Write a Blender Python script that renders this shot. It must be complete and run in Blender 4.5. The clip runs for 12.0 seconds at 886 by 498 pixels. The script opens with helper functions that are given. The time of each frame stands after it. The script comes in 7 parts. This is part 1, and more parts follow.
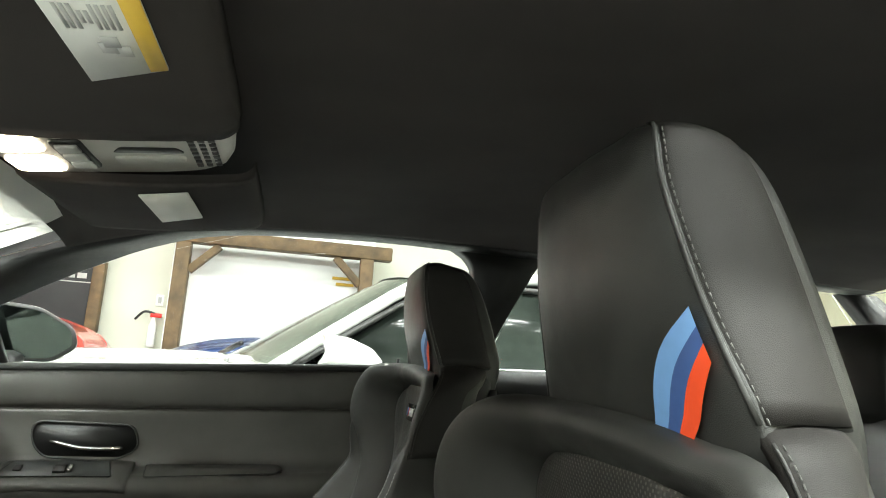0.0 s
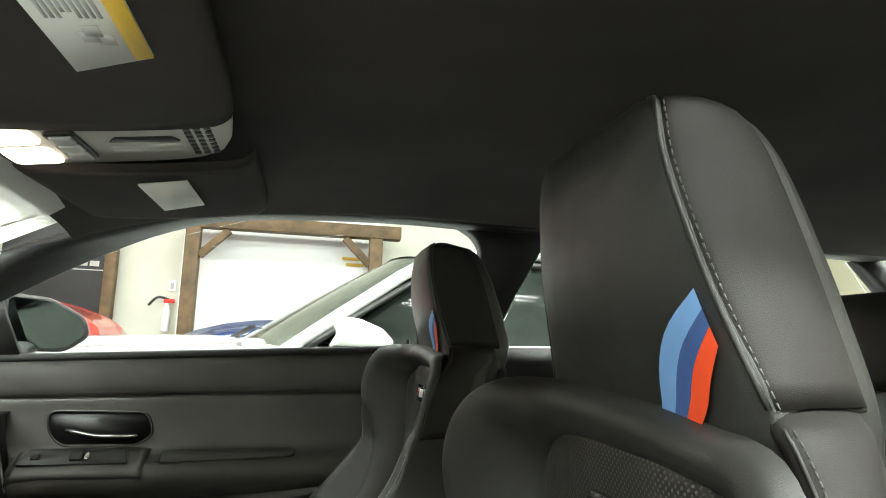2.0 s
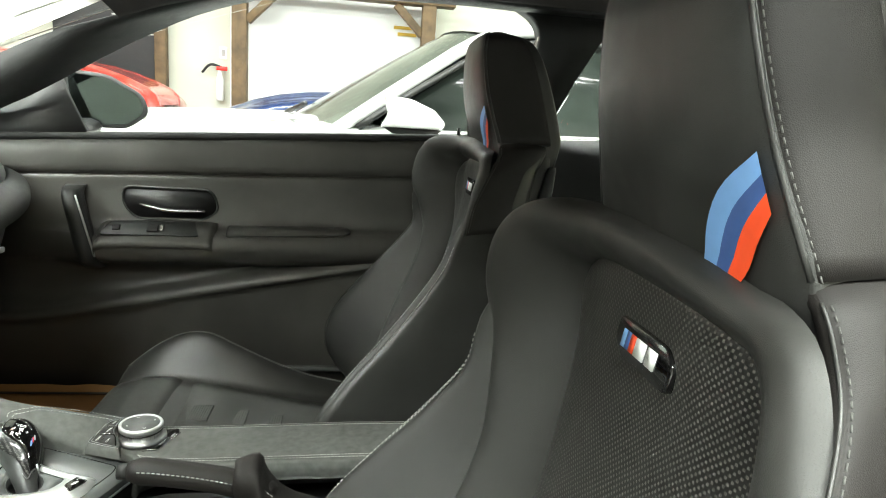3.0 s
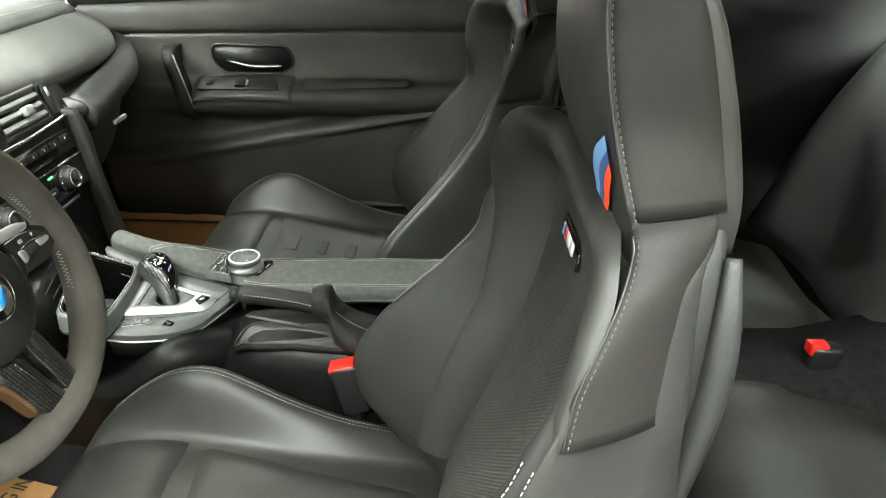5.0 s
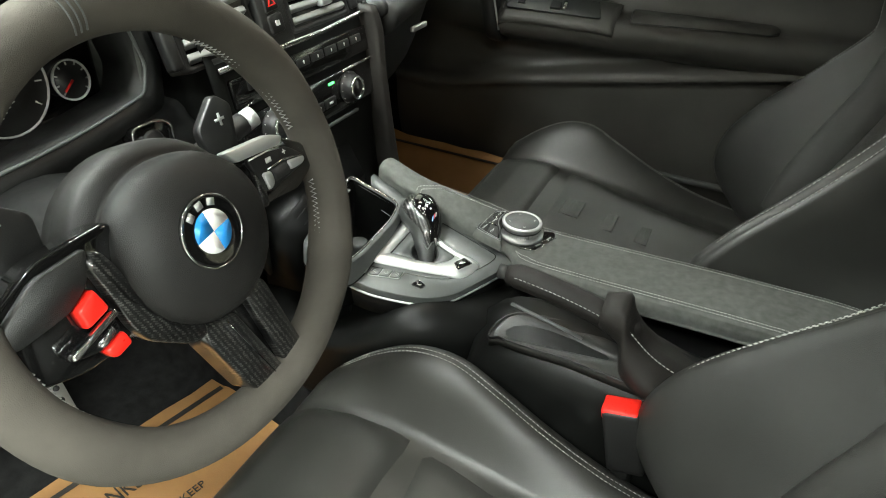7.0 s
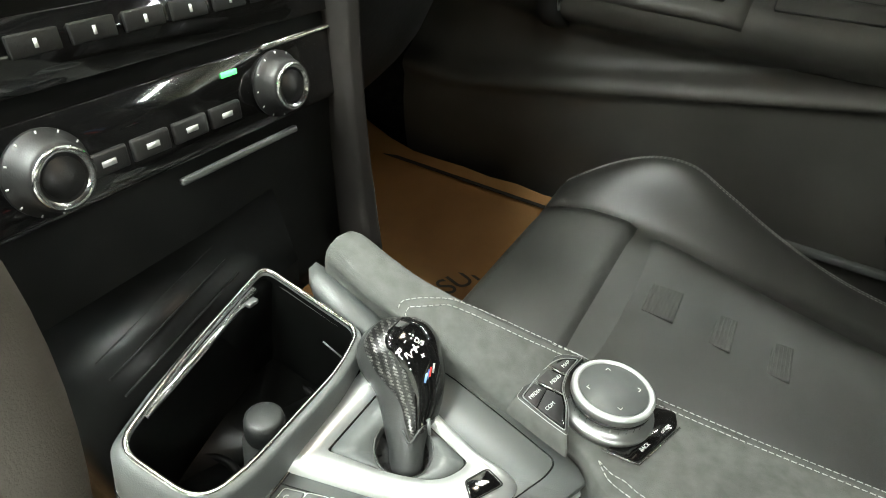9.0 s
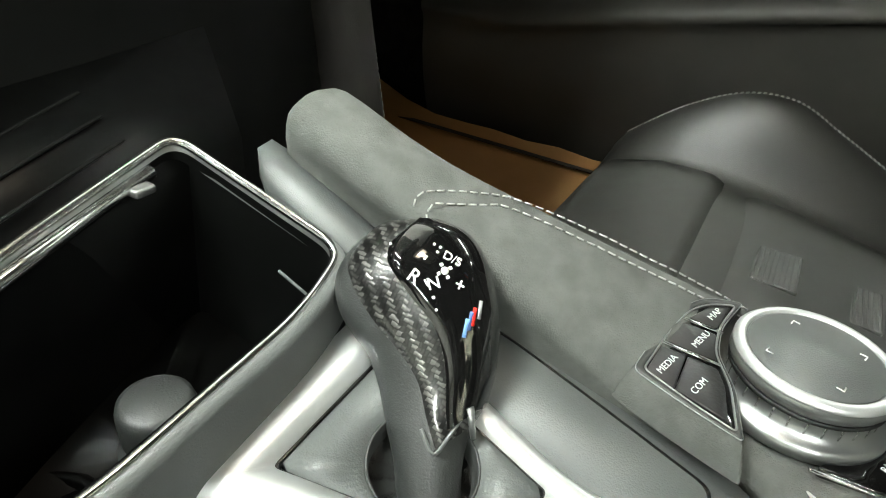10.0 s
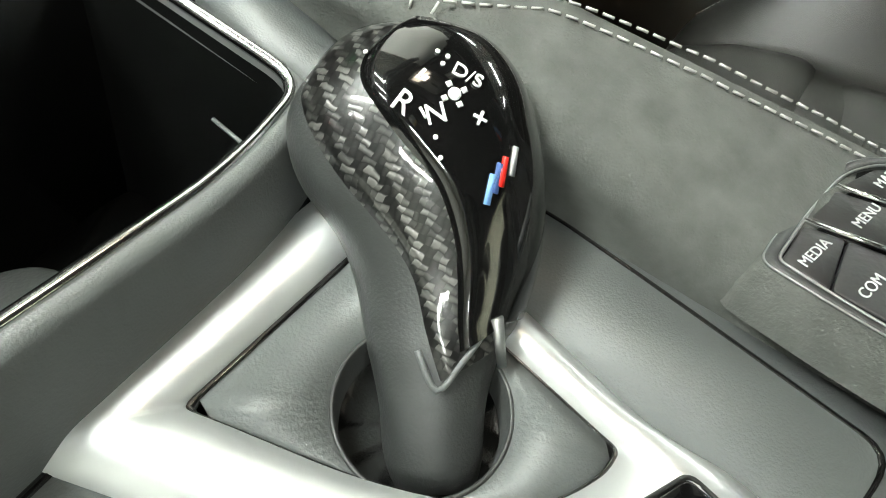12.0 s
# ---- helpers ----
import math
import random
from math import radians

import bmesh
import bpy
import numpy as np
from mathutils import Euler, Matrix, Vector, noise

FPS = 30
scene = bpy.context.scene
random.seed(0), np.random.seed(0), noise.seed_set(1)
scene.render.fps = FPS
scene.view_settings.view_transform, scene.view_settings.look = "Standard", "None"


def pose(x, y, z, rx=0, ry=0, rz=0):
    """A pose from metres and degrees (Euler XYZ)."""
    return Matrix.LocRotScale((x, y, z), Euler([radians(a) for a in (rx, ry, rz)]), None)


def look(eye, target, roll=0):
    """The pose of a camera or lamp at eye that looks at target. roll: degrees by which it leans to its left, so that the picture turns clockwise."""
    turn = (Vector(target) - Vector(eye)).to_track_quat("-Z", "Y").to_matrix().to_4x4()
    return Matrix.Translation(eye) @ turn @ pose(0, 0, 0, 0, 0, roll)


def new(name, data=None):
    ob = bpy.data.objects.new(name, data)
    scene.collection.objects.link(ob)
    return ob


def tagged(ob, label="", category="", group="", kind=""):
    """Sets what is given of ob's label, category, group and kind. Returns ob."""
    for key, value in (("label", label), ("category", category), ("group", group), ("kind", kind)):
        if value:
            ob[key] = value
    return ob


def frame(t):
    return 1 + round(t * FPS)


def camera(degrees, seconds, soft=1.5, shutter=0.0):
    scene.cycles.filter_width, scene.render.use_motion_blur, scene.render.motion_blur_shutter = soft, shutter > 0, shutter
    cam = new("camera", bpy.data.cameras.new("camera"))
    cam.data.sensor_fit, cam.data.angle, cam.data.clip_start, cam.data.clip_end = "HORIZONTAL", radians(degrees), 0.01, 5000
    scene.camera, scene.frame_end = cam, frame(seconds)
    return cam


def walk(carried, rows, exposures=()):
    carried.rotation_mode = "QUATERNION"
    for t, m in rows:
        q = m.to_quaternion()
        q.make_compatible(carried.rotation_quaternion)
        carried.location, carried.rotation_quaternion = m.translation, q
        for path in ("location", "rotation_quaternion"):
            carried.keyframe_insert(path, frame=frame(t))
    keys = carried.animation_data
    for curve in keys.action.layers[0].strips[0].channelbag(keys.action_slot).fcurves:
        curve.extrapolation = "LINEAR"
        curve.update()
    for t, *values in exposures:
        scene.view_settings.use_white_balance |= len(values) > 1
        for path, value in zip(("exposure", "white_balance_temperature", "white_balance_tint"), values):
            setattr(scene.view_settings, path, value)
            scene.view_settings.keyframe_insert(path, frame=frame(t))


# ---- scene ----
cam = camera(68.9, 12.0, soft=1.0)
PATH = [
    (0, (-0.211, -0.74, 0.987), (0.211, 1.179, 1.362), 3.6),
    (0.5, (-0.207, -0.757, 0.996), (0.22, 1.113, 1.563), 2.4),
    (1, (-0.206, -0.759, 1.002), (0.224, 1.092, 1.625), 1.6),
    (1.5, (-0.204, -0.75, 0.998), (0.244, 1.119, 1.552), 1.2),
    (2, (-0.202, -0.732, 0.994), (0.196, 1.204, 1.297), 2.0),
    (2.5, (-0.208, -0.719, 0.995), (0.039, 1.264, 0.911), 4.1),
    (3, (-0.201, -0.729, 1.03), (0.076, 1.212, 0.633), 3.9),
    (3.5, (-0.204, -0.746, 1.07), (0.038, 1.132, 0.427), 4.5),
    (3.7, (-0.2, -0.76, 1.086), (0.045, 1.096, 0.382), 4.0),
    (5.3, (-0.108, -0.889, 1.175), (-0.206, 0.859, 0.209), 1.4),
    (5.5, (-0.092, -0.894, 1.186), (-0.298, 0.841, 0.213), 1.0),
    (6, (-0.093, -0.868, 1.184), (-0.64, 0.797, 0.22), -0.2),
    (6.5, (-0.195, -0.738, 1.134), (-0.757, 0.858, 0.067), 1.5),
    (7, (-0.257, -0.638, 1.061), (-0.93, 0.885, -0.048), 3.0),
    (7.5, (-0.28, -0.553, 1.046), (-1.119, 0.939, 0.012), 2.6),
    (7.7, (-0.2649, -0.5381, 1.0519), (-1.1088, 0.9468, 0.0112), 2.3),
    (9.3, (-0.4626, -0.195, 0.8365), (-1.1546, 1.3072, -0.2881), 7.15),
    (9.5, (-0.4641, -0.1796, 0.786), (-1.2478, 1.3234, -0.2754), 5.08),
    (10, (-0.4955, -0.1352, 0.7598), (-1.2713, 1.364, -0.3129), 5.25),
    (10.2, (-0.4904, -0.1293, 0.7471), (-1.3256, 1.3619, -0.2914), 3.97),
    (10.5, (-0.501, -0.1089, 0.74), (-1.2914, 1.3593, -0.3645), 4.79),
    (11, (-0.5056, -0.0853, 0.7237), (-1.3064, 1.3437, -0.424), 3.97),
    (11.5, (-0.505, -0.0651, 0.7103), (-1.3034, 1.347, -0.4598), 3.69),
    (12, (-0.5131, -0.0833, 0.699), (-1.3244, 1.2474, -0.5545), 2.58),
]
walk(cam, [(t, look(eye, target, roll)) for t, eye, target, roll in PATH], [(0, 0.32), (0.25, 0.78), (0.5, 1.3), (1.0, 1.55), (1.5, 1.2), (1.8, 0.55), (2.1, 0.15), (3.0, 0.45), (3.5, 0.40), (5.5, 0.6), (6.0, 0.55), (6.5, 0.42), (7.0, 0.2), (7.5, 0.3), (9.5, 0.75), (10.0, 0.52), (10.5, 0.50), (11, 0.6), (11.5, 0.8), (12, 0.4)])

# ---- light ----
world = bpy.data.worlds.new("garage_air")
scene.world = world
world.use_nodes = True
world.node_tree.nodes["Background"].inputs[0].default_value = (0.9, 0.95, 1.0, 1)
world.node_tree.nodes["Background"].inputs[1].default_value = 0.02


def area_lamp(name, loc, target, sx, sy, watts, color):
    data = bpy.data.lights.new(name, "AREA")
    data.shape, data.size, data.size_y, data.energy, data.color = "RECTANGLE", sx, sy, watts, color
    ob = new(name, data)
    ob.matrix_world = look(loc, target)
    return ob


COOL = (0.94, 1.0, 0.93)
LAMP_ROWS = [(-2.9, 150), (-1.72, 150), (-0.74, 120), (1.7, 42), (3.9, 40)]          # y of a ceiling tube row, watts of each lamp
LAMP_X = (-3.6, -1.2, 1.2, 3.6)
for ly, watts in LAMP_ROWS:
    for lx in LAMP_X:
        area_lamp("tube_lamp", (lx, ly, 3.28), (lx, ly, 0), 1.5, 0.16, watts, COOL)
cabin = bpy.data.lights.new("cabin_lamp", "AREA")
cabin.shape, cabin.size, cabin.size_y, cabin.energy, cabin.color = "RECTANGLE", 0.05, 0.07, 0.35, (1.0, 0.85, 0.66)
new("cabin_lamp", cabin).matrix_world = look((-0.50, 0.0, 1.18), (-0.49, 0.0, 0))


# ---- materials ----
def nodes_of(m):
    return m.node_tree.nodes, m.node_tree.links


def material(name, color, rough=0.5, metal=0.0, vary=0.18, scale=12.0, grain=0.0, grain_scale=600.0, kind="noise",
             coat=0.0, rough_vary=0.08, spec=0.5, dist=0.0006):
    m = bpy.data.materials.new(name)
    m.use_nodes = True
    ns, ln = nodes_of(m)
    p = ns["Principled BSDF"]
    p.inputs["Metallic"].default_value = metal
    p.inputs["Coat Weight"].default_value = coat
    p.inputs["Coat Roughness"].default_value = 0.05
    p.inputs["Specular IOR Level"].default_value = spec
    tc = ns.new("ShaderNodeTexCoord")
    big = ns.new("ShaderNodeTexNoise")
    big.inputs["Scale"].default_value, big.inputs["Detail"].default_value = scale, 6
    ln.new(tc.outputs["Object"], big.inputs["Vector"])
    mix = ns.new("ShaderNodeMix")
    mix.data_type = "RGBA"
    mix.inputs[6].default_value = (*[c * (1 - vary) for c in color], 1)
    mix.inputs[7].default_value = (*[min(1, c * (1 + vary)) for c in color], 1)
    spread = ns.new("ShaderNodeMapRange")
    spread.inputs["From Min"].default_value, spread.inputs["From Max"].default_value = 0.30, 0.70
    ln.new(big.outputs["Fac"], spread.inputs["Value"])
    ln.new(spread.outputs["Result"], mix.inputs[0])
    ln.new(mix.outputs[2], p.inputs["Base Color"])
    r = ns.new("ShaderNodeMapRange")
    r.inputs["To Min"].default_value, r.inputs["To Max"].default_value = max(0.02, rough - rough_vary), min(1, rough + rough_vary)
    fine = ns.new("ShaderNodeTexNoise")
    fine.inputs["Scale"].default_value, fine.inputs["Detail"].default_value = scale * 7, 4
    ln.new(tc.outputs["Object"], fine.inputs["Vector"])
    ln.new(fine.outputs["Fac"], r.inputs["Value"])
    ln.new(r.outputs["Result"], p.inputs["Roughness"])
    if grain:
        if kind == "noise":
            g = ns.new("ShaderNodeTexNoise")
            g.inputs["Detail"].default_value = 3
            out = g.outputs["Fac"]
        else:
            g = ns.new("ShaderNodeTexVoronoi")
            g.feature = "DISTANCE_TO_EDGE" if kind == "leather" else "F1"
            out = g.outputs["Distance"]
        g.inputs["Scale"].default_value = grain_scale
        ln.new(tc.outputs["Object"], g.inputs["Vector"])
        b = ns.new("ShaderNodeBump")
        b.inputs["Strength"].default_value, b.inputs["Distance"].default_value = grain, dist
        ln.new(out, b.inputs["Height"])
        ln.new(b.outputs["Normal"], p.inputs["Normal"])
    return m


def glow(name, color, strength):
    m = bpy.data.materials.new(name)
    m.use_nodes = True
    p = m.node_tree.nodes["Principled BSDF"]
    p.inputs["Base Color"].default_value = (*color, 1)
    p.inputs["Emission Color"].default_value = (*color, 1)
    p.inputs["Emission Strength"].default_value = strength
    return m


def perforated(name, color, pitch):
    """Leather with rows of small punched holes, grazing glints painted on them as pale dots."""
    m = material(name, color, 0.42, vary=0.12, scale=9)
    ns, ln = nodes_of(m)
    p = ns["Principled BSDF"]
    tc = ns.new("ShaderNodeTexCoord")
    mp = ns.new("ShaderNodeMapping")
    mp.inputs["Rotation"].default_value = (radians(45), 0, 0)
    ln.new(tc.outputs["Object"], mp.inputs["Vector"])
    sep = ns.new("ShaderNodeSeparateXYZ")
    ln.new(mp.outputs["Vector"], sep.inputs[0])
    waves = []
    for axis in ("Y", "Z"):
        mul = ns.new("ShaderNodeMath")
        mul.operation, mul.inputs[1].default_value = "MULTIPLY", 2 * math.pi / pitch
        ln.new(sep.outputs[axis], mul.inputs[0])
        sn = ns.new("ShaderNodeMath")
        sn.operation = "SINE"
        ln.new(mul.outputs[0], sn.inputs[0])
        waves.append(sn)
    add = ns.new("ShaderNodeMath")
    add.operation = "ADD"
    ln.new(waves[0].outputs[0], add.inputs[0])
    ln.new(waves[1].outputs[0], add.inputs[1])
    hole = ns.new("ShaderNodeMapRange")
    hole.inputs["From Min"].default_value, hole.inputs["From Max"].default_value = 0.5, 1.3
    ln.new(add.outputs[0], hole.inputs["Value"])
    base = p.inputs["Base Color"].links[0].from_socket
    mix = ns.new("ShaderNodeMix")
    mix.data_type = "RGBA"
    # pale dot colour stands for light glancing off the perforation
    mix.inputs[7].default_value = (0.085, 0.083, 0.074, 1)
    ln.new(hole.outputs["Result"], mix.inputs[0])
    ln.new(base, mix.inputs[6])
    ln.new(mix.outputs[2], p.inputs["Base Color"])
    b = ns.new("ShaderNodeBump")
    b.invert = True
    b.inputs["Strength"].default_value, b.inputs["Distance"].default_value = 0.7, 0.0008
    ln.new(hole.outputs["Result"], b.inputs["Height"])
    ln.new(b.outputs["Normal"], p.inputs["Normal"])
    return m


def carbon_weave(name, pitch, turn=(0, 0, 0), light=0.09):
    """Lacquered carbon-fibre twill: small rows of alternating light and dark tows."""
    m = bpy.data.materials.new(name)
    m.use_nodes = True
    ns, ln = nodes_of(m)
    p = ns["Principled BSDF"]
    tc = ns.new("ShaderNodeTexCoord")
    mp = ns.new("ShaderNodeMapping")
    mp.inputs["Rotation"].default_value = [radians(a) for a in turn]
    ln.new(tc.outputs["Object"], mp.inputs["Vector"])
    wob = ns.new("ShaderNodeTexNoise")
    wob.inputs["Scale"].default_value = 260.0
    ln.new(tc.outputs["Object"], wob.inputs["Vector"])
    shift = ns.new("ShaderNodeVectorMath")
    shift.operation, shift.inputs[3].default_value = "SCALE", 0.0022
    ln.new(wob.outputs["Color"], shift.inputs[0])
    put = ns.new("ShaderNodeVectorMath")
    ln.new(mp.outputs["Vector"], put.inputs[0])
    ln.new(shift.outputs["Vector"], put.inputs[1])
    sep = ns.new("ShaderNodeSeparateXYZ")
    ln.new(put.outputs["Vector"], sep.inputs[0])

    def calc(op, a, b=None):
        n = ns.new("ShaderNodeMath")
        n.operation = op
        for slot, v in ((0, a), (1, b)):
            if isinstance(v, (int, float)):
                n.inputs[slot].default_value = v
            elif v is not None:
                ln.new(v, n.inputs[slot])
        return n.outputs[0]

    u, v = calc("MULTIPLY", sep.outputs[0], 1 / pitch), calc("MULTIPLY", sep.outputs[1], 1 / pitch)
    over = calc("LESS_THAN", calc("FLOORED_MODULO", calc("ADD", calc("FLOOR", u), calc("FLOOR", v)), 4.0), 2.0)
    across = calc("SINE", calc("MULTIPLY", calc("FRACT", v), math.pi))        # tows are round across their width
    along = calc("SINE", calc("MULTIPLY", calc("FRACT", u), math.pi))
    tone = calc("ADD", calc("MULTIPLY", over, across), calc("MULTIPLY", calc("MULTIPLY", calc("SUBTRACT", 1.0, over), along), 0.12))
    cell = ns.new("ShaderNodeCombineXYZ")
    ln.new(calc("FLOOR", u), cell.inputs[0])
    ln.new(calc("FLOOR", v), cell.inputs[1])
    rnd = ns.new("ShaderNodeTexWhiteNoise")                                   # no two tows catch the light alike
    ln.new(cell.outputs[0], rnd.inputs["Vector"])
    tone = calc("MULTIPLY", tone, calc("ADD", 0.25, calc("MULTIPLY", calc("POWER", rnd.outputs["Value"], 1.5), 1.5)))
    mix = ns.new("ShaderNodeMix")
    mix.data_type = "RGBA"
    mix.inputs[6].default_value = (0.004, 0.004, 0.004, 1)
    mix.inputs[7].default_value = (light, light * 0.99, light * 0.94, 1)
    ln.new(tone, mix.inputs[0])
    ln.new(mix.outputs[2], p.inputs["Base Color"])
    p.inputs["Roughness"].default_value = 0.3
    p.inputs["Metallic"].default_value = 0.45
    bump = ns.new("ShaderNodeBump")
    bump.inputs["Strength"].default_value, bump.inputs["Distance"].default_value = 0.5, 0.0002
    ln.new(tone, bump.inputs["Height"])
    ln.new(bump.outputs["Normal"], p.inputs["Normal"])
    p.inputs["Coat Weight"].default_value = 1.0
    p.inputs["Coat Roughness"].default_value = 0.04
    return m


def glass(name, tint=(1, 1, 1), rough=0.0):
    m = bpy.data.materials.new(name)
    m.use_nodes = True
    p = m.node_tree.nodes["Principled BSDF"]
    p.inputs["Base Color"].default_value = (*tint, 1)
    p.inputs["Roughness"].default_value = rough
    p.inputs["Transmission Weight"].default_value = 1.0
    p.inputs["IOR"].default_value = 1.1
    return m


LEATHER = material("black_leather", (0.0200, 0.0200, 0.0184), 0.45, vary=0.25, scale=7, grain=0.30, grain_scale=900, kind="leather")
# rougher leather with the strong light on the collar's flank added to its colour
LIT_COLLAR = material("lit_collar_leather", (0.0230, 0.0228, 0.0208), 0.52, vary=0.25, scale=7, grain=0.34, grain_scale=900, kind="leather", spec=0.36)
# shinier leather, its colour raised to stand for lamplight on cushions and brake panel
LIT_LEATHER = material("lit_leather", (0.027, 0.0268, 0.0242), 0.40, vary=0.2, scale=7, grain=0.30, grain_scale=900, kind="leather", spec=0.55)
# seat leather darkened for its unlit sides; also on stack wing and hand brake
LEATHER_DIM = material("dim_leather", (0.0122, 0.0106, 0.0096), 0.58, vary=0.3, scale=6, grain=0.32, grain_scale=1000, kind="leather", spec=0.28)
PERF = perforated("perforated_leather", (0.0155, 0.0152, 0.0138), 0.0034)
SHELL = material("seat_shell_plastic", (0.014, 0.014, 0.014), 0.5, grain=0.5, grain_scale=500, kind="leather")
SUEDE_DARK = material("ribbed_cloth", (0.0270, 0.0270, 0.0240), 0.8, vary=0.2, scale=60, grain=0.4, grain_scale=900)
SUEDE = material("grey_suede", (0.080, 0.083, 0.077), 0.92, vary=0.2, scale=110, grain=0.5, grain_scale=1500, spec=0.2)
RIM_SUEDE = material("rim_suede", (0.066, 0.060, 0.051), 0.9, vary=0.22, scale=16, grain=0.5, grain_scale=1400, spec=0.2)
LINER = material("headliner_cloth", (0.038, 0.0335, 0.0322), 0.95, vary=0.3, scale=3, grain=0.5, grain_scale=1600, spec=0.1)
SOFT = material("soft_touch_plastic", (0.010, 0.0102, 0.0098), 0.5, vary=0.2, scale=10, grain=0.4, grain_scale=900, kind="leather")
DASHTOP = material("dash_skin", (0.080, 0.082, 0.077), 0.6, vary=0.15, scale=8, grain=0.4, grain_scale=900, kind="leather")
BLACK = material("black_plastic", (0.008, 0.008, 0.008), 0.45, vary=0.2, scale=30, grain=0.2, grain_scale=900)
MATTE = material("matt_grey_plastic", (0.074, 0.079, 0.077), 0.45, vary=0.08, scale=14, grain=0.25, grain_scale=1500)
# black plastic with the shade of wells and front deck put into its colour
SHADE_BLACK = material("shade_black_plastic", (0.0018, 0.0019, 0.0018), 0.35, vary=0.3, scale=30, spec=0.12)
# black plastic darkened to carry the shade under the console lip and stack
DIM_BLACK = material("dim_black_plastic", (0.0055, 0.0058, 0.0055), 0.4, vary=0.3, scale=30, spec=0.2)
LEVER = material("dark_grey_lever", (0.022, 0.0235, 0.0228), 0.45, vary=0.1, scale=14, grain=0.2, grain_scale=1500)
HUB = material("hub_plastic", (0.0135, 0.0130, 0.0125), 0.5, vary=0.2, scale=10, grain=0.4, grain_scale=900, kind="leather", spec=0.3)
VENT = material("vent_plastic", (0.20, 0.205, 0.20), 0.4, vary=0.1, scale=20)
LEGEND = material("grey_legend", (0.50, 0.51, 0.50), 0.6, vary=0.05)
PIANO = material("gloss_black", (0.004, 0.004, 0.004), 0.08, vary=0.1, scale=9, coat=1.0, rough_vary=0.03)
SILVER = material("satin_silver", (0.62, 0.635, 0.63), 0.38, metal=0.75, vary=0.05, scale=18)
SATIN = material("brushed_grey_metal", (0.34, 0.35, 0.345), 0.34, metal=0.9, vary=0.08, scale=30)
CHROME = material("bright_chrome", (0.8, 0.8, 0.79), 0.16, metal=1.0, vary=0.05, scale=30)
CARBON = carbon_weave("carbon_knob", 0.00150, [math.degrees(q) for q in (Matrix.Rotation(radians(28), 3, "Z") @ Matrix(((0.838, 0.546, 0.0), (-0.376, 0.577, 0.726), (0.396, -0.608, 0.688)))).to_euler()], 0.11)
CARBON_W = carbon_weave("carbon_spoke", 0.0015, [math.degrees(q) for q in (Matrix.Rotation(radians(30), 3, "Z") @ Matrix(((0, 1, 0), (-0.317, 0, 0.948), (0.948, 0, 0.317)))).to_euler()], 0.065)
THREAD = material("pale_thread", (0.38, 0.38, 0.36), 0.7, vary=0.15, scale=200)
THREAD_DIM = material("grey_thread", (0.065, 0.065, 0.06), 0.7, vary=0.15, scale=200)
DOORSKIN = material("door_skin", (0.046, 0.0445, 0.040), 0.42, vary=0.2, scale=9, grain=0.4, grain_scale=900, kind="leather")
# mirror coloured dark green to stand for a darker reflection
DARKENED_MIRROR = material("darkened_mirror", (0.085, 0.105, 0.098), 0.03, metal=1.0, vary=0.05, rough_vary=0.01)
RED = material("red_plastic", (0.75, 0.02, 0.012), 0.3, vary=0.08, scale=60)
ORANGE = material("orange_stripe", (0.80, 0.075, 0.018), 0.5, vary=0.06, scale=60)
BLUE_L = material("light_blue_stripe", (0.18, 0.36, 0.68), 0.5, vary=0.06, scale=60)
BLUE_D = material("dark_blue_stripe", (0.045, 0.095, 0.27), 0.5, vary=0.08, scale=60)
BADGE_BLUE = material("badge_blue", (0.02, 0.28, 0.75), 0.2, coat=1, vary=0.05)
WHITE = material("white_enamel", (0.82, 0.82, 0.80), 0.3, vary=0.04)
PAPER = material("white_paper", (0.60, 0.60, 0.57), 0.8, vary=0.04, scale=8)
PAPER_THIN = material("thin_paper", (0.80, 0.80, 0.77), 0.8, vary=0.03, scale=8)
_ns, _ln = nodes_of(PAPER_THIN)
_tr = _ns.new("ShaderNodeBsdfTranslucent")
_tr.inputs["Color"].default_value = (0.85, 0.85, 0.82, 1)
_mx = _ns.new("ShaderNodeMixShader")
_mx.inputs[0].default_value = 0.55
_ln.new(_ns["Principled BSDF"].outputs[0], _mx.inputs[1])
_ln.new(_tr.outputs[0], _mx.inputs[2])
_ln.new(_mx.outputs[0], _ns["Material Output"].inputs[0])
KRAFT = material("brown_kraft_paper", (0.30, 0.155, 0.055), 0.8, vary=0.18, scale=9, grain=0.4, grain_scale=500)
INK = material("dark_ink", (0.02, 0.017, 0.014), 0.7)
GREYINK = material("grey_ink", (0.42, 0.42, 0.41), 0.8)
YELLOW = material("yellow_ink", (0.62, 0.40, 0.05), 0.7)
CARPET = material("black_carpet", (0.012, 0.012, 0.012), 1.0, vary=0.4, scale=60, grain=1.0, grain_scale=900, spec=0.1)
LAMP_WHITE = material("lamp_housing", (0.40, 0.39, 0.36), 0.5, vary=0.06, scale=20)
LENS = glow("lit_lens", (1.0, 0.86, 0.66), 9.0)
TUBE = glow("tube_glow", (0.95, 1.0, 0.94), 14.0)
GREEN_LED = glow("green_led", (0.1, 1.0, 0.2), 1.5)
SCREEN = material("dark_screen", (0.005, 0.008, 0.010), 0.38, vary=0.1, coat=0.0, spec=0.3)
GLASS = glass("clear_glass")
MIRROR = material("mirror_silver", (0.85, 0.88, 0.86), 0.02, metal=1.0, vary=0.02, rough_vary=0.01)
WALL_M = material("painted_wall", (0.60, 0.61, 0.52), 0.8, vary=0.05, scale=2.5, grain=0.3, grain_scale=120)
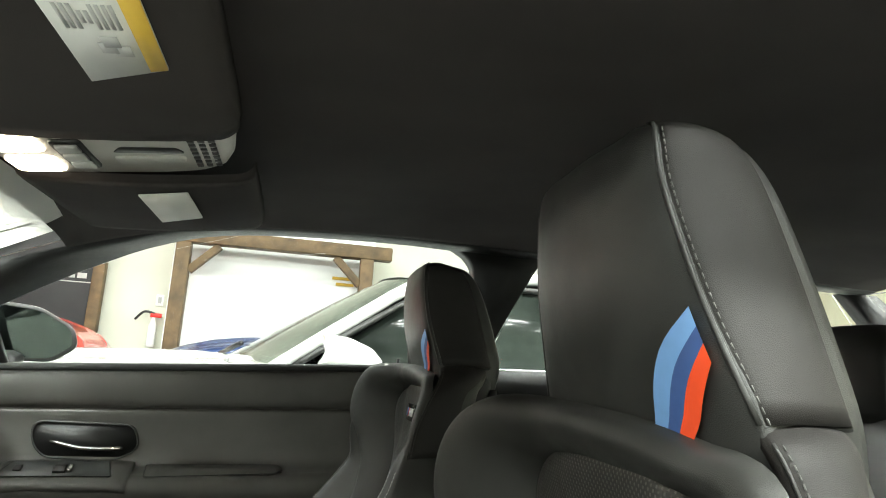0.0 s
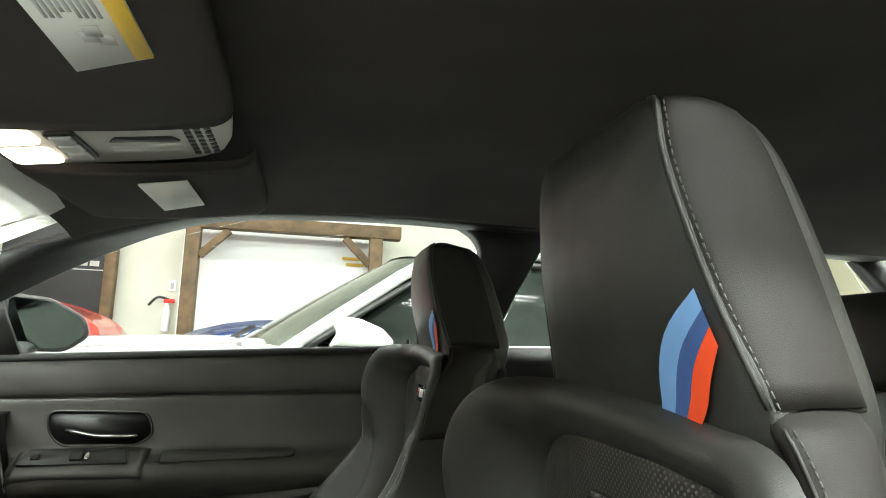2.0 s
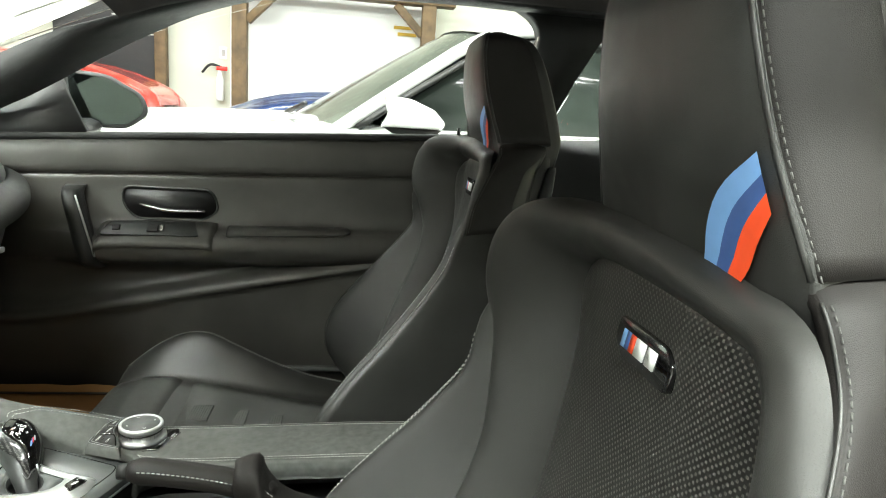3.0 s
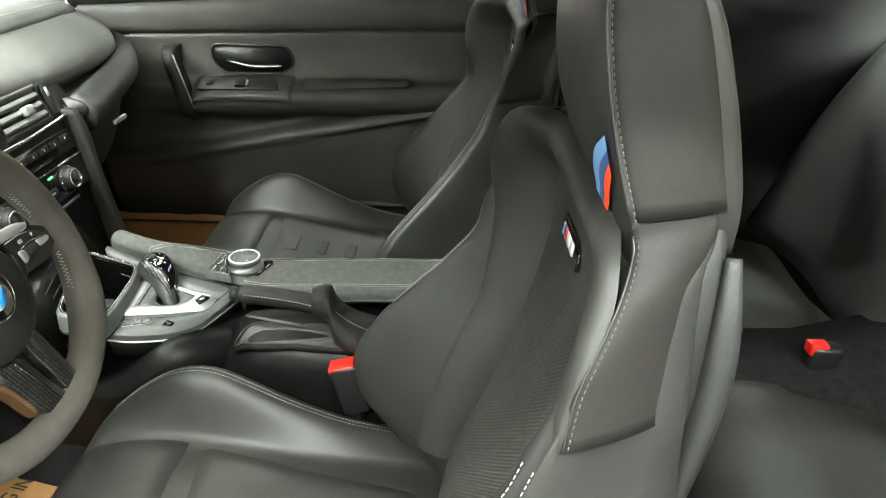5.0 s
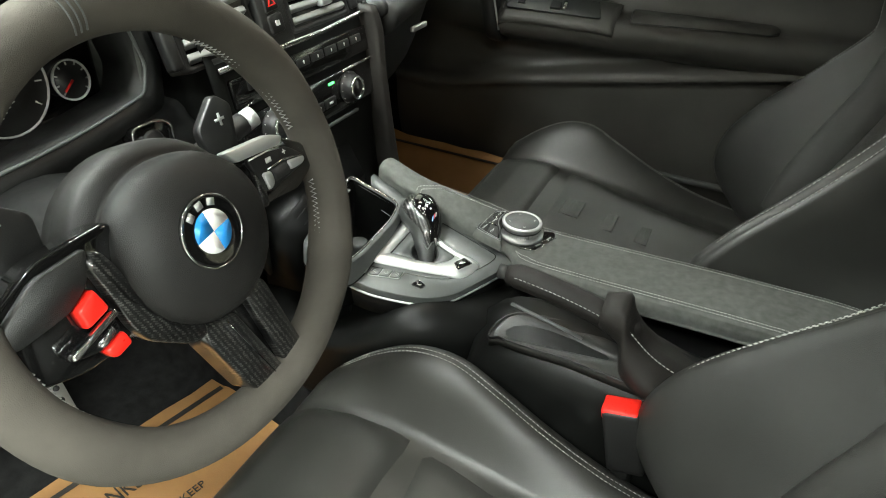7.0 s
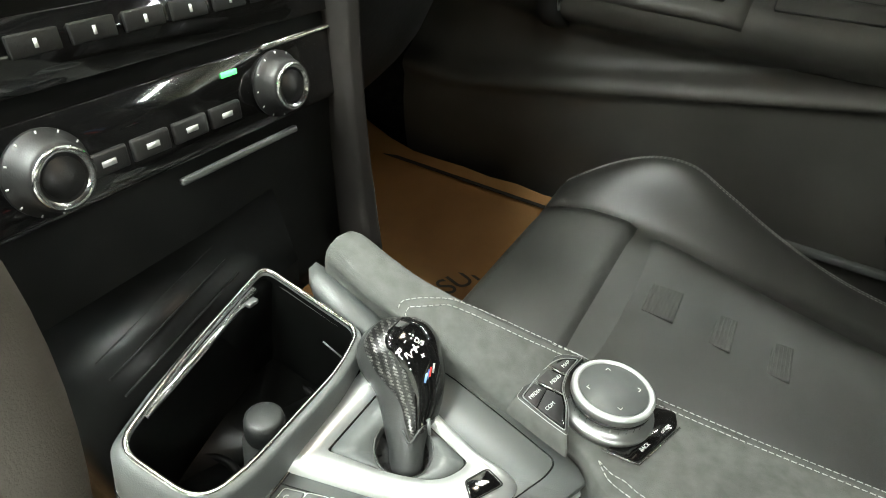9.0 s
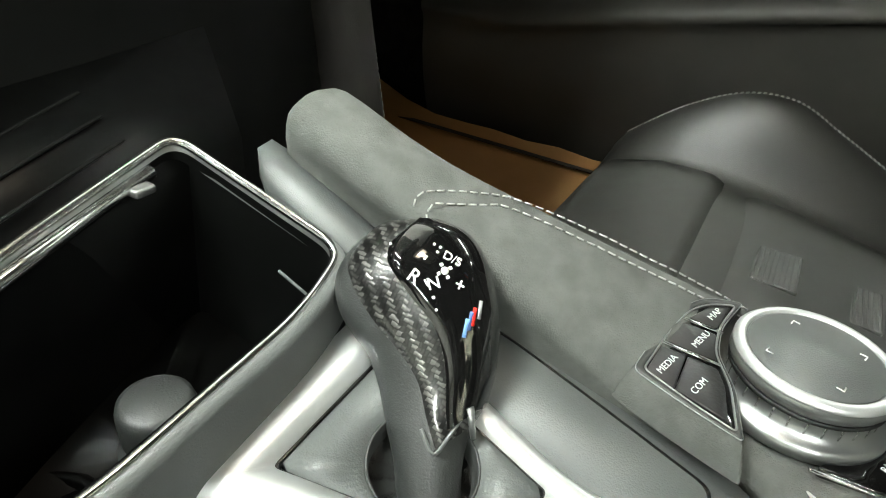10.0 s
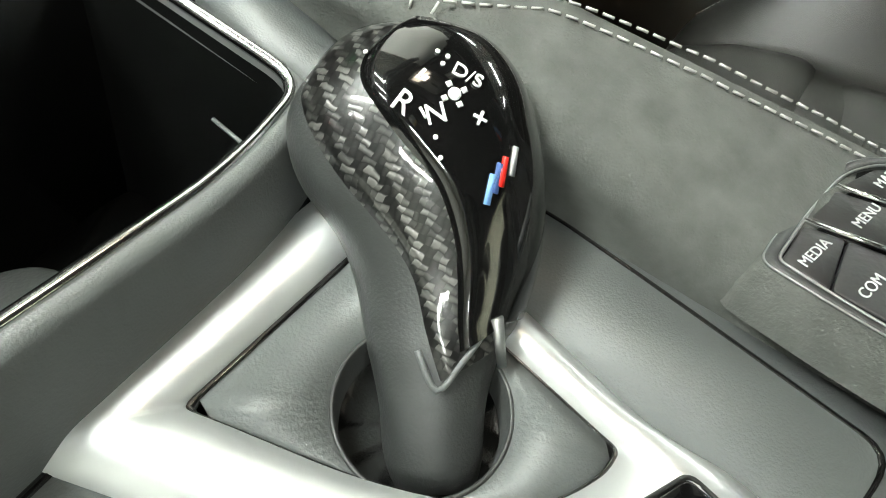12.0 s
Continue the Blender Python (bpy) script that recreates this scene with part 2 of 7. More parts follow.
CEIL = material("grey_paint", (0.22, 0.22, 0.20), 0.8, vary=0.08, scale=2.5)
CREAM = material("cream_steel_wall", (0.62, 0.60, 0.46), 0.6, vary=0.06, scale=3)
SCREEN_WALL = material("white_bay_wall", (0.86, 0.88, 0.86), 0.7, vary=0.03, scale=2)
WOOD = material("stained_timber", (0.11, 0.07, 0.03), 0.65, vary=0.4, scale=9, grain=0.6, grain_scale=70)
CONCRETE = material("sealed_concrete", (0.24, 0.24, 0.225), 0.35, vary=0.2, scale=1.5, grain=0.2, grain_scale=60)
PAINT_WHITE = material("white_car_paint", (0.46, 0.475, 0.455), 0.25, vary=0.03, coat=1.0)
PAINT_RED = material("red_car_paint", (0.55, 0.03, 0.02), 0.25, vary=0.06, coat=1.0)
PAINT_BLUE = material("blue_car_paint", (0.02, 0.04, 0.12), 0.25, vary=0.06, coat=1.0)
SCREEN_GLASS = material("car_screen_glass", (0.075, 0.085, 0.07), 0.10, vary=0.5, scale=3, spec=0.5)
TINT = material("dark_window", (0.022, 0.028, 0.024), 0.12, vary=0.4, scale=4, spec=0.2)
RUBBER = material("black_rubber", (0.015, 0.015, 0.015), 0.75, vary=0.2)
BANNER = material("black_banner", (0.012, 0.012, 0.013), 0.6, vary=0.2, scale=4)


# ---- mesh helpers ----
def link_mesh(name, bm, mat, smooth=True, normals=True):
    if normals:
        bmesh.ops.recalc_face_normals(bm, faces=bm.faces[:])
    me = bpy.data.meshes.new(name)
    bm.to_mesh(me)
    bm.free()
    me.materials.append(mat)
    if smooth:
        me.shade_smooth()
    return new(name, me)


def part(name, bm, mat, parent, label="", smooth=True):
    ob = link_mesh(name, bm, mat, smooth)
    ob.parent = parent
    top = parent
    while top.parent:
        top = top.parent
    ob.matrix_parent_inverse = top.matrix_basis.inverted() if parent is top else Matrix.Identity(4)
    return tagged(ob, label)


def thing(name, base, label, category, group="", kind=""):
    ob = new(name)
    ob.empty_display_size = 0.05
    ob.matrix_basis = Matrix.Translation(base)
    return tagged(ob, label, category, group, kind)


def solo(name, bm, mat, label, category, group="", kind="", smooth=True):
    return tagged(link_mesh(name, bm, mat, smooth), label, category, group, kind)


def catmull(pts, n, closed=False):
    """n samples to each span of a smooth curve through the points."""
    P = [np.array(p, float) for p in pts]
    k = len(P)
    out = []
    spans = k if closed else k - 1
    for i in range(spans):
        if closed:
            a, b, c, d = P[(i - 1) % k], P[i], P[(i + 1) % k], P[(i + 2) % k]
        else:
            b, c = P[i], P[i + 1]
            a = P[i - 1] if i else 2 * b - c
            d = P[i + 2] if i + 2 < k else 2 * c - b
        for j in range(n):
            t = j / n
            out.append(0.5 * (2 * b + (c - a) * t + (2 * a - 5 * b + 4 * c - d) * t * t + (3 * b - a - 3 * c + d) * t ** 3))
    if not closed:
        out.append(P[-1])
    return out


def skin(rings, close=True, caps=True, bm=None):
    """Quads between rings of points."""
    bm = bm or bmesh.new()
    vs = [[bm.verts.new(tuple(p)) for p in r] for r in rings]
    n = len(vs[0])
    for a, b in zip(vs, vs[1:]):
        for i in range(n if close else n - 1):
            j = (i + 1) % n
            bm.faces.new((a[i], a[j], b[j], b[i]))
    if caps and close:
        bm.faces.new(vs[0])
        bm.faces.new(vs[-1])
    return bm


def soft_skin(ctrl, nr=3, nc=3, close=True, caps=True, bm=None):
    """A smooth surface through a grid of control points, rows of rings."""
    rows = [catmull(r, nc, close) for r in ctrl]
    cols = [catmull([r[i] for r in rows], nr) for i in range(len(rows[0]))]
    return skin([[c[j] for c in cols] for j in range(len(cols[0]))], close, caps, bm)


def sweep(path, radius, sides=8, closed=False, squash=1.0, bm=None, up=(0, 0, 1)):
    """A tube along a path; radius a number or one for each point."""
    P = [Vector(p) for p in path]
    rings = []
    n = len(P)
    for i, p in enumerate(P):
        a, b = P[(i - 1) % n] if closed or i else p, P[(i + 1) % n] if closed or i < n - 1 else p
        t = (b - a).normalized()
        side = t.cross(Vector(up))
        side = side.normalized() if side.length > 1e-4 else Vector((0, 1, 0))
        nrm = side.cross(t).normalized()
        r = radius[i] if isinstance(radius, (list, tuple)) else radius
        rings.append([p + side * (r * math.cos(q)) + nrm * (r * squash * math.sin(q)) for q in (2 * math.pi * k / sides for k in range(sides))])
    if closed:
        rings.append(rings[0])
    return skin(rings, True, not closed, bm)


def box(bm, center, size, bevel=0.0, m=None, seg=2):
    r = bmesh.ops.create_cube(bm, size=1.0, matrix=Matrix.Translation(center) @ Matrix.Diagonal((*size, 1)))
    vs = r["verts"]
    if bevel:
        es = list({e for v in vs for e in v.link_edges})
        bv = bmesh.ops.bevel(bm, geom=es, offset=bevel, segments=seg, profile=0.6, affect="EDGES")
        vs = list({v for f in bv["faces"] for v in f.verts} | {v for v in vs if v.is_valid})
    if m is not None:
        bmesh.ops.transform(bm, matrix=m, verts=vs)
    return bm


def one_box(center, size, bevel=0.0, m=None, seg=2):
    return box(bmesh.new(), center, size, bevel, m, seg)


def round_poly(pts, r, n=4):
    """A polygon in the plane with rounded corners."""
    out = []
    k = len(pts)
    for i in range(k):
        a, b, c = (Vector(pts[(i + s) % k]) for s in (-1, 0, 1))
        rr = r[i] if isinstance(r, (list, tuple)) else r
        u, v = (a - b), (c - b)
        d = min(rr, 0.49 * u.length, 0.49 * v.length)
        p, q = b + u.normalized() * d, b + v.normalized() * d
        for j in range(n + 1):
            t = j / n
            out.append(p * (1 - t) ** 2 + b * 2 * t * (1 - t) + q * t * t)
    return out


def slab(pts, m, z0, z1, edge=0.0, bm=None):
    """A flat plate with outline pts in the plane of m, from height z0 to z1, its upper rim rounded by edge."""
    c = sum((Vector(p) for p in pts), Vector((0, 0))) / len(pts)
    levels = [(1.0, z0), (1.0, z1 - edge)]
    if edge:
        size = max((Vector(p) - c).length for p in pts)
        levels += [(1 - 0.3 * edge / size, z1 - 0.3 * edge), (1 - edge / size, z1)]
    rings = [[m @ Vector(((p[0] - c.x) * s + c.x, (p[1] - c.y) * s + c.y, z)) for p in pts] for s, z in levels]
    return skin(rings, True, True, bm)


def frame_slab(outer, inner, m, z0, z1, bm=None):
    """A flat frame between two outlines with as many points."""
    rings = [[m @ Vector((p[0], p[1], z)) for p in o] for o, z in ((outer, z0), (outer, z1), (inner, z1), (inner, z0), (outer, z0))]
    return skin(rings, True, False, bm)


def lathe(profile, m, sides=32, bm=None):
    """Radius and height pairs turned about the z axis of m."""
    rings = [[m @ Vector((r * math.cos(2 * math.pi * k / sides), r * math.sin(2 * math.pi * k / sides), z)) for k in range(sides)] for r, z in profile]
    return skin(rings, True, True, bm)


def stitches(path, length=0.0042, gap=0.0026, r=0.0007, bm=None):
    """Short raised thread dashes along a path."""
    bm = bm or bmesh.new()
    P = [Vector(p) for p in path]
    run, on, seg = 0.0, True, [P[0]]
    for a, b in zip(P, P[1:]):
        d = (b - a).length
        pos = 0.0
        while d - pos > 1e-9:
            need = (length if on else gap) - run
            step = min(need, d - pos)
            pos += step
            run += step
            here = a.lerp(b, pos / d)
            if on:
                seg.append(here)
            if run >= (length if on else gap) - 1e-9:
                if on and len(seg) > 1:
                    sweep([seg[0], seg[-1]], r, 4, bm=bm)
                on, run = not on, 0.0
                seg = [here]
    return bm


def words(name, text, size, m, mat, parent, depth=0.0004, align="CENTER"):
    """Raised lettering in the plane of m."""
    cu = bpy.data.curves.new(name, "FONT")
    cu.body, cu.size, cu.extrude, cu.align_x, cu.align_y = text, size, depth, align, "CENTER"
    tmp = bpy.data.objects.new(name, cu)
    me = bpy.data.meshes.new_from_object(tmp)
    bpy.data.objects.remove(tmp)
    bm = bmesh.new()
    bm.from_mesh(me)
    bpy.data.meshes.remove(me)
    bmesh.ops.transform(bm, matrix=m, verts=bm.verts[:])
    return part(name, bm, mat, parent, smooth=False)


def plane_at(origin, xaxis, yaxis):
    """A matrix whose x and y run along two directions of a surface."""
    x = Vector(xaxis).normalized()
    z = x.cross(Vector(yaxis)).normalized()
    y = z.cross(x)
    m = Matrix((x, y, z)).transposed().to_4x4()
    m.translation = origin
    return m


# ---- garage ----
def plate(name, center, size, mat, label, category, bevel=0.004):
    return solo(name, one_box(center, size, bevel), mat, label, category, kind="structure", smooth=False)


plate("floor", (0, 0.6, -0.05), (14, 12.4, 0.1), CONCRETE, "grey sealed concrete garage floor", "floor")
plate("ceiling", (0, 0.6, 3.45), (14, 12.4, 0.1), CEIL, "grey painted garage ceiling", "ceiling")
plate("wall_east", (0, 6.0, 1.7), (14, 0.12, 3.4), WALL_M, "pale painted garage wall", "wall")
plate("wall_west", (0, -5.0, 1.7), (14, 0.12, 3.4), CEIL, "grey painted garage wall", "wall")
plate("wall_north", (-6.5, 0.5, 1.7), (0.12, 11, 3.4), CEIL, "grey painted garage wall", "wall")
plate("wall_south", (6.0, 0.5, 1.7), (0.12, 11, 3.4), CREAM, "cream ribbed steel garage wall", "wall")
for ly, _ in LAMP_ROWS:
    for lx in LAMP_X:
        lamp = thing("ceiling_tube_light", (lx, ly, 3.4), "long white ceiling tube light, switched on", "lamp", "ceiling tube lights")
        part("housing", one_box((lx, ly, 3.365), (1.56, 0.2, 0.07), 0.008), WALL_M, lamp)
        part("diffuser", one_box((lx, ly, 3.315), (1.5, 0.15, 0.03), 0.008), TUBE, lamp)

# white bay behind the timber frame, on the far wall
plate("trim", (-0.45, 5.9, 1.25), (1.95, 0.06, 2.3), SCREEN_WALL, "bright white bay wall panel", "wall panel")
frame_t = thing("timber_frame", (-0.45, 5.6, 0), "dark-stained timber post and beam frame with corner braces", "timber frame")
part("post", one_box((-1.29, 5.6, 1.02), (0.13, 0.13, 2.04), 0.008), WOOD, frame_t)
part("post", one_box((0.42, 5.6, 1.02), (0.13, 0.13, 2.04), 0.008), WOOD, frame_t)
part("beam", one_box((-0.38, 5.6, 2.10), (2.08, 0.15, 0.13), 0.008), WOOD, frame_t)
for bx, sgn in ((-1.10, 1), (0.24, -1)):
    part("brace", one_box((0, 0, 0), (0.36, 0.08, 0.07), 0.006, Matrix.Translation((bx, 5.6, 1.90)) @ Matrix.Rotation(radians(-45 * sgn), 4, "Y")), WOOD, frame_t)
sw = thing("light_switch", (-1.50, 5.94, 1.5), "small white light switch on the pale wall", "switch")
part("plate", one_box((-1.50, 5.93, 1.5), (0.07, 0.012, 0.11), 0.004), WHITE, sw)
part("rocker", one_box((-1.50, 5.92, 1.5), (0.03, 0.012, 0.06), 0.003), GREYINK, sw)
ext = thing("fire_extinguisher", (-1.52, 5.86, 1.1), "small red and white fire extinguisher hung on the wall", "extinguisher")
part("cylinder", lathe([(0.0, 0), (0.032, 0.0), (0.036, 0.02), (0.036, 0.2), (0.016, 0.26), (0.012, 0.28), (0, 0.28)], Matrix.Translation((-1.52, 5.86, 1.05)), 16), WHITE, ext)
part("valve", one_box((-1.50, 5.86, 1.35), (0.10, 0.03, 0.04), 0.006), RED, ext)
part("hose", sweep(catmull([(-1.47, 5.86, 1.35), (-1.60, 5.85, 1.38), (-1.68, 5.84, 1.30)], 5), 0.012, 8), BLACK, ext)
ban = thing("hanging_banner", (-2.55, 5.8, 0), "black hanging banner with pale lettering bars in a timber frame", "banner")
part("sheet", one_box((-2.52, 5.8, 1.42), (0.88, 0.03, 1.85), 0.005), BANNER, ban)
part("frame_post", one_box((-2.03, 5.8, 1.25), (0.10, 0.10, 2.5), 0.006), WOOD, ban)
for w, h, x, z in ((0.16, 0.10, -2.26, 1.84), (0.34, 0.014, -2.28, 1.755), (0.09, 0.05, -2.42, 1.66), (0.12, 0.05, -2.29, 1.66), (0.08, 0.05, -2.17, 1.66), (0.42, 0.010, -2.30, 1.60)):
    part("lettering_bar", one_box((x, 5.782, z), (w, 0.006, h), 0.001), GREYINK, ban)
pst = thing("wall_poster", (0.2, 5.84, 1.7), "small white poster with two orange stripes", "poster")
part("stripe", one_box((0.22, 5.86, 1.86), (0.22, 0.01, 0.03), 0.001), YELLOW, pst)
part("stripe", one_box((0.24, 5.86, 1.80), (0.18, 0.01, 0.03), 0.001), YELLOW, pst)
drum = thing("yellow_barrel", (4.9, 3.9, 0), "yellow plastic barrel beside the cream wall", "barrel")
part("body", lathe([(0, 0), (0.27, 0), (0.29, 0.03), (0.29, 1.15), (0.26, 1.2), (0, 1.2)], Matrix.Translation((4.9, 3.9, 0.35)), 24), YELLOW, drum)
part("stand", one_box((4.9, 3.9, 0.175), (0.6, 0.6, 0.35), 0.01), BLACK, drum)


# ---- parked cars outside ----
def parked_car(name, x0, y0, paint, label, turn=0.0, tall=1.0, wide=1.0, lift=0.0):
    """A saloon with its nose towards -x; x0, y0: the middle of its front axle line; lift: height of its stand."""
    car = thing(name, (x0, y0, lift), label, "car")
    T = Matrix.Translation((x0, y0, lift)) @ Matrix.Rotation(turn, 4, "Z") @ Matrix.Diagonal((1, wide, tall, 1))

    def ring(x, zt, zb, hw, crown):
        pts = [(0, zt + crown), (hw * 0.42, zt + crown), (hw * 0.55, zt + crown + 0.012), (hw * 0.68, zt + crown * 0.6), (hw * 0.93, zt - 0.02), (hw, zt - 0.16), (hw, zb + 0.25), (hw * 0.92, zb)]
        pts += [(-u, z) for u, z in reversed(pts[1:])]
        return [T @ Vector((x, u, z)) for u, z in pts]

    rows = [ring(-0.86, 0.60, 0.30, 0.62, 0.02), ring(-0.78, 0.76, 0.22, 0.80, 0.03), ring(-0.3, 0.90, 0.2, 0.88, 0.05), ring(0.35, 0.955, 0.2, 0.90, 0.045),
            ring(0.72, 0.975, 0.2, 0.91, 0.02), ring(1.6, 0.99, 0.2, 0.91, 0.02), ring(2.8, 1.02, 0.2, 0.91, 0.03), ring(3.5, 1.03, 0.24, 0.86, 0.03), ring(3.72, 0.92, 0.35, 0.74, 0.02)]
    part("body", soft_skin(rows, 3, 3), paint, car)

    def cab(x, z, hw):
        return [T @ Vector((x, u, zz)) for u, zz in ((hw * 0.86, z), (hw, z - 0.05), (hw + (z - 0.98) * 0.32, 0.97), (-hw - (z - 0.98) * 0.32, 0.97), (-hw, z - 0.05), (-hw * 0.86, z))]

    part("cabin_glass", skin([cab(0.95, 1.03, 0.77), cab(1.40, 1.365, 0.655), cab(1.75, 1.41, 0.65), cab(2.3, 1.39, 0.655), cab(3.05, 1.05, 0.74)]), TINT, car)
    rows = []
    for f in (0.0, 0.33, 0.67, 1.0):
        rows.append([T @ Vector((0.52 + 0.28 * u * u + (0.74 - 0.14 * u * u) * f, (0.80 - 0.15 * f) * u, 0.985 - 0.01 * u * u + (0.445 - 0.06 * u * u) * f + 0.04 * f * (1 - f))) for u in (-1, -0.6, -0.2, 0.2, 0.6, 1)])
    part("windscreen", soft_skin(rows, 2, 2, False, False), SCREEN_GLASS, car)
    rows = []
    for x, z in ((1.25, 1.43), (1.5, 1.452), (1.8, 1.455), (2.3, 1.43)):
        e = 0.14 if x < 1.3 else 0.0
        rows.append([T @ Vector((x + e * q * q, 0.64 * q, z - 0.055 * q * q)) for q in (-1, -0.6, -0.2, 0.2, 0.6, 1)])
    part("roof", soft_skin(rows, 2, 2, False, False), paint, car)
    for s in (1, -1):
        part("pillar", sweep(catmull([T @ Vector(p) for p in ((0.78, s * 0.81, 0.96), (1.08, s * 0.755, 1.175), (1.38, s * 0.665, 1.362), (1.75, s * 0.645, 1.408), (2.3, s * 0.655, 1.39), (3.0, s * 0.76, 1.06))], 4), 0.027, 8), paint, car)
        part("window_trim", sweep(catmull([T @ Vector(p) for p in ((0.86, s * 0.825, 0.975), (1.12, s * 0.775, 1.155), (1.40, s * 0.695, 1.315), (1.75, s * 0.675, 1.36), (2.3, s * 0.68, 1.345))], 4), 0.014, 6), BLACK, car)
        part("door_pillar", sweep([T @ Vector(p) for p in ((1.95, s * 0.80, 1.0), (2.0, s * 0.67, 1.38))], 0.03, 6), BLACK, car)
        prof = round_poly([(0.945, 1.098), (1.04, 1.088), (1.125, 1.055), (1.168, 1.010), (1.155, 0.985), (0.935, 0.985), (0.962, 1.03)], 0.012, 3)
        mir = part("door_mirror", skin([[T @ Vector((1.05 + (px - 1.05) * k, s * u, 1.03 + (pz - 1.03) * k)) for px, pz in prof] for u, k in ((0.90, 0.62), (0.93, 0.92), (0.98, 1.0), (1.05, 0.97), (1.085, 0.80))]), paint, car)
        part("mirror_base", skin([[T @ Vector((px, s * u, pz)) for px, pz in ((0.95, 0.984), (1.15, 0.984), (1.13, 0.966), (0.98, 0.966))] for u in (0.86, 1.05)]), BLACK, mir)
        part("headlight", soft_skin([[T @ Vector((x, s * y, z + q)) for q in (-0.05, 0.05)] for x, y, z in ((-0.84, 0.40, 0.66), (-0.76, 0.68, 0.68), (-0.52, 0.86, 0.74))], 3, 1, False), CHROME, car)
        part("kidney", one_box((0, 0, 0), (0.03, 0.24, 0.15), 0.02, T @ Matrix.Translation((-0.862, s * 0.135, 0.60))), BLACK, car)
        for wx in (0.0, 2.8):
            wheel = part("wheel", lathe([(0, -0.02), (0.30, -0.02), (0.33, 0.02), (0.33, 0.2), (0.30, 0.23), (0, 0.23)], T @ Matrix.Translation((wx, s * 0.92, 0.33)) @ Matrix.Rotation(radians(90 * s), 4, "X"), 24), RUBBER, car)
            part("rim", lathe([(0, -0.03), (0.2, -0.03), (0.22, -0.015), (0, -0.01)], T @ Matrix.Translation((wx, s * 0.92, 0.33)) @ Matrix.Rotation(radians(90 * s), 4, "X"), 20), SILVER, wheel)
    for wy in (0.25, -0.30):
        part("wiper", sweep([T @ Vector(p) for p in ((0.54, wy, 1.01), (0.66, wy - 0.48, 1.05))], 0.010, 6), BLACK, car)
    return car


white_car = parked_car("white_saloon", -1.06, 2.60, PAINT_WHITE, "white parked saloon car beside the coupe")
part("windscreen_sticker", one_box((0, 0, 0), (0.15, 0.20, 0.003), 0.001, Matrix.Translation((-0.135, 2.28, 1.183)) @ Matrix.Rotation(radians(-31), 4, "Y") @ Matrix.Rotation(radians(8), 4, "X")), PAPER, white_car)
parked_car("blue_saloon", -0.50, 4.78, PAINT_BLUE, "dark blue parked car behind the white car", 0.0, 1.17, 0.72)
parked_car("red_saloon", -2.55, 4.85, PAINT_RED, "red parked car under the black banner", math.pi, 1.0, 0.8, 0.31)
plate("display_platform", (-4.0, 4.85, 0.155), (4.6, 1.9, 0.31), CEIL, "low grey display platform under the red car", "platform")


# ---- the coupe: shell ----
def belt(x):
    return 0.984 + 0.055 * x


floor_rows = []
for x, z in ((-1.45, 0.62), (-1.30, 0.44), (-1.10, 0.34), (-0.9, 0.315), (-0.5, 0.31), (0.0, 0.31), (0.5, 0.33), (0.75, 0.40)):
    floor_rows.append([(x, y, z + (0.17 if abs(y) < 0.09 else 0.0) + (0.06 if abs(y) > 0.68 else 0)) for y in (-0.74, -0.68, -0.6, -0.3, -0.13, -0.085, 0.085, 0.13, 0.3, 0.6, 0.68, 0.74)])
bm = skin(floor_rows, False, False)
solo("floor_carpet", bm, CARPET, "black carpet lining the car's footwells and tunnel", "carpet", kind="structure")

# headliner, arched across the car
rows = []
for x, zc, ze, w in ((-0.62, 1.195, 1.165, 0.52), (-0.5, 1.228, 1.205, 0.535), (-0.3, 1.262, 1.240, 0.55), (0.0, 1.280, 1.255, 0.555), (0.4, 1.278, 1.25, 0.55), (0.8, 1.262, 1.245, 0.545), (1.12, 1.250, 1.238, 0.53)):
    low = [(x, s * (w - (0.055 if s < 0 else 0)) * f, ze - (0.012 if s < 0 else 0) * f ** 4 + (zc - ze) * (1 - f ** 4)) for s, f in ((-1, 1.0), (-1, 0.85), (-1, 0.5), (1, 0.0), (1, 0.5), (1, 0.85), (1, 1.0))]
    rows.append(low + [(p[0], p[1], p[2] + 0.03) for p in reversed(low)])
solo("ceiling_headliner", soft_skin(rows, 3, 3), LINER, "dark grey cloth headliner of the coupe", "headliner", kind="structure")

# roof skin above it
rows = []
for x, z, w in ((-0.66, 1.235, 0.56), (-0.3, 1.315, 0.60), (0.0, 1.335, 0.61), (0.4, 1.33, 0.60), (0.8, 1.31, 0.58), (1.14, 1.29, 0.56)):
    low = [(x, s * (w - (0.05 if s < 0 else 0)) * f, z - 0.03 * f ** 3) for s, f in ((-1, 1.0), (-1, 0.6), (1, 0.0), (1, 0.6), (1, 1.0))]
    rows.append(low + [(p[0], p[1], p[2] + 0.012) for p in reversed(low)])
solo("roof_skin", soft_skin(rows, 3, 3), BLACK, "black painted roof skin of the coupe", "car roof", kind="structure")


def strip(path, thick):
    """A band between two lines with thickness outward from the cabin."""
    A = catmull([p[0] for p in path], 4)
    B = catmull([p[1] for p in path], 4)
    rings = []
    for a, b in zip(A, B):
        a, b = Vector(a), Vector(b)
        mid = (a + b) / 2
        out = Vector((0, 1 if mid.y > 0 else -1, 0.25)).normalized() * thick
        inn = -out * 0.5
        rings.append([a, mid + inn, b, b + out, a + out])
    return skin(rings)


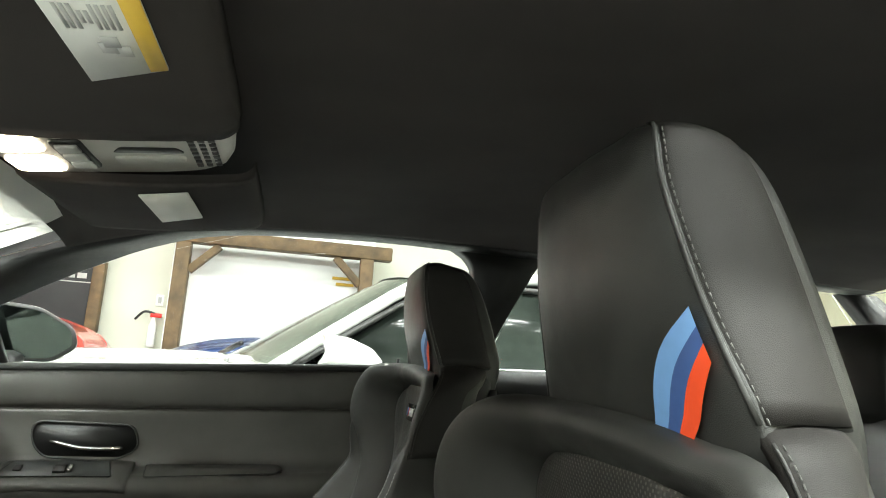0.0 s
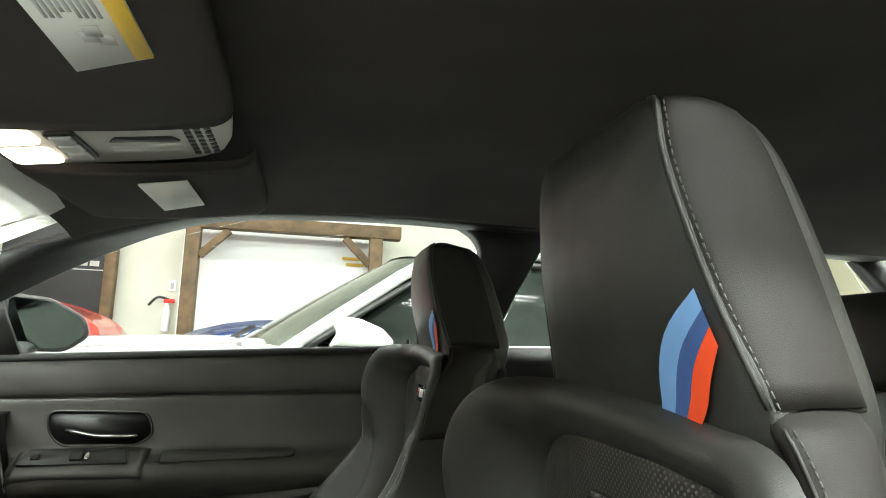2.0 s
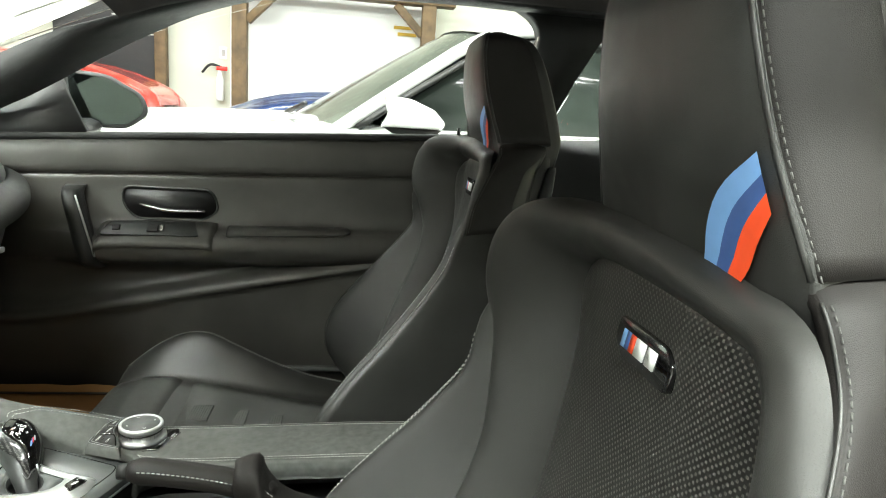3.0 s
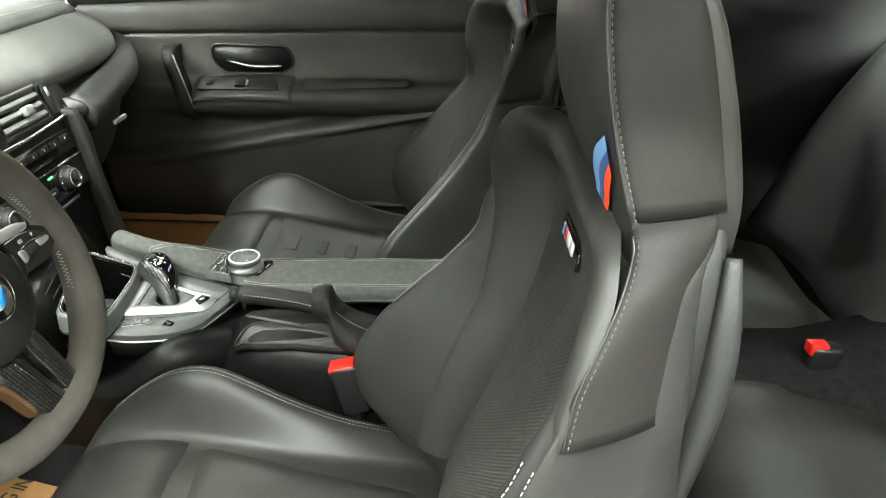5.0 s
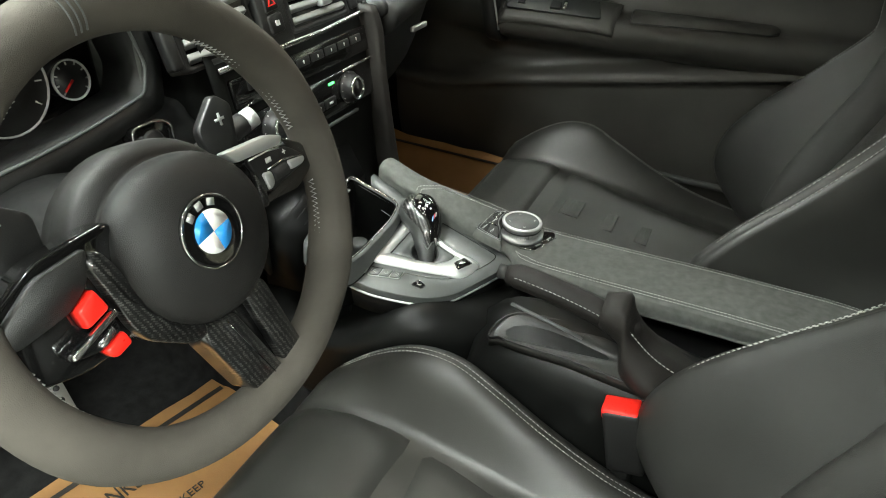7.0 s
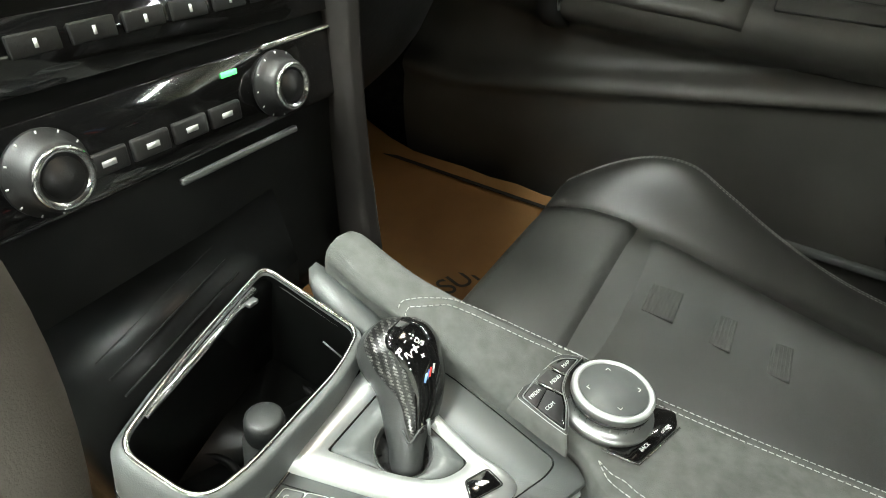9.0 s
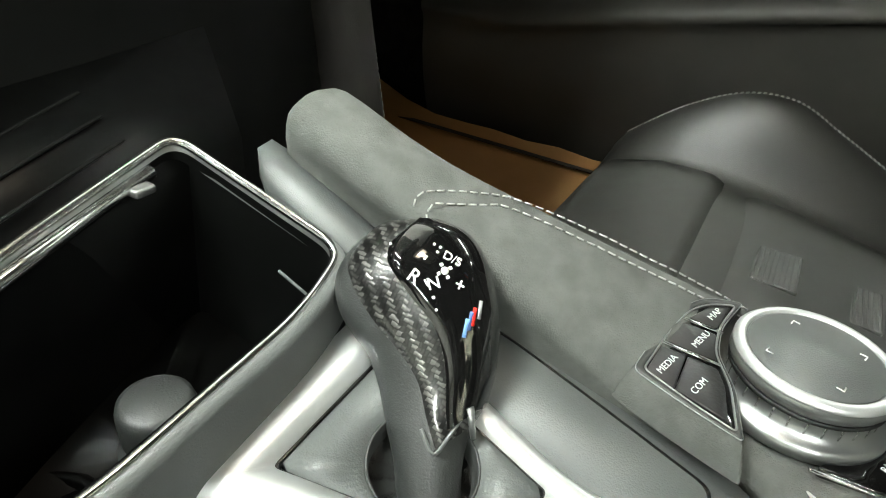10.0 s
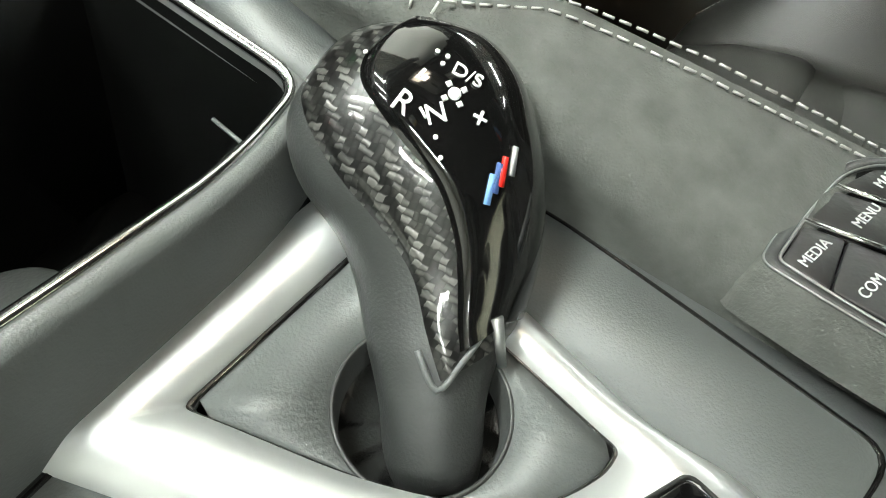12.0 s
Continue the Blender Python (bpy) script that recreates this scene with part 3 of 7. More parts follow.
for s, nm in ((1, "trim_far_pillar"), (-1, "trim_near_pillar")):
    # windscreen pillar running into the roof rail: inner line, outer (window) line
    near = 0.045 if s < 0 else 0.0
    line = [((-1.22, s * 0.64, 0.955), (-1.13, s * 0.70, 0.93)), ((-0.98, s * 0.615, 1.035), (-0.905, s * 0.665, 0.985)), ((-0.78, s * 0.575, 1.125), (-0.64, s * 0.635, 1.130)),
            ((-0.64, s * 0.53, 1.165), (-0.474, s * 0.62, 1.205)), ((-0.45, s * 0.52, 1.225), (-0.32, s * 0.615, 1.238)), ((-0.1, s * 0.54 + near, 1.258), (-0.045, s * 0.615 + near, 1.251)), ((0.2, s * 0.545 + near, 1.258), (0.2, s * 0.615 + near, 1.248)), ((0.6, s * 0.53 + near, 1.252), (0.6, s * 0.60 + near, 1.246)), ((1.12, s * 0.50, 1.24), (1.12, s * 0.58, 1.235))]
    solo(nm, strip(line, 0.03), SOFT, "dark grey windscreen pillar and roof rail trim", "pillar trim", kind="structure")

# door-frame pillar behind the far window, leaning, and the quarter panel behind it
low = [(0.115, 0.70, belt(0.11)), (0.135, 0.655, 1.10), (0.165, 0.625, 1.19), (0.15, 0.615, 1.235), (0.10, 0.60, 1.262)]
high = [(0.205, 0.70, belt(0.2)), (0.245, 0.655, 1.10), (0.285, 0.62, 1.19), (0.31, 0.61, 1.235), (0.33, 0.58, 1.265)]
rings = []
for a, b in zip(catmull(low, 4), catmull(high, 4)):
    a, b = Vector(a), Vector(b)
    rings.append([a, b, b + Vector((0, 0.05, 0)), a + Vector((0, 0.05, 0))])
solo("trim_door_pillar", skin(rings), SOFT, "dark cloth-covered pillar behind the passenger window", "pillar trim", kind="structure")
bm = bmesh.new()
for s in (1, -1):
    rings = []
    for x, y in ((0.12, 0.715), (0.5, 0.70), (0.9, 0.66), (1.25, 0.6)):
        zt = belt(x) if x < 0.6 else belt(0.6) + 0.01
        rings.append([(x, s * y, zt), (x, s * (y - 0.05), zt - 0.03), (x, s * (y - 0.07), 0.75), (x, s * (y - 0.04), 0.35), (x, s * (y + 0.06), 0.33), (x, s * (y + 0.09), zt - 0.02)])
    skin(rings, True, True, bm)
solo("trim_rear_side", bm, SOFT, "dark rear side panels of the cabin", "side panel", kind="structure")
bm = bmesh.new()
for s in (1, -1):
    skin([[(1.10, s * 0.57, 1.24), (1.16, s * 0.55, 1.235), (1.16, s * 0.60, 1.235), (1.10, s * 0.62, 1.24)], [(1.36, s * 0.60, 1.0), (1.55, s * 0.57, 0.99), (1.55, s * 0.63, 0.99), (1.36, s * 0.65, 1.0)]], True, True, bm)
solo("trim_rear_pillar", bm, SOFT, "dark rear pillars of the cabin", "pillar trim", kind="structure")
solo("parcel_shelf", one_box((1.22, 0, 0.94), (0.46, 1.2, 0.03), 0.01), CARPET, "dark rear parcel shelf", "shelf", kind="structure")
solo("wall_bulkhead", one_box((-1.47, 0, 0.75), (0.05, 1.4, 0.6), 0.01), CARPET, "black bulkhead behind the dashboard", "bulkhead", kind="structure")


def pane(name, corners, label, thick=0.004):
    a = [Vector(c) for c in corners]
    n = (a[1] - a[0]).cross(a[2] - a[0]).normalized() * thick
    ob = solo(name, skin([a, [p + n for p in a]]), GLASS, label, "window glass", kind="structure", smooth=False)
    ob.visible_shadow = False
    return ob


pane("window_1", [(-0.98, 0.715, 0.93), (-0.62, 0.655, 1.15), (-0.32, 0.632, 1.245), (0.1, 0.628, 1.26), (0.165, 0.64, 1.21), (0.12, 0.715, 0.98)], "clear passenger door window, closed")
pane("window_2", [(0.21, 0.70, 1.0), (0.31, 0.622, 1.235), (1.08, 0.60, 1.235), (1.30, 0.66, 1.03)], "clear rear quarter window")
pane("window_3", [(-1.24, -0.62, 0.95), (-1.24, 0.62, 0.95), (-0.63, 0.55, 1.19), (-0.63, -0.55, 1.19)], "clear front windscreen")
pane("window_4", [(1.12, -0.54, 1.235), (1.12, 0.54, 1.235), (1.50, 0.56, 0.98), (1.50, -0.56, 0.98)], "clear rear window")

# chrome-less black belt weatherstrip
solo("trim_belt_strip", sweep([(x, 0.705, belt(x) + 0.004) for x in (-1.0, -0.6, -0.2, 0.2)], 0.008, 8), RUBBER, "black rubber weatherstrip along the window line", "weatherstrip", kind="structure")
# hood seen through the windscreen
rows = [[(x, y, z - 0.04 * (y / 0.8) ** 2) for y in (-0.78, -0.4, 0, 0.4, 0.78)] for x, z in ((-1.27, 0.93), (-1.7, 0.93), (-2.2, 0.86), (-2.55, 0.74), (-2.62, 0.5))]
solo("car_hood", soft_skin(rows, 3, 3, False, False), PAINT_WHITE, "white painted bonnet of the coupe ahead of the windscreen", "bonnet", kind="structure")
solo("car_flank", skin([[(x, 0.80, 0.25), (x, 0.84, 0.6), (x, 0.80, zt), (x, 0.75, zt), (x, 0.74, 0.25)] for x, zt in ((-2.5, 0.7), (-1.3, 0.88), (-0.9, 0.91), (0.2, 0.97), (1.4, 0.98))]), PAINT_WHITE, "white painted outer flank of the coupe", "car body", kind="structure")


# ---- passenger door ----
def build_door():
    door = thing("door_1", (-0.4, 0.72, 0.36), "closed passenger door with dark leather panel and armrest", "car door", kind="structure")
    xs = (-0.98, -0.86, -0.72, -0.55, -0.38, -0.2, 0.0, 0.10)

    def row(f):
        return [f(x) for x in xs]

    def arm(x):                                    # how far the armrest stands out, along the door
        return 0.0 if x < -0.85 else min(1, (x + 0.86) / 0.12) * (1 - 0.75 * max(0, (x + 0.35) / 0.45))

    g = lambda x: 0.896 + 0.038 * x                # groove under the upper roll
    a = lambda x: 0.754 + 0.03 * (x + 0.6)         # armrest top
    low = lambda x: 0.725 + 0.19 * x if x > -0.85 else 0.563
    rings = [row(lambda x: (x, 0.745, belt(x) - 0.02)), row(lambda x: (x, 0.725, belt(x))), row(lambda x: (x, 0.70, belt(x) - 0.006)), row(lambda x: (x, 0.690, belt(x) - 0.03)),
             row(lambda x: (x, 0.692, g(x) + 0.01)), row(lambda x: (x, 0.702, g(x) + 0.001)), row(lambda x: (x, 0.698, g(x) - 0.006)),
             row(lambda x: (x, 0.700, 0.83)), row(lambda x: (x, 0.702 - 0.012 * arm(x), a(x) + 0.012)), row(lambda x: (x, 0.698 - 0.052 * arm(x), a(x) - 0.004)),
             row(lambda x: (x, 0.694 - 0.058 * arm(x), a(x) - 0.03)), row(lambda x: (x, 0.694 - 0.045 * arm(x), a(x) - 0.055)), row(lambda x: (x, 0.70 - 0.012 * arm(x), a(x) - 0.075)),
             row(lambda x: (x, 0.698, low(x) + 0.035)), row(lambda x: (x, 0.672, low(x) + 0.012)), row(lambda x: (x, 0.668, low(x) - 0.004)), row(lambda x: (x, 0.676, low(x) - 0.02)),
             row(lambda x: (x, 0.678, 0.50)), row(lambda x: (x, 0.69, 0.44)), row(lambda x: (x, 0.715, 0.37)), row(lambda x: (x, 0.735, 0.33))]
    part("panel", soft_skin(rings, 3, 3, False, False), DOORSKIN, door)
    # recessed handle dish and lever
    dish = round_poly([(-0.685, 0.848), (-0.50, 0.848), (-0.485, 0.80), (-0.53, 0.775), (-0.66, 0.778), (-0.685, 0.81)], 0.02)
    m = Matrix(((1, 0, 0, 0), (0, 0, -1, 0.697), (0, 1, 0, 0), (0, 0, 0, 1)))
    inner = [((p[0] + 0.585) * 0.965 - 0.585, (p[1] - 0.812) * 0.91 + 0.812) for p in dish]
    lev = part("handle_dish", frame_slab(dish, inner, m, -0.004, 0.004), LEVER, door)
    part("dish_floor", slab(inner, m, -0.004, 0.0015), BLACK, lev)
    part("handle_lever", sweep(catmull([(-0.645, 0.682, 0.812), (-0.59, 0.676, 0.802), (-0.545, 0.678, 0.802), (-0.515, 0.682, 0.803)], 4), [0.004] + [0.006] * 11 + [0.005], 8, squash=0.7), CHROME, door, "brushed metal door lever")
    # grab handle: slanted post at the front of the armrest
    part("grab_handle", soft_skin([[(x + dx, y + dy, z) for dx, dy in ((-0.016, 0.02), (-0.016, -0.012), (0.012, -0.016), (0.016, 0.02))] for x, y, z in ((-0.772, 0.69, 0.845), (-0.768, 0.658, 0.83), (-0.75, 0.642, 0.77), (-0.738, 0.648, 0.70), (-0.735, 0.68, 0.675))], 3, 3), SOFT, door, "dark slanted grab handle")
    part("grab_handle_trim", sweep(catmull([(-0.755, 0.641, 0.83), (-0.735, 0.630, 0.77), (-0.722, 0.638, 0.705)], 5), 0.0022, 6), SILVER, door)
    # window switch pod: a tilted plate at the front of the armrest, and the padded insert behind it
    pod = part("switch_pod", soft_skin([[(x, y, z) for y, z in ((0.695, 0.774 + q), (0.668, 0.767 + q), (0.634, 0.741 + q), (0.634, 0.725 + q), (0.69, 0.717 + q))] for x, q in ((-0.722, -0.014), (-0.71, -0.002), (-0.60, 0.003), (-0.52, 0.004), (-0.49, 0.002))], 2, 2), DOORSKIN, door)
    tilt = plane_at((-0.612, 0.655, 0.761), (1, 0, 0.02), (0, 0.80, 0.60))
    plate_sh = round_poly([(-0.105, -0.014), (-0.085, 0.024), (0.080, 0.024), (0.092, -0.014)], [0.012, 0.008, 0.004, 0.004])
    part("pod_plate", slab(plate_sh, tilt, -0.004, 0.003, 0.001), LEVER, pod)
    part("pod_edge", sweep([tilt @ Vector((p[0], p[1], 0.0026)) for p in plate_sh], 0.0009, 4, closed=True), BLACK, pod)
    part("window_switch", one_box((0.0, 0.002, 0.005), (0.022, 0.018, 0.007), 0.002, tilt), BLACK, pod)
    part("window_switch", one_box((0.018, 0.002, 0.006), (0.008, 0.018, 0.007), 0.002, tilt), CHROME, pod)
    part("lock_switch", one_box((-0.072, 0.004, 0.004), (0.014, 0.014, 0.005), 0.002, tilt), BLACK, pod)
    rest = plane_at((-0.35, 0.664, 0.768), (1, 0.04, 0.03), (0, 0.80, 0.60))
    rest_sh = round_poly([(-0.115, -0.016), (-0.115, 0.016), (0.135, 0.012), (0.145, 0.0), (0.130, -0.010)], [0.004, 0.006, 0.01, 0.006, 0.01])
    part("armrest_insert", slab(rest_sh, rest, -0.020, 0.002, 0.002), DOORSKIN, door)
    part("insert_seam", sweep([rest @ Vector((p[0], p[1], 0.0012)) for p in rest_sh], 0.0012, 4, closed=True), BLACK, door)
    part("sill_plate", one_box((-0.20, 0.70, 0.452), (0.70, 0.05, 0.012), 0.004), MATTE, door, "grey plastic sill strip")
    part("lock_pin", sweep([(0.02, 0.70, belt(0) + 0.0), (0.02, 0.70, belt(0) + 0.026)], 0.004, 8), BLACK, door)
    part("speaker_grille", one_box((-0.80, 0.699, 0.905), (0.03, 0.004, 0.012), 0.001), BLACK, door)
    return door


build_door()

# outside mirror on the far door
mir = thing("door_mirror", (-0.78, 0.86, 0.95), "black door mirror of the coupe reflecting the garage", "mirror")
shape = round_poly([(-0.100, -0.060), (0.030, -0.060), (0.080, -0.022), (0.066, 0.024), (-0.01, 0.066), (-0.108, 0.074)], 0.018)
mm = plane_at((-0.765, 0.895, 1.013), (0.93, 0.30, 0.0), (0, 0, 1))
part("housing", skin([[mm @ Vector((p[0] * s, p[1] * s, z)) for p in shape] for s, z in ((0.80, 0.004), (0.93, 0.010), (0.98, -0.02), (0.85, -0.055), (0.5, -0.08))]), BLACK, mir)
part("mirror_glass", slab([(p[0] * 0.83, p[1] * 0.83) for p in shape], mm, 0.002, 0.007, 0.0), DARKENED_MIRROR, mir, smooth=False)
part("foot", sweep([(-0.80, 0.76, 0.945), (-0.80, 0.84, 0.96)], 0.03, 10, squash=0.6), BLACK, mir)
part("sail_panel", skin([[(-1.0, y, 0.915), (-0.748, y, 0.945), (-0.782, y, 1.02), (-0.803, y, 1.078), (-0.87, y, 1.06), (-0.98, y, 0.98)] for y in (0.70, 0.715)]), BLACK, mir)


# ---- seats ----
SEAT_Y = -0.37
INNER = [  # z, centre x, panel edge u, ridge x, ridge u, seam x, seam u, back x, back u: the half beside the tunnel
    (0.42, -0.09, 0.105, -0.15, 0.20, -0.13, 0.235, 0.07, 0.22), (0.50, -0.115, 0.105, -0.23, 0.225, -0.22, 0.255, 0.075, 0.24), (0.55, -0.105, 0.105, -0.25, 0.232, -0.238, 0.258, 0.075, 0.24),
    (0.60, -0.085, 0.105, -0.243, 0.234, -0.226, 0.258, 0.07, 0.24), (0.65, -0.065, 0.108, -0.212, 0.232, -0.195, 0.255, 0.065, 0.235), (0.70, -0.045, 0.110, -0.170, 0.226, -0.152, 0.248, 0.06, 0.225),
    (0.75, -0.03, 0.122, -0.128, 0.214, -0.112, 0.236, 0.055, 0.215), (0.80, -0.018, 0.132, -0.092, 0.202, -0.078, 0.224, 0.05, 0.205), (0.85, -0.006, 0.144, -0.080, 0.206, -0.060, 0.225, 0.045, 0.205),
    (0.885, -0.004, 0.150, -0.085, 0.212, -0.060, 0.231, 0.045, 0.205), (0.91, -0.006, 0.146, -0.086, 0.211, -0.058, 0.230, 0.045, 0.203), (0.935, -0.006, 0.125, -0.081, 0.202, -0.055, 0.222, 0.048, 0.195),
    (0.955, 0.000, 0.09, -0.062, 0.186, -0.042, 0.203, 0.052, 0.175), (0.968, 0.010, 0.06, -0.026, 0.150, -0.012, 0.165, 0.056, 0.140), (0.978, 0.022, 0.03, 0.004, 0.085, 0.012, 0.100, 0.058, 0.085)]
OUTER = [  # the same for the half beside the door
    (0.42, -0.09, 0.105, -0.15, 0.17, -0.13, 0.19, 0.06, 0.19), (0.50, -0.115, 0.105, -0.23, 0.185, -0.22, 0.207, 0.055, 0.20), (0.55, -0.105, 0.105, -0.25, 0.19, -0.238, 0.212, 0.05, 0.20),
    (0.60, -0.085, 0.105, -0.243, 0.195, -0.226, 0.215, 0.045, 0.20), (0.65, -0.065, 0.108, -0.212, 0.20, -0.195, 0.218, 0.042, 0.198), (0.70, -0.045, 0.110, -0.170, 0.20, -0.152, 0.218, 0.04, 0.193),
    (0.75, -0.03, 0.112, -0.128, 0.198, -0.112, 0.216, 0.04, 0.185), (0.80, -0.018, 0.114, -0.092, 0.193, -0.078, 0.211, 0.04, 0.168), (0.85, -0.006, 0.114, -0.068, 0.184, -0.056, 0.202, 0.041, 0.154),
    (0.885, -0.004, 0.114, -0.060, 0.170, -0.048, 0.188, 0.043, 0.139), (0.91, -0.006, 0.112, -0.048, 0.153, -0.036, 0.176, 0.045, 0.127), (0.935, -0.006, 0.10, -0.034, 0.135, -0.022, 0.158, 0.049, 0.114),
    (0.955, 0.000, 0.08, -0.020, 0.118, -0.011, 0.134, 0.056, 0.104), (0.966, 0.010, 0.06, -0.018, 0.106, -0.010, 0.124, 0.060, 0.094), (0.976, 0.022, 0.03, -0.010, 0.098, -0.008, 0.114, 0.060, 0.086)]
SIDES = {1: INNER, -1: OUTER}
HEAD = [  # z, face x, seam x, seam u, side back x, side back u, back x
    (0.935, -0.010, -0.004, 0.120, 0.064, 0.092, 0.082), (0.973, -0.018, -0.011, 0.116, 0.063, 0.092, 0.080), (1.016, -0.036, -0.023, 0.102, 0.051, 0.088, 0.070), (1.05, -0.045, -0.031, 0.093, 0.042, 0.084, 0.060),
    (1.09, -0.049, -0.037, 0.082, 0.030, 0.079, 0.046), (1.112, -0.046, -0.038, 0.078, 0.021, 0.075, 0.034), (1.124, -0.042, -0.036, 0.072, 0.012, 0.069, 0.022), (1.131, -0.034, -0.030, 0.056, -0.004, 0.054, 0.003)]


def interp(table, z, k):
    return float(np.interp(z, [r[0] for r in table], [r[k] for r in table]))


def dish(u, z):
    """Front of the backrest at a distance u from its middle line."""
    xc, ug, xr, ur = (interp(SIDES[1 if u >= 0 else -1], z, k) for k in (1, 2, 3, 4))
    return xc + (xr - xc) * max(0.0, min(1.0, (abs(u) - ug) / (ur - ug))) ** 1.15


def face(u, z):
    """Front of the headrest."""
    xf, xs, us = (interp(HEAD, z, k) for k in (1, 2, 3))
    q = min(1.0, abs(u) / us)
    return xf + 0.002 * min(1, q * 2) + max(0.0, q - 0.5) / 0.5 * (xs - 0.003 - xf - 0.002)


def build_seat(y, even, slide, label):
    """y: its middle line; even: lower bolsters equally wide; slide: how far the cushion is drawn out."""
    SIDES[-1] = INNER[:8] + OUTER[8:] if even else OUTER
    seat = thing("sport_seat", (-0.25, y, 0.31), label, "car seat", "front seats")

    def mirror_ring(half, z):
        pts = [(x, u) for x, u in half] + [(x, -u) for x, u in reversed(half[1:-1])]
        return [(x, y + u, z) for x, u in pts]

    rows = []
    for i in range(len(INNER)):
        z = INNER[i][0]
        z -= 0.007 if z > 0.94 else 0.0
        halves = []
        for s in (1, -1):
            _, xc, ug, xr, ur, xs, us, xb, ub = SIDES[s][i]
            if z > 0.87:                                   # the padded collar covers this part
                xr, xs, ur = xr + 0.022, xs + 0.006, ur - 0.012
            us3 = [ug + (ur - ug) * f for f in (0.33, 0.66)]
            halves.append([(xc, 0), (xc, s * ug * 0.6), (xc, s * ug)] + [(dish(s * u, z), s * u) for u in us3] + [(xr, s * ur), ((xr + xs) / 2 - 0.002, s * ((ur + us) / 2 + 0.004)), (xs, s * us), ((xs + xb) / 2, s * ((us + ub) / 2 + 0.006)), (xb, s * ub), (xb + 0.01, 0)])
        rows.append([(x, y + u, z) for x, u in halves[0] + halves[1][1:-1][::-1]])
    part("backrest", soft_skin(rows, 4, 3), LEATHER, seat)
    for s in (-1, 1):
        # smooth shoulder panel between the stitched seam and the back edge
        grid = []
        for z, xc, ug, xr, ur, xs, us, xb, ub in SIDES[s][8:]:
            if z > 0.970:                                  # its top tucks under the headrest
                us, ub = us - 0.010, ub - 0.008
            grid.append([(xs + 0.002, y + s * (us + 0.002), z), ((2 * xs + xb) / 3, y + s * ((2 * us + ub) / 3 + 0.010), z + 0.002), ((xs + 2 * xb) / 3, y + s * ((us + 2 * ub) / 3 + 0.010), z + 0.002), (xb - 0.003, y + s * (ub + 0.004), z + 0.001), (xb - 0.003, y + s * (ub - 0.012), z - 0.004), (xs + 0.008, y + s * (us - 0.014), z - 0.004)])
        part("shoulder_panel", soft_skin(grid, 4, 3), LEATHER_DIM, seat)
        shell = []
        k = 0.05 if s > 0 else 0.0
        for z, xb, u in ((0.45, 0.0, 0.17), (0.60, 0.0, 0.170), (0.70, 0.012, 0.160), (0.78, 0.028, 0.148), (0.83, 0.042, 0.138), (0.87, 0.047, 0.128), (0.905, 0.051, 0.116), (0.94, 0.054, 0.101), (0.966, 0.055, 0.084)):
            u += k * (1 if 0.5 < z < 0.96 else 0.5)
            shell.append([(xb - 0.034, y + s * (u - 0.002), z), (xb - 0.012, y + s * (u + 0.006), z), (xb + 0.014, y + s * (u - 0.002), z), (xb + 0.024, y + s * u * 0.5, z), (xb - 0.02, y + s * u * 0.5, z)])
        part("back_shell", soft_skin(shell, 3, 3), SHELL, seat, "grained hard back shell")
        rim = [(xb + 0.022, y + s * (u + k + 0.004), z) for z, xb, u in ((0.66, 0.006, 0.164), (0.72, 0.016, 0.157), (0.78, 0.028, 0.148), (0.83, 0.039, 0.137), (0.87, 0.045, 0.128), (0.905, 0.048, 0.116), (0.94, 0.050, 0.100))]
        part("back_shell_rim", sweep(catmull(rim, 5), [0.003 + 0.010 * math.sin(math.pi * min(1, 0.08 + k / 36)) for k in range(len(catmull(rim, 5)))], 10, squash=0.7), SHELL, seat, "smooth rim of the hard back shell")
    # padded collar: up one side of the panel, across the neck and down the other side
    stations = []
    LOWS = {-1: ((0.52, 0.104, 0.140), (0.58, 0.104, 0.142), (0.64, 0.106, 0.146), (0.70, 0.108, 0.150), (0.75, 0.110, 0.152), (0.79, 0.112, 0.158)),
            1: ((0.52, 0.104, 0.146), (0.58, 0.106, 0.150), (0.64, 0.110, 0.156), (0.70, 0.114, 0.162), (0.75, 0.121, 0.170), (0.79, 0.129, 0.180))}
    for s in (-1, 1):
        side = []
        for z, u0, u1 in LOWS[s]:
            row = []
            for f, up in ((0.0, -0.004), (0.10, 0.012), (0.30, 0.023), (0.55, 0.025), (0.8, 0.017), (0.95, 0.005), (1.0, -0.004)):
                u = u0 + (u1 - u0) * f
                row.append((dish(s * u, z) - up, y + s * u, z))
            side.append(row)
        top = {-1: ((0.83, 0.114), (0.865, 0.116), (0.895, 0.117), (0.915, 0.114), (0.924, 0.106)), 1: ((0.83, 0.138), (0.865, 0.147), (0.895, 0.148), (0.917, 0.138), (0.927, 0.120))}[s]
        edge = {1: ((-0.060, 0.212, 0.835), (-0.070, 0.228, 0.885), (-0.066, 0.226, 0.925), (-0.052, 0.205, 0.955), (-0.034, 0.160, 0.972)), -1: ((-0.058, 0.203, 0.842), (-0.049, 0.192, 0.877), (-0.039, 0.181, 0.902), (-0.025, 0.162, 0.930), (-0.019, 0.138, 0.955))}[s]
        lift = {1: 0.034, -1: 0.024}[s]
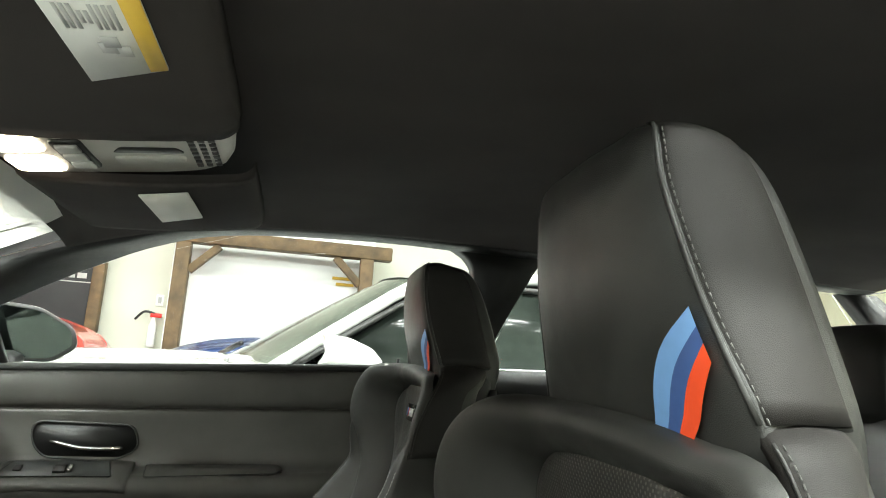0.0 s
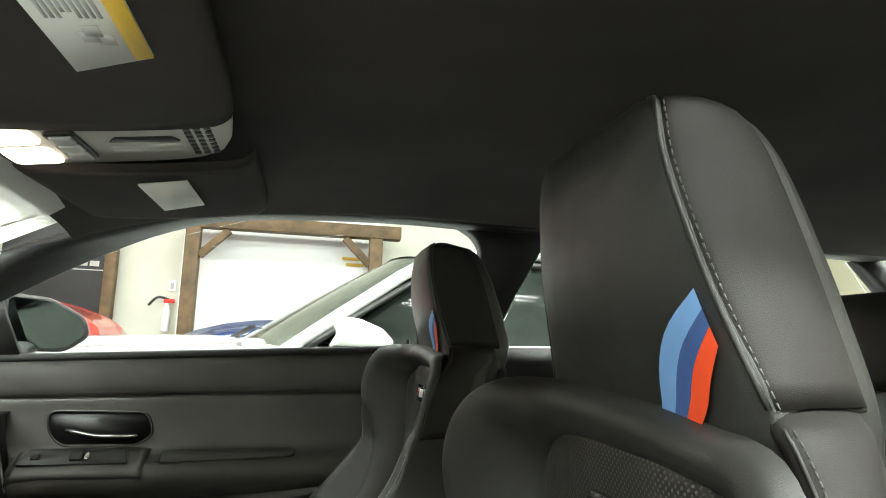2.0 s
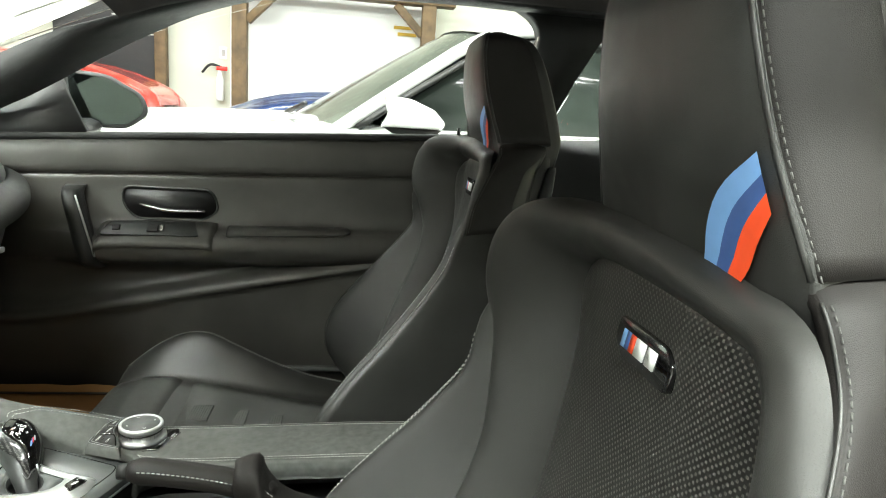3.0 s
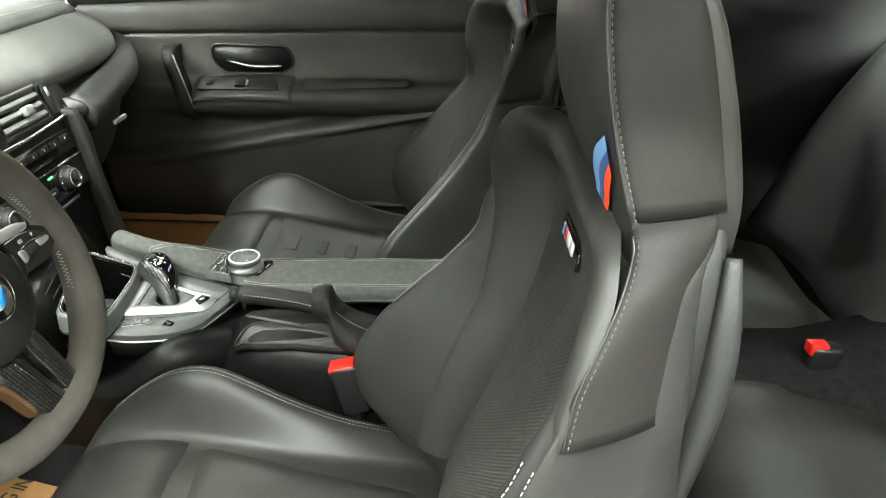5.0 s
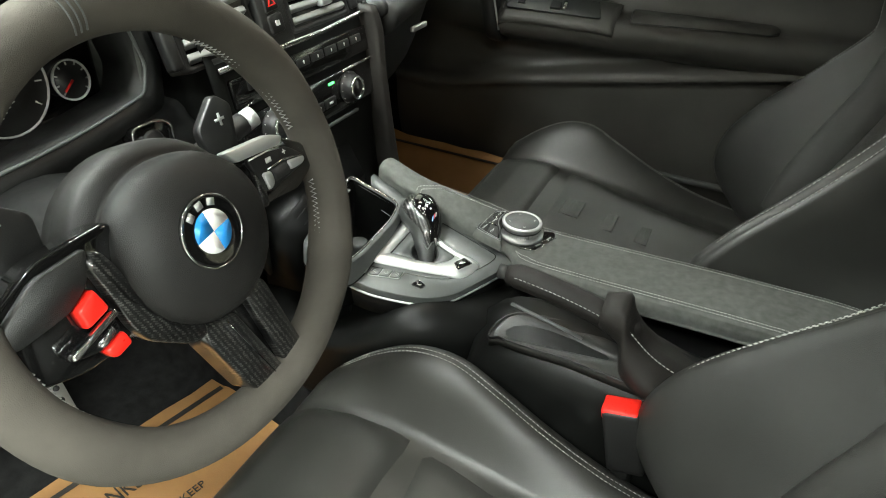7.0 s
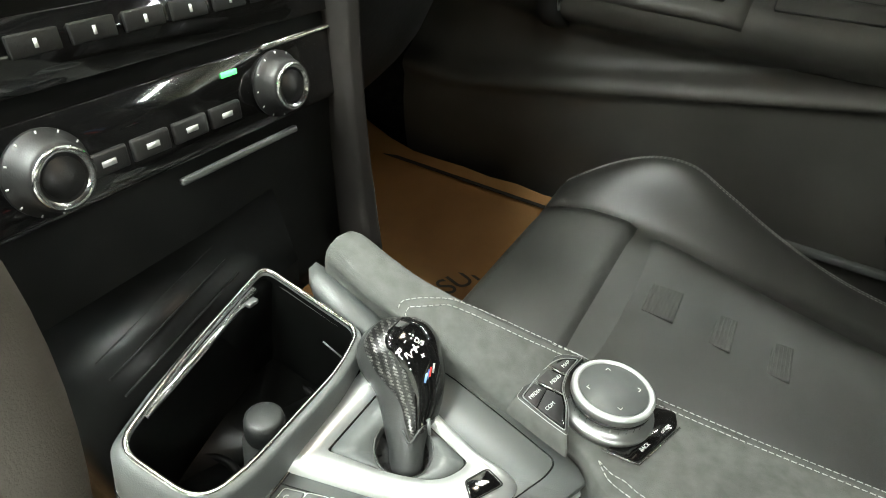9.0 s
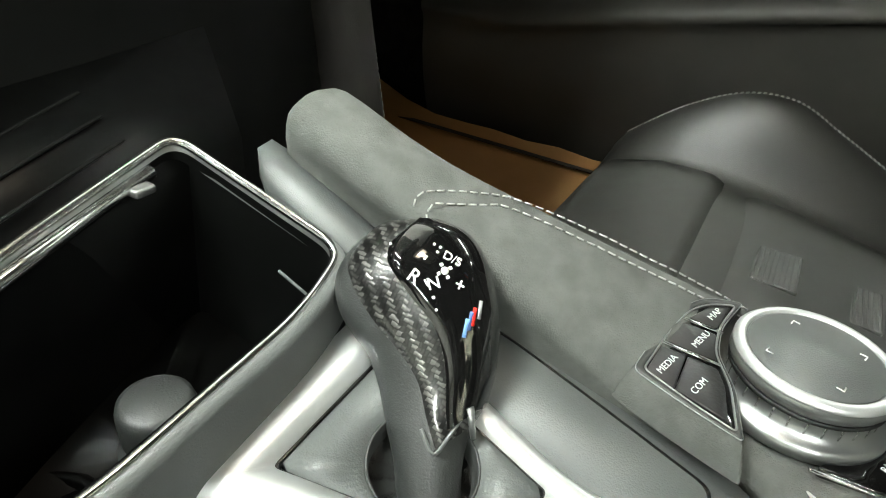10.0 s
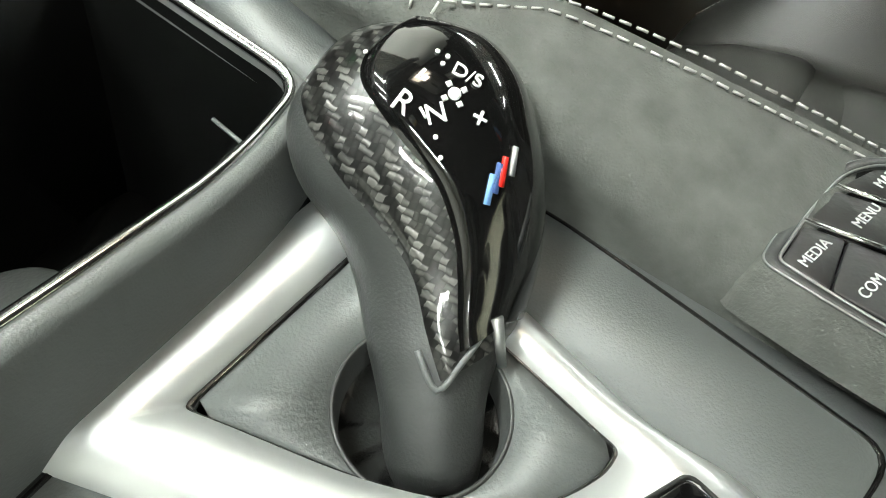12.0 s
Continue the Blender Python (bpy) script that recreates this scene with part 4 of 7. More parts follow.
        for (z, u0), (xe, ue, ze) in zip(top, edge):
            x0 = interp(SIDES[s], z, 1)
            row = []
            for f, up in ((0.0, 0.0), (0.10, 0.45), (0.28, 0.85), (0.52, 1.0), (0.78, 0.80), (0.93, 0.40), (1.0, 0.0)):
                row.append((x0 + (xe - x0) * f - lift * up * (1 - 0.3 * f), y + s * (u0 + (ue - u0) * f), z + (ze - z) * f + 0.006 * up))
            side.append(row)
        stations.append(side)
    # neck rows between the sides
    neck = []
    for u, p0, p1 in ((-0.090, (-0.002, 0.928), (-0.009, 0.962)), (-0.05, (-0.003, 0.931), (-0.011, 0.968)), (0.0, (-0.003, 0.932), (-0.012, 0.972)), (0.05, (-0.003, 0.932), (-0.013, 0.974)), (0.095, (-0.003, 0.930), (-0.013, 0.974))):
        row = []
        for f, up in ((0.0, 0.0), (0.10, 0.45), (0.28, 0.90), (0.52, 1.15), (0.78, 0.95), (0.93, 0.40), (1.0, 0.0)):
            row.append((p0[0] + (p1[0] - p0[0]) * f - 0.026 * up * (1 - 0.3 * f), y + u * (1 + 0.25 * f * (1 if u > 0.07 else 0)), p0[1] + (p1[1] - p0[1]) * f + 0.003 * up))
        neck.append(row)
    part("collar", soft_skin(stations[0] + neck + stations[1][::-1], 4, 3, False, False), LIT_COLLAR, seat)
    # perforated middle panel
    rows = []
    for z, w in ((0.940, 0.070), (0.934, 0.092), (0.922, 0.108), (0.900, 0.118), (0.86, 0.119), (0.80, 0.116), (0.72, 0.112), (0.64, 0.108), (0.56, 0.106), (0.50, 0.10)):
        xc = interp(INNER, z, 1) - 0.004
        edge = 0.006 if 0.51 < z < 0.93 else 0.012
        v = w + interp([(0.64, 0.004), (0.75, 0.011), (0.80, 0.019), (0.86, 0.028), (0.90, 0.032), (0.922, 0.026), (0.94, 0.016)], z, 1)
        rows.append([(xc + edge, y - w, z), (xc - 0.002, y - 0.90 * w, z), (xc - 0.009, y - 0.5 * w, z), (xc - 0.008, y, z), (xc - 0.009, y + 0.5 * v, z), (xc - 0.002, y + 0.90 * v, z), (xc + edge, y + v, z)])
    part("perforated_panel", soft_skin(rows, 4, 4, False, False), PERF, seat)
    # headrest
    rows = []
    for z, xf, xs, us, xo, uo, xb in HEAD:
        rows.append(mirror_ring([(xf, 0), (xf + 0.002, us * 0.5), (face(us * 0.86, z), us * 0.86), (xs, us), (xs + 0.006, us + 0.003), ((xs + xo) / 2, (us + uo) / 2 + 0.006), (xo, uo), (xb, uo * 0.85), (xb + 0.004, 0)], z))
    head = part("headrest", soft_skin(rows, 4, 3), LEATHER, seat)
    for s in (-1, 1):
        grid = []
        for z, xf, xs, us, xo, uo, xb in HEAD[1:]:
            grid.append([(xs + 0.004, y + s * (us + 0.0035), z), ((xs * 2 + xo) / 3, y + s * ((us * 2 + uo) / 3 + 0.009), z + 0.001), ((xs + xo * 2) / 3, y + s * ((us + uo * 2) / 3 + 0.009), z + 0.001), (xo - 0.001, y + s * (uo + 0.003), z), (xo - 0.001, y + s * (uo - 0.01), z - 0.002), (xs + 0.008, y + s * (us - 0.012), z - 0.002)])
        part("headrest_side", soft_skin(grid, 4, 3), LEATHER_DIM, head)
        line = [(xs + 0.001, y + s * (us + 0.0026), z) for z, xf, xs, us, xo, uo, xb in HEAD[1:]]
        part("piping", sweep(catmull(line, 4), 0.0016, 6), LEATHER, head)
    # three colour stripes, curving up to the seam beside the door
    left = catmull([(0.046, 0.962), (0.053, 0.981), (0.071, 1.005), (0.0985, 1.025)], 4)
    right = catmull([(0.075, 0.9575), (0.085, 0.969), (0.094, 0.983), (0.1055, 0.999)], 4)
    for f0, f1, mat in ((0.0, 0.36, BLUE_L), (0.36, 0.66, BLUE_D), (0.66, 1.0, ORANGE)):
        rings = []
        for p, q in zip(left, right):
            ring = []
            for f in (f0, (f0 + f1) / 2, f1):
                u, z = p + (q - p) * f
                ring.append((face(u, z) - 0.0026, y - u, z))
            rings.append(ring)
        part("stripe", skin(rings, False, False), mat, head, "coloured headrest stripe")
    # badge plate
    mb = plane_at((-0.0175, y, 0.8965), (0, -1, 0), (0.05, 0, 1))
    outline = round_poly([(-0.037, 0.013), (0.029, 0.013), (0.039, 0.003), (0.035, -0.0135), (-0.029, -0.0135), (-0.041, -0.002)], 0.005)
    badge = part("badge", slab(outline, mb, -0.010, 0.004, 0.0015), PIANO, seat, "small gloss black badge")
    for k, (u0, mat) in enumerate(((-0.0300, BLUE_L), (-0.0240, BLUE_D), (-0.0180, ORANGE))):
        sh = [(u0, -0.0062), (u0 + 0.0060, -0.0062), (u0 + 0.0090, 0.0062), (u0 + 0.0030, 0.0062)]
        part("badge_bar", slab(sh, mb, 0.003, 0.0048), mat, badge)
    for u0, w in ((-0.0105, 0.0135), (0.0060, 0.0115)):
        sh = [(u0, -0.0062), (u0 + w, -0.0062), (u0 + w + 0.0030, 0.0062), (u0 + 0.0030, 0.0062)]
        part("badge_bar", slab(sh, mb, 0.003, 0.0048), WHITE, badge)
    # seams
    for s in (-1, 1):
        T = SIDES[s]
        line = [(interp(HEAD, z, 2) + 0.0035, y + s * (interp(HEAD, z, 3) + 0.0062), z) for z in (1.122, 1.11, 1.09, 1.05, 1.016, 0.99, 0.973)]
        part("stitching", stitches(catmull(line, 5), 0.0032, 0.0018, 0.0005), THREAD_DIM, seat, "pale seam stitching")
        line = [(r[5] + 0.003, y + s * (r[6] + 0.0045), r[0]) for r in T[13:7:-1]]
        part("stitching", stitches(catmull(line, 5), 0.0030, 0.0018, 0.00045), THREAD_DIM, seat, "pale seam stitching")
        line = [(r[5] + 0.0005, y + s * (r[6] + 0.002), r[0]) for r in T[13:7:-1]]
        part("piping", sweep(catmull(line, 5), 0.0009, 6), LEATHER, seat)
        for d in (0.004, 0.011):
            line = [(interp(T, z, 3) * (1 - d / 0.015) + interp(T, z, 5) * d / 0.015 - 0.0035, y + s * (interp(T, z, 4) * (1 - d / 0.015) + interp(T, z, 6) * d / 0.015 + 0.0035), z + 0.0035) for z in (0.83, 0.80, 0.75, 0.70, 0.65, 0.60)]
            part("stitching", stitches(catmull(line, 5), 0.0030, 0.0024, 0.0006), THREAD, seat, "pale seam stitching")
        P = [(xq, y + s * uq, 0.972) for xq, uq in ((-0.009, 0.1185), (0.026, 0.1085), (0.063, 0.0925))]
        part("piping", sweep(P, 0.0016, 6), LEATHER, seat)
    # cushion with side bolsters
    RIDGE = [(-0.66, 0.40, 0.40), (-0.635, 0.448, 0.446), (-0.60, 0.490, 0.474), (-0.55, 0.533, 0.488), (-0.50, 0.560, 0.490), (-0.45, 0.563, 0.484), (-0.40, 0.540, 0.476), (-0.35, 0.512, 0.467), (-0.30, 0.488, 0.459), (-0.25, 0.470, 0.452), (-0.18, 0.455, 0.446), (-0.10, 0.445, 0.44)]
    RIDGE = [(x + slide * float(np.interp(x, [-0.66, -0.60, -0.50, -0.40, -0.18], [0.5, 1.28, 1.15, 1.0, 0.2])), zr, zc) for x, zr, zc in RIDGE]
    rows = []
    for x, zr, zc in RIDGE:
        d = zr - zc
        half = [(0.0, zc), (0.10, zc), (0.160, zc - 0.004), (0.178, zc + 0.2 * d), (0.200, zc + 0.8 * d), (0.220, zr), (0.240, zr - 0.010), (0.257, zr - 0.045), (0.261, min(0.42, zr - 0.05)), (0.25, 0.35), (0.12, 0.335), (0.0, 0.335)]
        pts = half + [(-u, z) for u, z in reversed(half[1:-1])]
        rows.append([(x, y + u, z) for u, z in pts])
    part("seat_cushion", soft_skin(rows, 3, 3), LIT_LEATHER, seat)

    def pad(x0, x1, w0, w1, zs, thick):
        n, k = 16, 18
        rings = []
        for i in range(n + 1):
            a = i / n
            e = 1 - abs(2 * a - 1) ** 7
            x = x0 + (x1 - x0) * a
            w = w0 + (w1 - w0) * a
            zc = float(np.interp(x, [r[0] for r in RIDGE], [r[2] for r in RIDGE]))
            ring = []
            for j in range(k + 1):
                b = 2 * j / k - 1
                f = 1 - abs(b) ** 7
                ring.append((x, y + w * b, zc - 0.010 + (thick + 0.010) * (e * f) ** 0.5 + zs * (1 - b * b)))
            rings.append(ring)
        return skin(rings, False, False)

    part("thigh_pad", pad(-0.648 + 0.5 * slide, -0.468 + 1.5 * slide, 0.170, 0.170, 0.0, 0.012), LIT_LEATHER, seat)
    part("seat_insert", pad(-0.464 + 1.5 * slide, -0.14, 0.168, 0.125, -0.006, 0.011), LIT_LEATHER, seat)
    for px in (-0.425, -0.362, -0.300):
        px += slide
        zc = float(np.interp(px, [r[0] for r in RIDGE], [r[2] for r in RIDGE])) + 0.0035
        pt = part("ribbed_patch", one_box((px, y + 0.02, zc), (0.036, 0.060, 0.004), 0.001), SUEDE_DARK, seat, "small ribbed cooling patch")
        for k in range(9):
            part("rib", one_box((px - 0.016 + 0.004 * k, y + 0.02, zc + 0.0018), (0.0016, 0.058, 0.0012), 0.0003), SUEDE_DARK, pt)
    for s in (-1, 1):
        for d in (0.0, 0.008):
            line = [(x, y + s * (0.214 + d), zr + 0.0022 - max(0, d - 0.004) * 0.3) for x, zr, zc in RIDGE[2:-1]]
            part("stitching", stitches(catmull(line, 5), 0.0030, 0.0024, 0.0006), THREAD, seat, "pale seam stitching")
    # belt buckle beside the tunnel, seat rail cover
    part("rail_cover", one_box((-0.30, y, 0.335), (0.5, 0.44, 0.05), 0.015), BLACK, seat)
    return seat


build_seat(SEAT_Y, False, 0.0, "black leather sport seat with white stitching and tricolour headrest stripes")
passenger_seat = build_seat(0.37, True, -0.035, "black leather passenger sport seat with white stitching, empty")
for o in passenger_seat.children_recursive:            # its backrest is set a little higher and further back
    for v in o.data.vertices:
        lean = max(0.0, v.co.z - 0.55)
        if v.co.z > 0.86 and v.co.x > -0.03:           # its headrest is deeper, in one line with the back
            v.co.x += (v.co.x + 0.03) * 0.24 * min(1.0, (v.co.z - 0.86) / 0.12)
        wing = max(0.0, min(1.0, (v.co.y - 0.37 - 0.10) / 0.07)) * max(0.0, min(1.0, (v.co.z - 0.80) / 0.07)) * (1.0 if v.co.x < 0.0 else 0.0)
        v.co.x += 0.045 * lean - 0.026 * wing
        v.co.z += 0.060 * lean

buckle = thing("belt_buckle", (-0.265, -0.128, 0.44), "black seat belt buckle with an orange-red release button", "belt buckle")
mbk = Matrix.Translation((-0.262, -0.124, 0.530)) @ Matrix.Rotation(radians(-14), 4, "Y")
part("body", one_box((0, 0, -0.012), (0.042, 0.029, 0.086), 0.006, mbk), BLACK, buckle)
part("release_button", one_box((-0.002, 0, 0.026), (0.038, 0.026, 0.013), 0.003, mbk), RED, buckle)
part("stalk", sweep([(-0.250, -0.118, 0.43), (-0.258, -0.123, 0.50)], 0.012, 8), BLACK, buckle)


# ---- steering wheel ----
def build_wheel():
    c = Vector((-0.583, -0.3545, 0.8045))
    tilt = radians(18.5)
    n = Vector((math.cos(tilt), 0, math.sin(tilt)))
    W = plane_at(c, (0, 1, 0), n.cross(Vector((0, 1, 0)))) @ Matrix.Scale(1.05, 4)     # x right, y up, z towards the driver
    wheel = thing("steering_wheel", c, "three-spoke sport steering wheel with grey suede rim and carbon trim", "steering wheel")
    R, r = 0.150, 0.0172
    rings = []
    for k in range(97):
        a = 2 * math.pi * k / 96
        flat = 1 - 0.035 * max(0, -math.sin(a)) ** 6
        ring = []
        for j in range(14):
            q = 2 * math.pi * j / 14
            grip = 1 + 0.10 * max(0, math.cos(2 * (a - radians(35)))) ** 8 + 0.10 * max(0, math.cos(2 * (a - radians(145)))) ** 8
            rad = R * flat + r * grip * math.cos(q)
            ring.append(W @ Vector((rad * math.cos(a), rad * math.sin(a), 1.08 * r * grip * math.sin(q))))
        rings.append(ring)
    part("rim", skin(rings, True, False), RIM_SUEDE, wheel, "worn grey suede rim")
    for a0, a1 in ((-62, -8), (188, 242), (12, 60), (120, 168)):
        P = []
        for k in range(60):
            a = radians(a0 + (a1 - a0) * k / 59)
            z = 0.0028 * (1 if k % 2 else -1)
            P.append(W @ Vector(((R - r * 1.03) * math.cos(a), (R - r * 1.03) * math.sin(a), z)))
        part("rim_stitching", sweep(P, 0.0006, 4), THREAD, wheel, "zigzag rim stitching")
    # three pale marks near twelve o'clock
    for k in (-1, 0, 1):
        ring = []
        a = radians(98.5) + k * 0.030
        for j in range(11):
            q = radians(20 + 110 * j / 10)
            rad = R + (r + 0.0004) * math.cos(q)
            ring.append(W @ Vector((rad * math.cos(a), rad * math.sin(a), 1.08 * (r + 0.0004) * math.sin(q))))
        part("centre_mark", sweep(ring, 0.0006, 6, up=(0, 1, 0)), MATTE, wheel)
    # airbag hub: deep rounded body
    prof = [(0.070, -0.055), (0.072, -0.032), (0.071, -0.022), (0.064, -0.016), (0.0590, -0.015), (0.0600, -0.008), (0.0605, 0.002), (0.0575, 0.012), (0.050, 0.020), (0.036, 0.0255), (0.018, 0.0275), (0.001, 0.028)]
    hub_shape = lambda a: 1 + 0.04 * math.cos(2 * a) + 0.06 * max(0, -math.sin(a)) ** 2
    rings = [[W @ Vector((rr * hub_shape(a) * math.cos(a), rr * hub_shape(a) * math.sin(a) - 0.004, z)) for a in (2 * math.pi * k / 40 for k in range(40))] for rr, z in prof]
    hub = part("airbag_hub", soft_skin(rings, 2, 1), HUB, wheel)
    B = W @ Matrix.Translation((-0.005, 0.002, 0.0275)) @ Matrix.Rotation(radians(9), 4, "Z")
    bd = part("badge", lathe([(0.0, -0.004), (0.0245, -0.004), (0.0250, 0.0), (0.0240, 0.0022), (0.0225, 0.0018), (0, 0.0018)], B, 40), PIANO, hub, "round badge")
    part("badge_ring", lathe([(0.0240, 0.0), (0.0254, 0.0), (0.0252, 0.0024), (0.0242, 0.0024), (0.0240, 0.0)], B, 40), CHROME, bd)
    for k in range(4):
        arc = [(0, 0)] + [(0.0150 * math.cos(radians(90 * k + 6 * j)), 0.0150 * math.sin(radians(90 * k + 6 * j))) for j in range(16)]
        part("badge_quarter", slab(arc, B, 0.001, 0.0026), (BADGE_BLUE, WHITE)[(k + 1) % 2], bd)
    for a in (60, 90, 120):
        part("badge_mark", one_box((0, 0, 0), (0.005, 0.0055, 0.0008), 0, B @ Matrix.Rotation(radians(a), 4, "Z") @ Matrix.Translation((0.0197, 0, 0.0022))), SILVER, bd)
    # right spoke: satin bar above a black switch cluster with a thumb wheel
    def flat(name, pts, z0, z1, mat, parent, edge=0.002, rad=0.003, label=""):
        area = sum(p[0] * q[1] - q[0] * p[1] for p, q in zip(pts, pts[1:] + pts[:1]))
        return part(name, slab(round_poly(pts if area > 0 else pts[::-1], rad), W, z0, z1, edge), mat, parent, label)

    sp = flat("spoke", [(0.045, 0.036), (0.106, 0.030), (0.138, 0.012), (0.138, -0.008), (0.113, -0.018), (0.075, -0.014), (0.048, -0.024)], -0.022, 0.003, PIANO, wheel, 0.004, 0.008)
    flat("spoke_trim", [(0.046, 0.038), (0.095, 0.0345), (0.108, 0.029), (0.103, 0.0235), (0.054, 0.0275)], 0.0, 0.009, SILVER, sp, 0.002, 0.003, "satin silver bar")
    sc = flat("switch_pad", [(0.064, 0.0245), (0.087, 0.0240), (0.110, 0.0195), (0.126, 0.006), (0.122, 0.000), (0.075, -0.006), (0.070, 0.010)], 0.001, 0.008, BLACK, sp, 0.002, 0.005)
    part("cluster_edge", sweep([W @ Vector((x, y, 0.0082)) for x, y in ((0.066, 0.0245), (0.087, 0.0240), (0.100, 0.0215))], 0.0007, 6), SILVER, sc)
    flat("rocker_trim", [(0.073, 0.011), (0.083, 0.0095), (0.083, -0.001), (0.075, -0.0045)], 0.004, 0.010, SILVER, sc)
    flat("rocker_trim", [(0.103, 0.0095), (0.124, 0.006), (0.121, 0.001), (0.104, 0.001)], 0.004, 0.010, SILVER, sc)
    part("rocker_line", sweep([W @ Vector((x, y, 0.0085)) for x, y in ((0.080, 0.0115), (0.100, 0.0118), (0.123, 0.0075))], 0.0008, 6), CHROME, sc)
    part("thumb_wheel", lathe([(0, -0.009), (0.0045, -0.009), (0.0055, -0.008), (0.0055, 0.008), (0.0045, 0.009), (0, 0.009)], W @ Matrix.Translation((0.093, 0.0045, 0.006)) @ Matrix.Rotation(radians(90), 4, "Y"), 16), RUBBER, sc)
    words("switch_sign", "+", 0.009, W @ Matrix.Translation((0.104, 0.0165, 0.0082)), WHITE, sc, 0.0002)
    part("switch_sign", one_box((0, 0, 0), (0.006, 0.004, 0.0004), 0.0005, W @ Matrix.Translation((0.085, 0.0175, 0.0082))), GREYINK, sc)
    # left spoke: grey cover, two red buttons and a chrome rocker
    sp = flat("spoke", [(-0.048, 0.034), (-0.100, 0.032), (-0.138, 0.014), (-0.138, -0.030), (-0.105, -0.040), (-0.076, -0.040), (-0.050, -0.024)], -0.022, 0.001, PIANO, wheel, 0.004, 0.008)
    flat("spoke_cover", [(-0.072, 0.028), (-0.108, 0.026), (-0.136, 0.010), (-0.136, -0.004), (-0.099, -0.001), (-0.083, 0.008)], 0.0, 0.007, SOFT, sp, 0.003, 0.006)
    flat("red_button", [(-0.083, 0.006), (-0.079, -0.010), (-0.097, -0.0145), (-0.098, -0.001)], 0.001, 0.0105, RED, sp, 0.003, 0.003, "red drive mode button")
    flat("red_button", [(-0.078, -0.027), (-0.076, -0.037), (-0.090, -0.040), (-0.095, -0.031)], 0.001, 0.0095, RED, sp, 0.003, 0.003, "red drive mode button")
    flat("rocker_trim", [(-0.078, -0.0105), (-0.077, -0.0145), (-0.114, -0.0245), (-0.114, -0.0205)], 0.003, 0.013, CHROME, sp, 0.002, 0.0015)
    flat("rocker", [(-0.079, -0.0155), (-0.079, -0.0260), (-0.098, -0.0300), (-0.112, -0.0255)], 0.002, 0.009, PIANO, sp, 0.002, 0.003)
    flat("rocker_trim", [(-0.084, -0.0190), (-0.083, -0.0235), (-0.094, -0.0290), (-0.097, -0.0265)], 0.003, 0.0115, CHROME, sp, 0.002, 0.0015)
    # carbon trim hugging the hub and the split lower spoke
    band = [(-0.080, 0.020), (-0.070, 0.026), (-0.064, 0.012), (-0.062, -0.006), (-0.058, -0.026), (-0.048, -0.043), (-0.024, -0.059), (-0.026, -0.068), (-0.040, -0.066), (-0.066, -0.045), (-0.073, -0.030), (-0.076, -0.003)]
    flat("carbon_trim", band, -0.016, 0.009, CARBON_W, wheel, 0.004, 0.006, "lacquered carbon trim")
    flat("carbon_trim", [(0.068, 0.016), (0.076, 0.010), (0.072, -0.016), (0.064, -0.014)], -0.016, 0.007, CARBON_W, wheel, 0.004, 0.003, "lacquered carbon trim")
    flat("lower_spoke", [(-0.028, -0.060), (-0.030, -0.073), (-0.012, -0.128), (0.010, -0.148), (0.030, -0.150), (0.0235, -0.137), (0.000, -0.066)], -0.016, 0.008, CARBON_W, wheel, 0.003, 0.004, "carbon lower spoke")
    flat("lower_spoke", [(0.014, -0.062), (0.026, -0.056), (0.036, -0.058), (0.046, -0.114), (0.052, -0.146), (0.031, -0.150), (0.0255, -0.134)], -0.016, 0.008, CARBON_W, wheel, 0.003, 0.004, "carbon lower spoke")
    flat("lower_spoke_slot", [(0.001, -0.060), (0.014, -0.060), (0.0255, -0.136), (0.0225, -0.138)], -0.016, 0.000, PIANO, wheel, 0.001, 0.002)
    part("spoke_line", sweep([W @ Vector((x, y, 0.0085)) for x, y in ((-0.010, -0.067), (0.003, -0.105), (0.015, -0.140))], 0.0007, 6), PIANO, wheel)
    # shift paddles behind the rim
    for s in (-1, 1):
        pd = round_poly([(s * q[0], q[1]) for q in (((0.075, 0.010), (0.070, 0.050), (0.098, 0.072), (0.112, 0.060), (0.098, 0.005)) if s < 0 else ((0.098, 0.005), (0.112, 0.060), (0.098, 0.072), (0.070, 0.050), (0.075, 0.010)))], 0.006)
        pad = part("shift_paddle", slab(pd, W, -0.044, -0.036, 0.002), BLACK, wheel, "black shift paddle")
        part("paddle_sign", one_box((0, 0, 0), (0.010, 0.0022, 0.0008), 0, W @ Matrix.Translation((s * 0.094, 0.052, -0.0355))), SILVER, pad)
        if s > 0:
            part("paddle_sign", one_box((0, 0, 0), (0.0022, 0.010, 0.0008), 0, W @ Matrix.Translation((s * 0.094, 0.052, -0.0352))), SILVER, pad)
    # column shroud
    rings = []
    for z, hw, hh, dy in ((-0.055, 0.060, 0.050, -0.01), (-0.10, 0.062, 0.050, -0.012), (-0.18, 0.075, 0.06, -0.01), (-0.26, 0.085, 0.07, 0.0)):
        rings.append([W @ Vector((hw * math.cos(a) * (1.0), hh * math.sin(a) + dy, z)) for a in (2 * math.pi * k / 24 for k in range(24))])
    part("column_shroud", soft_skin(rings, 3, 1), BLACK, wheel)
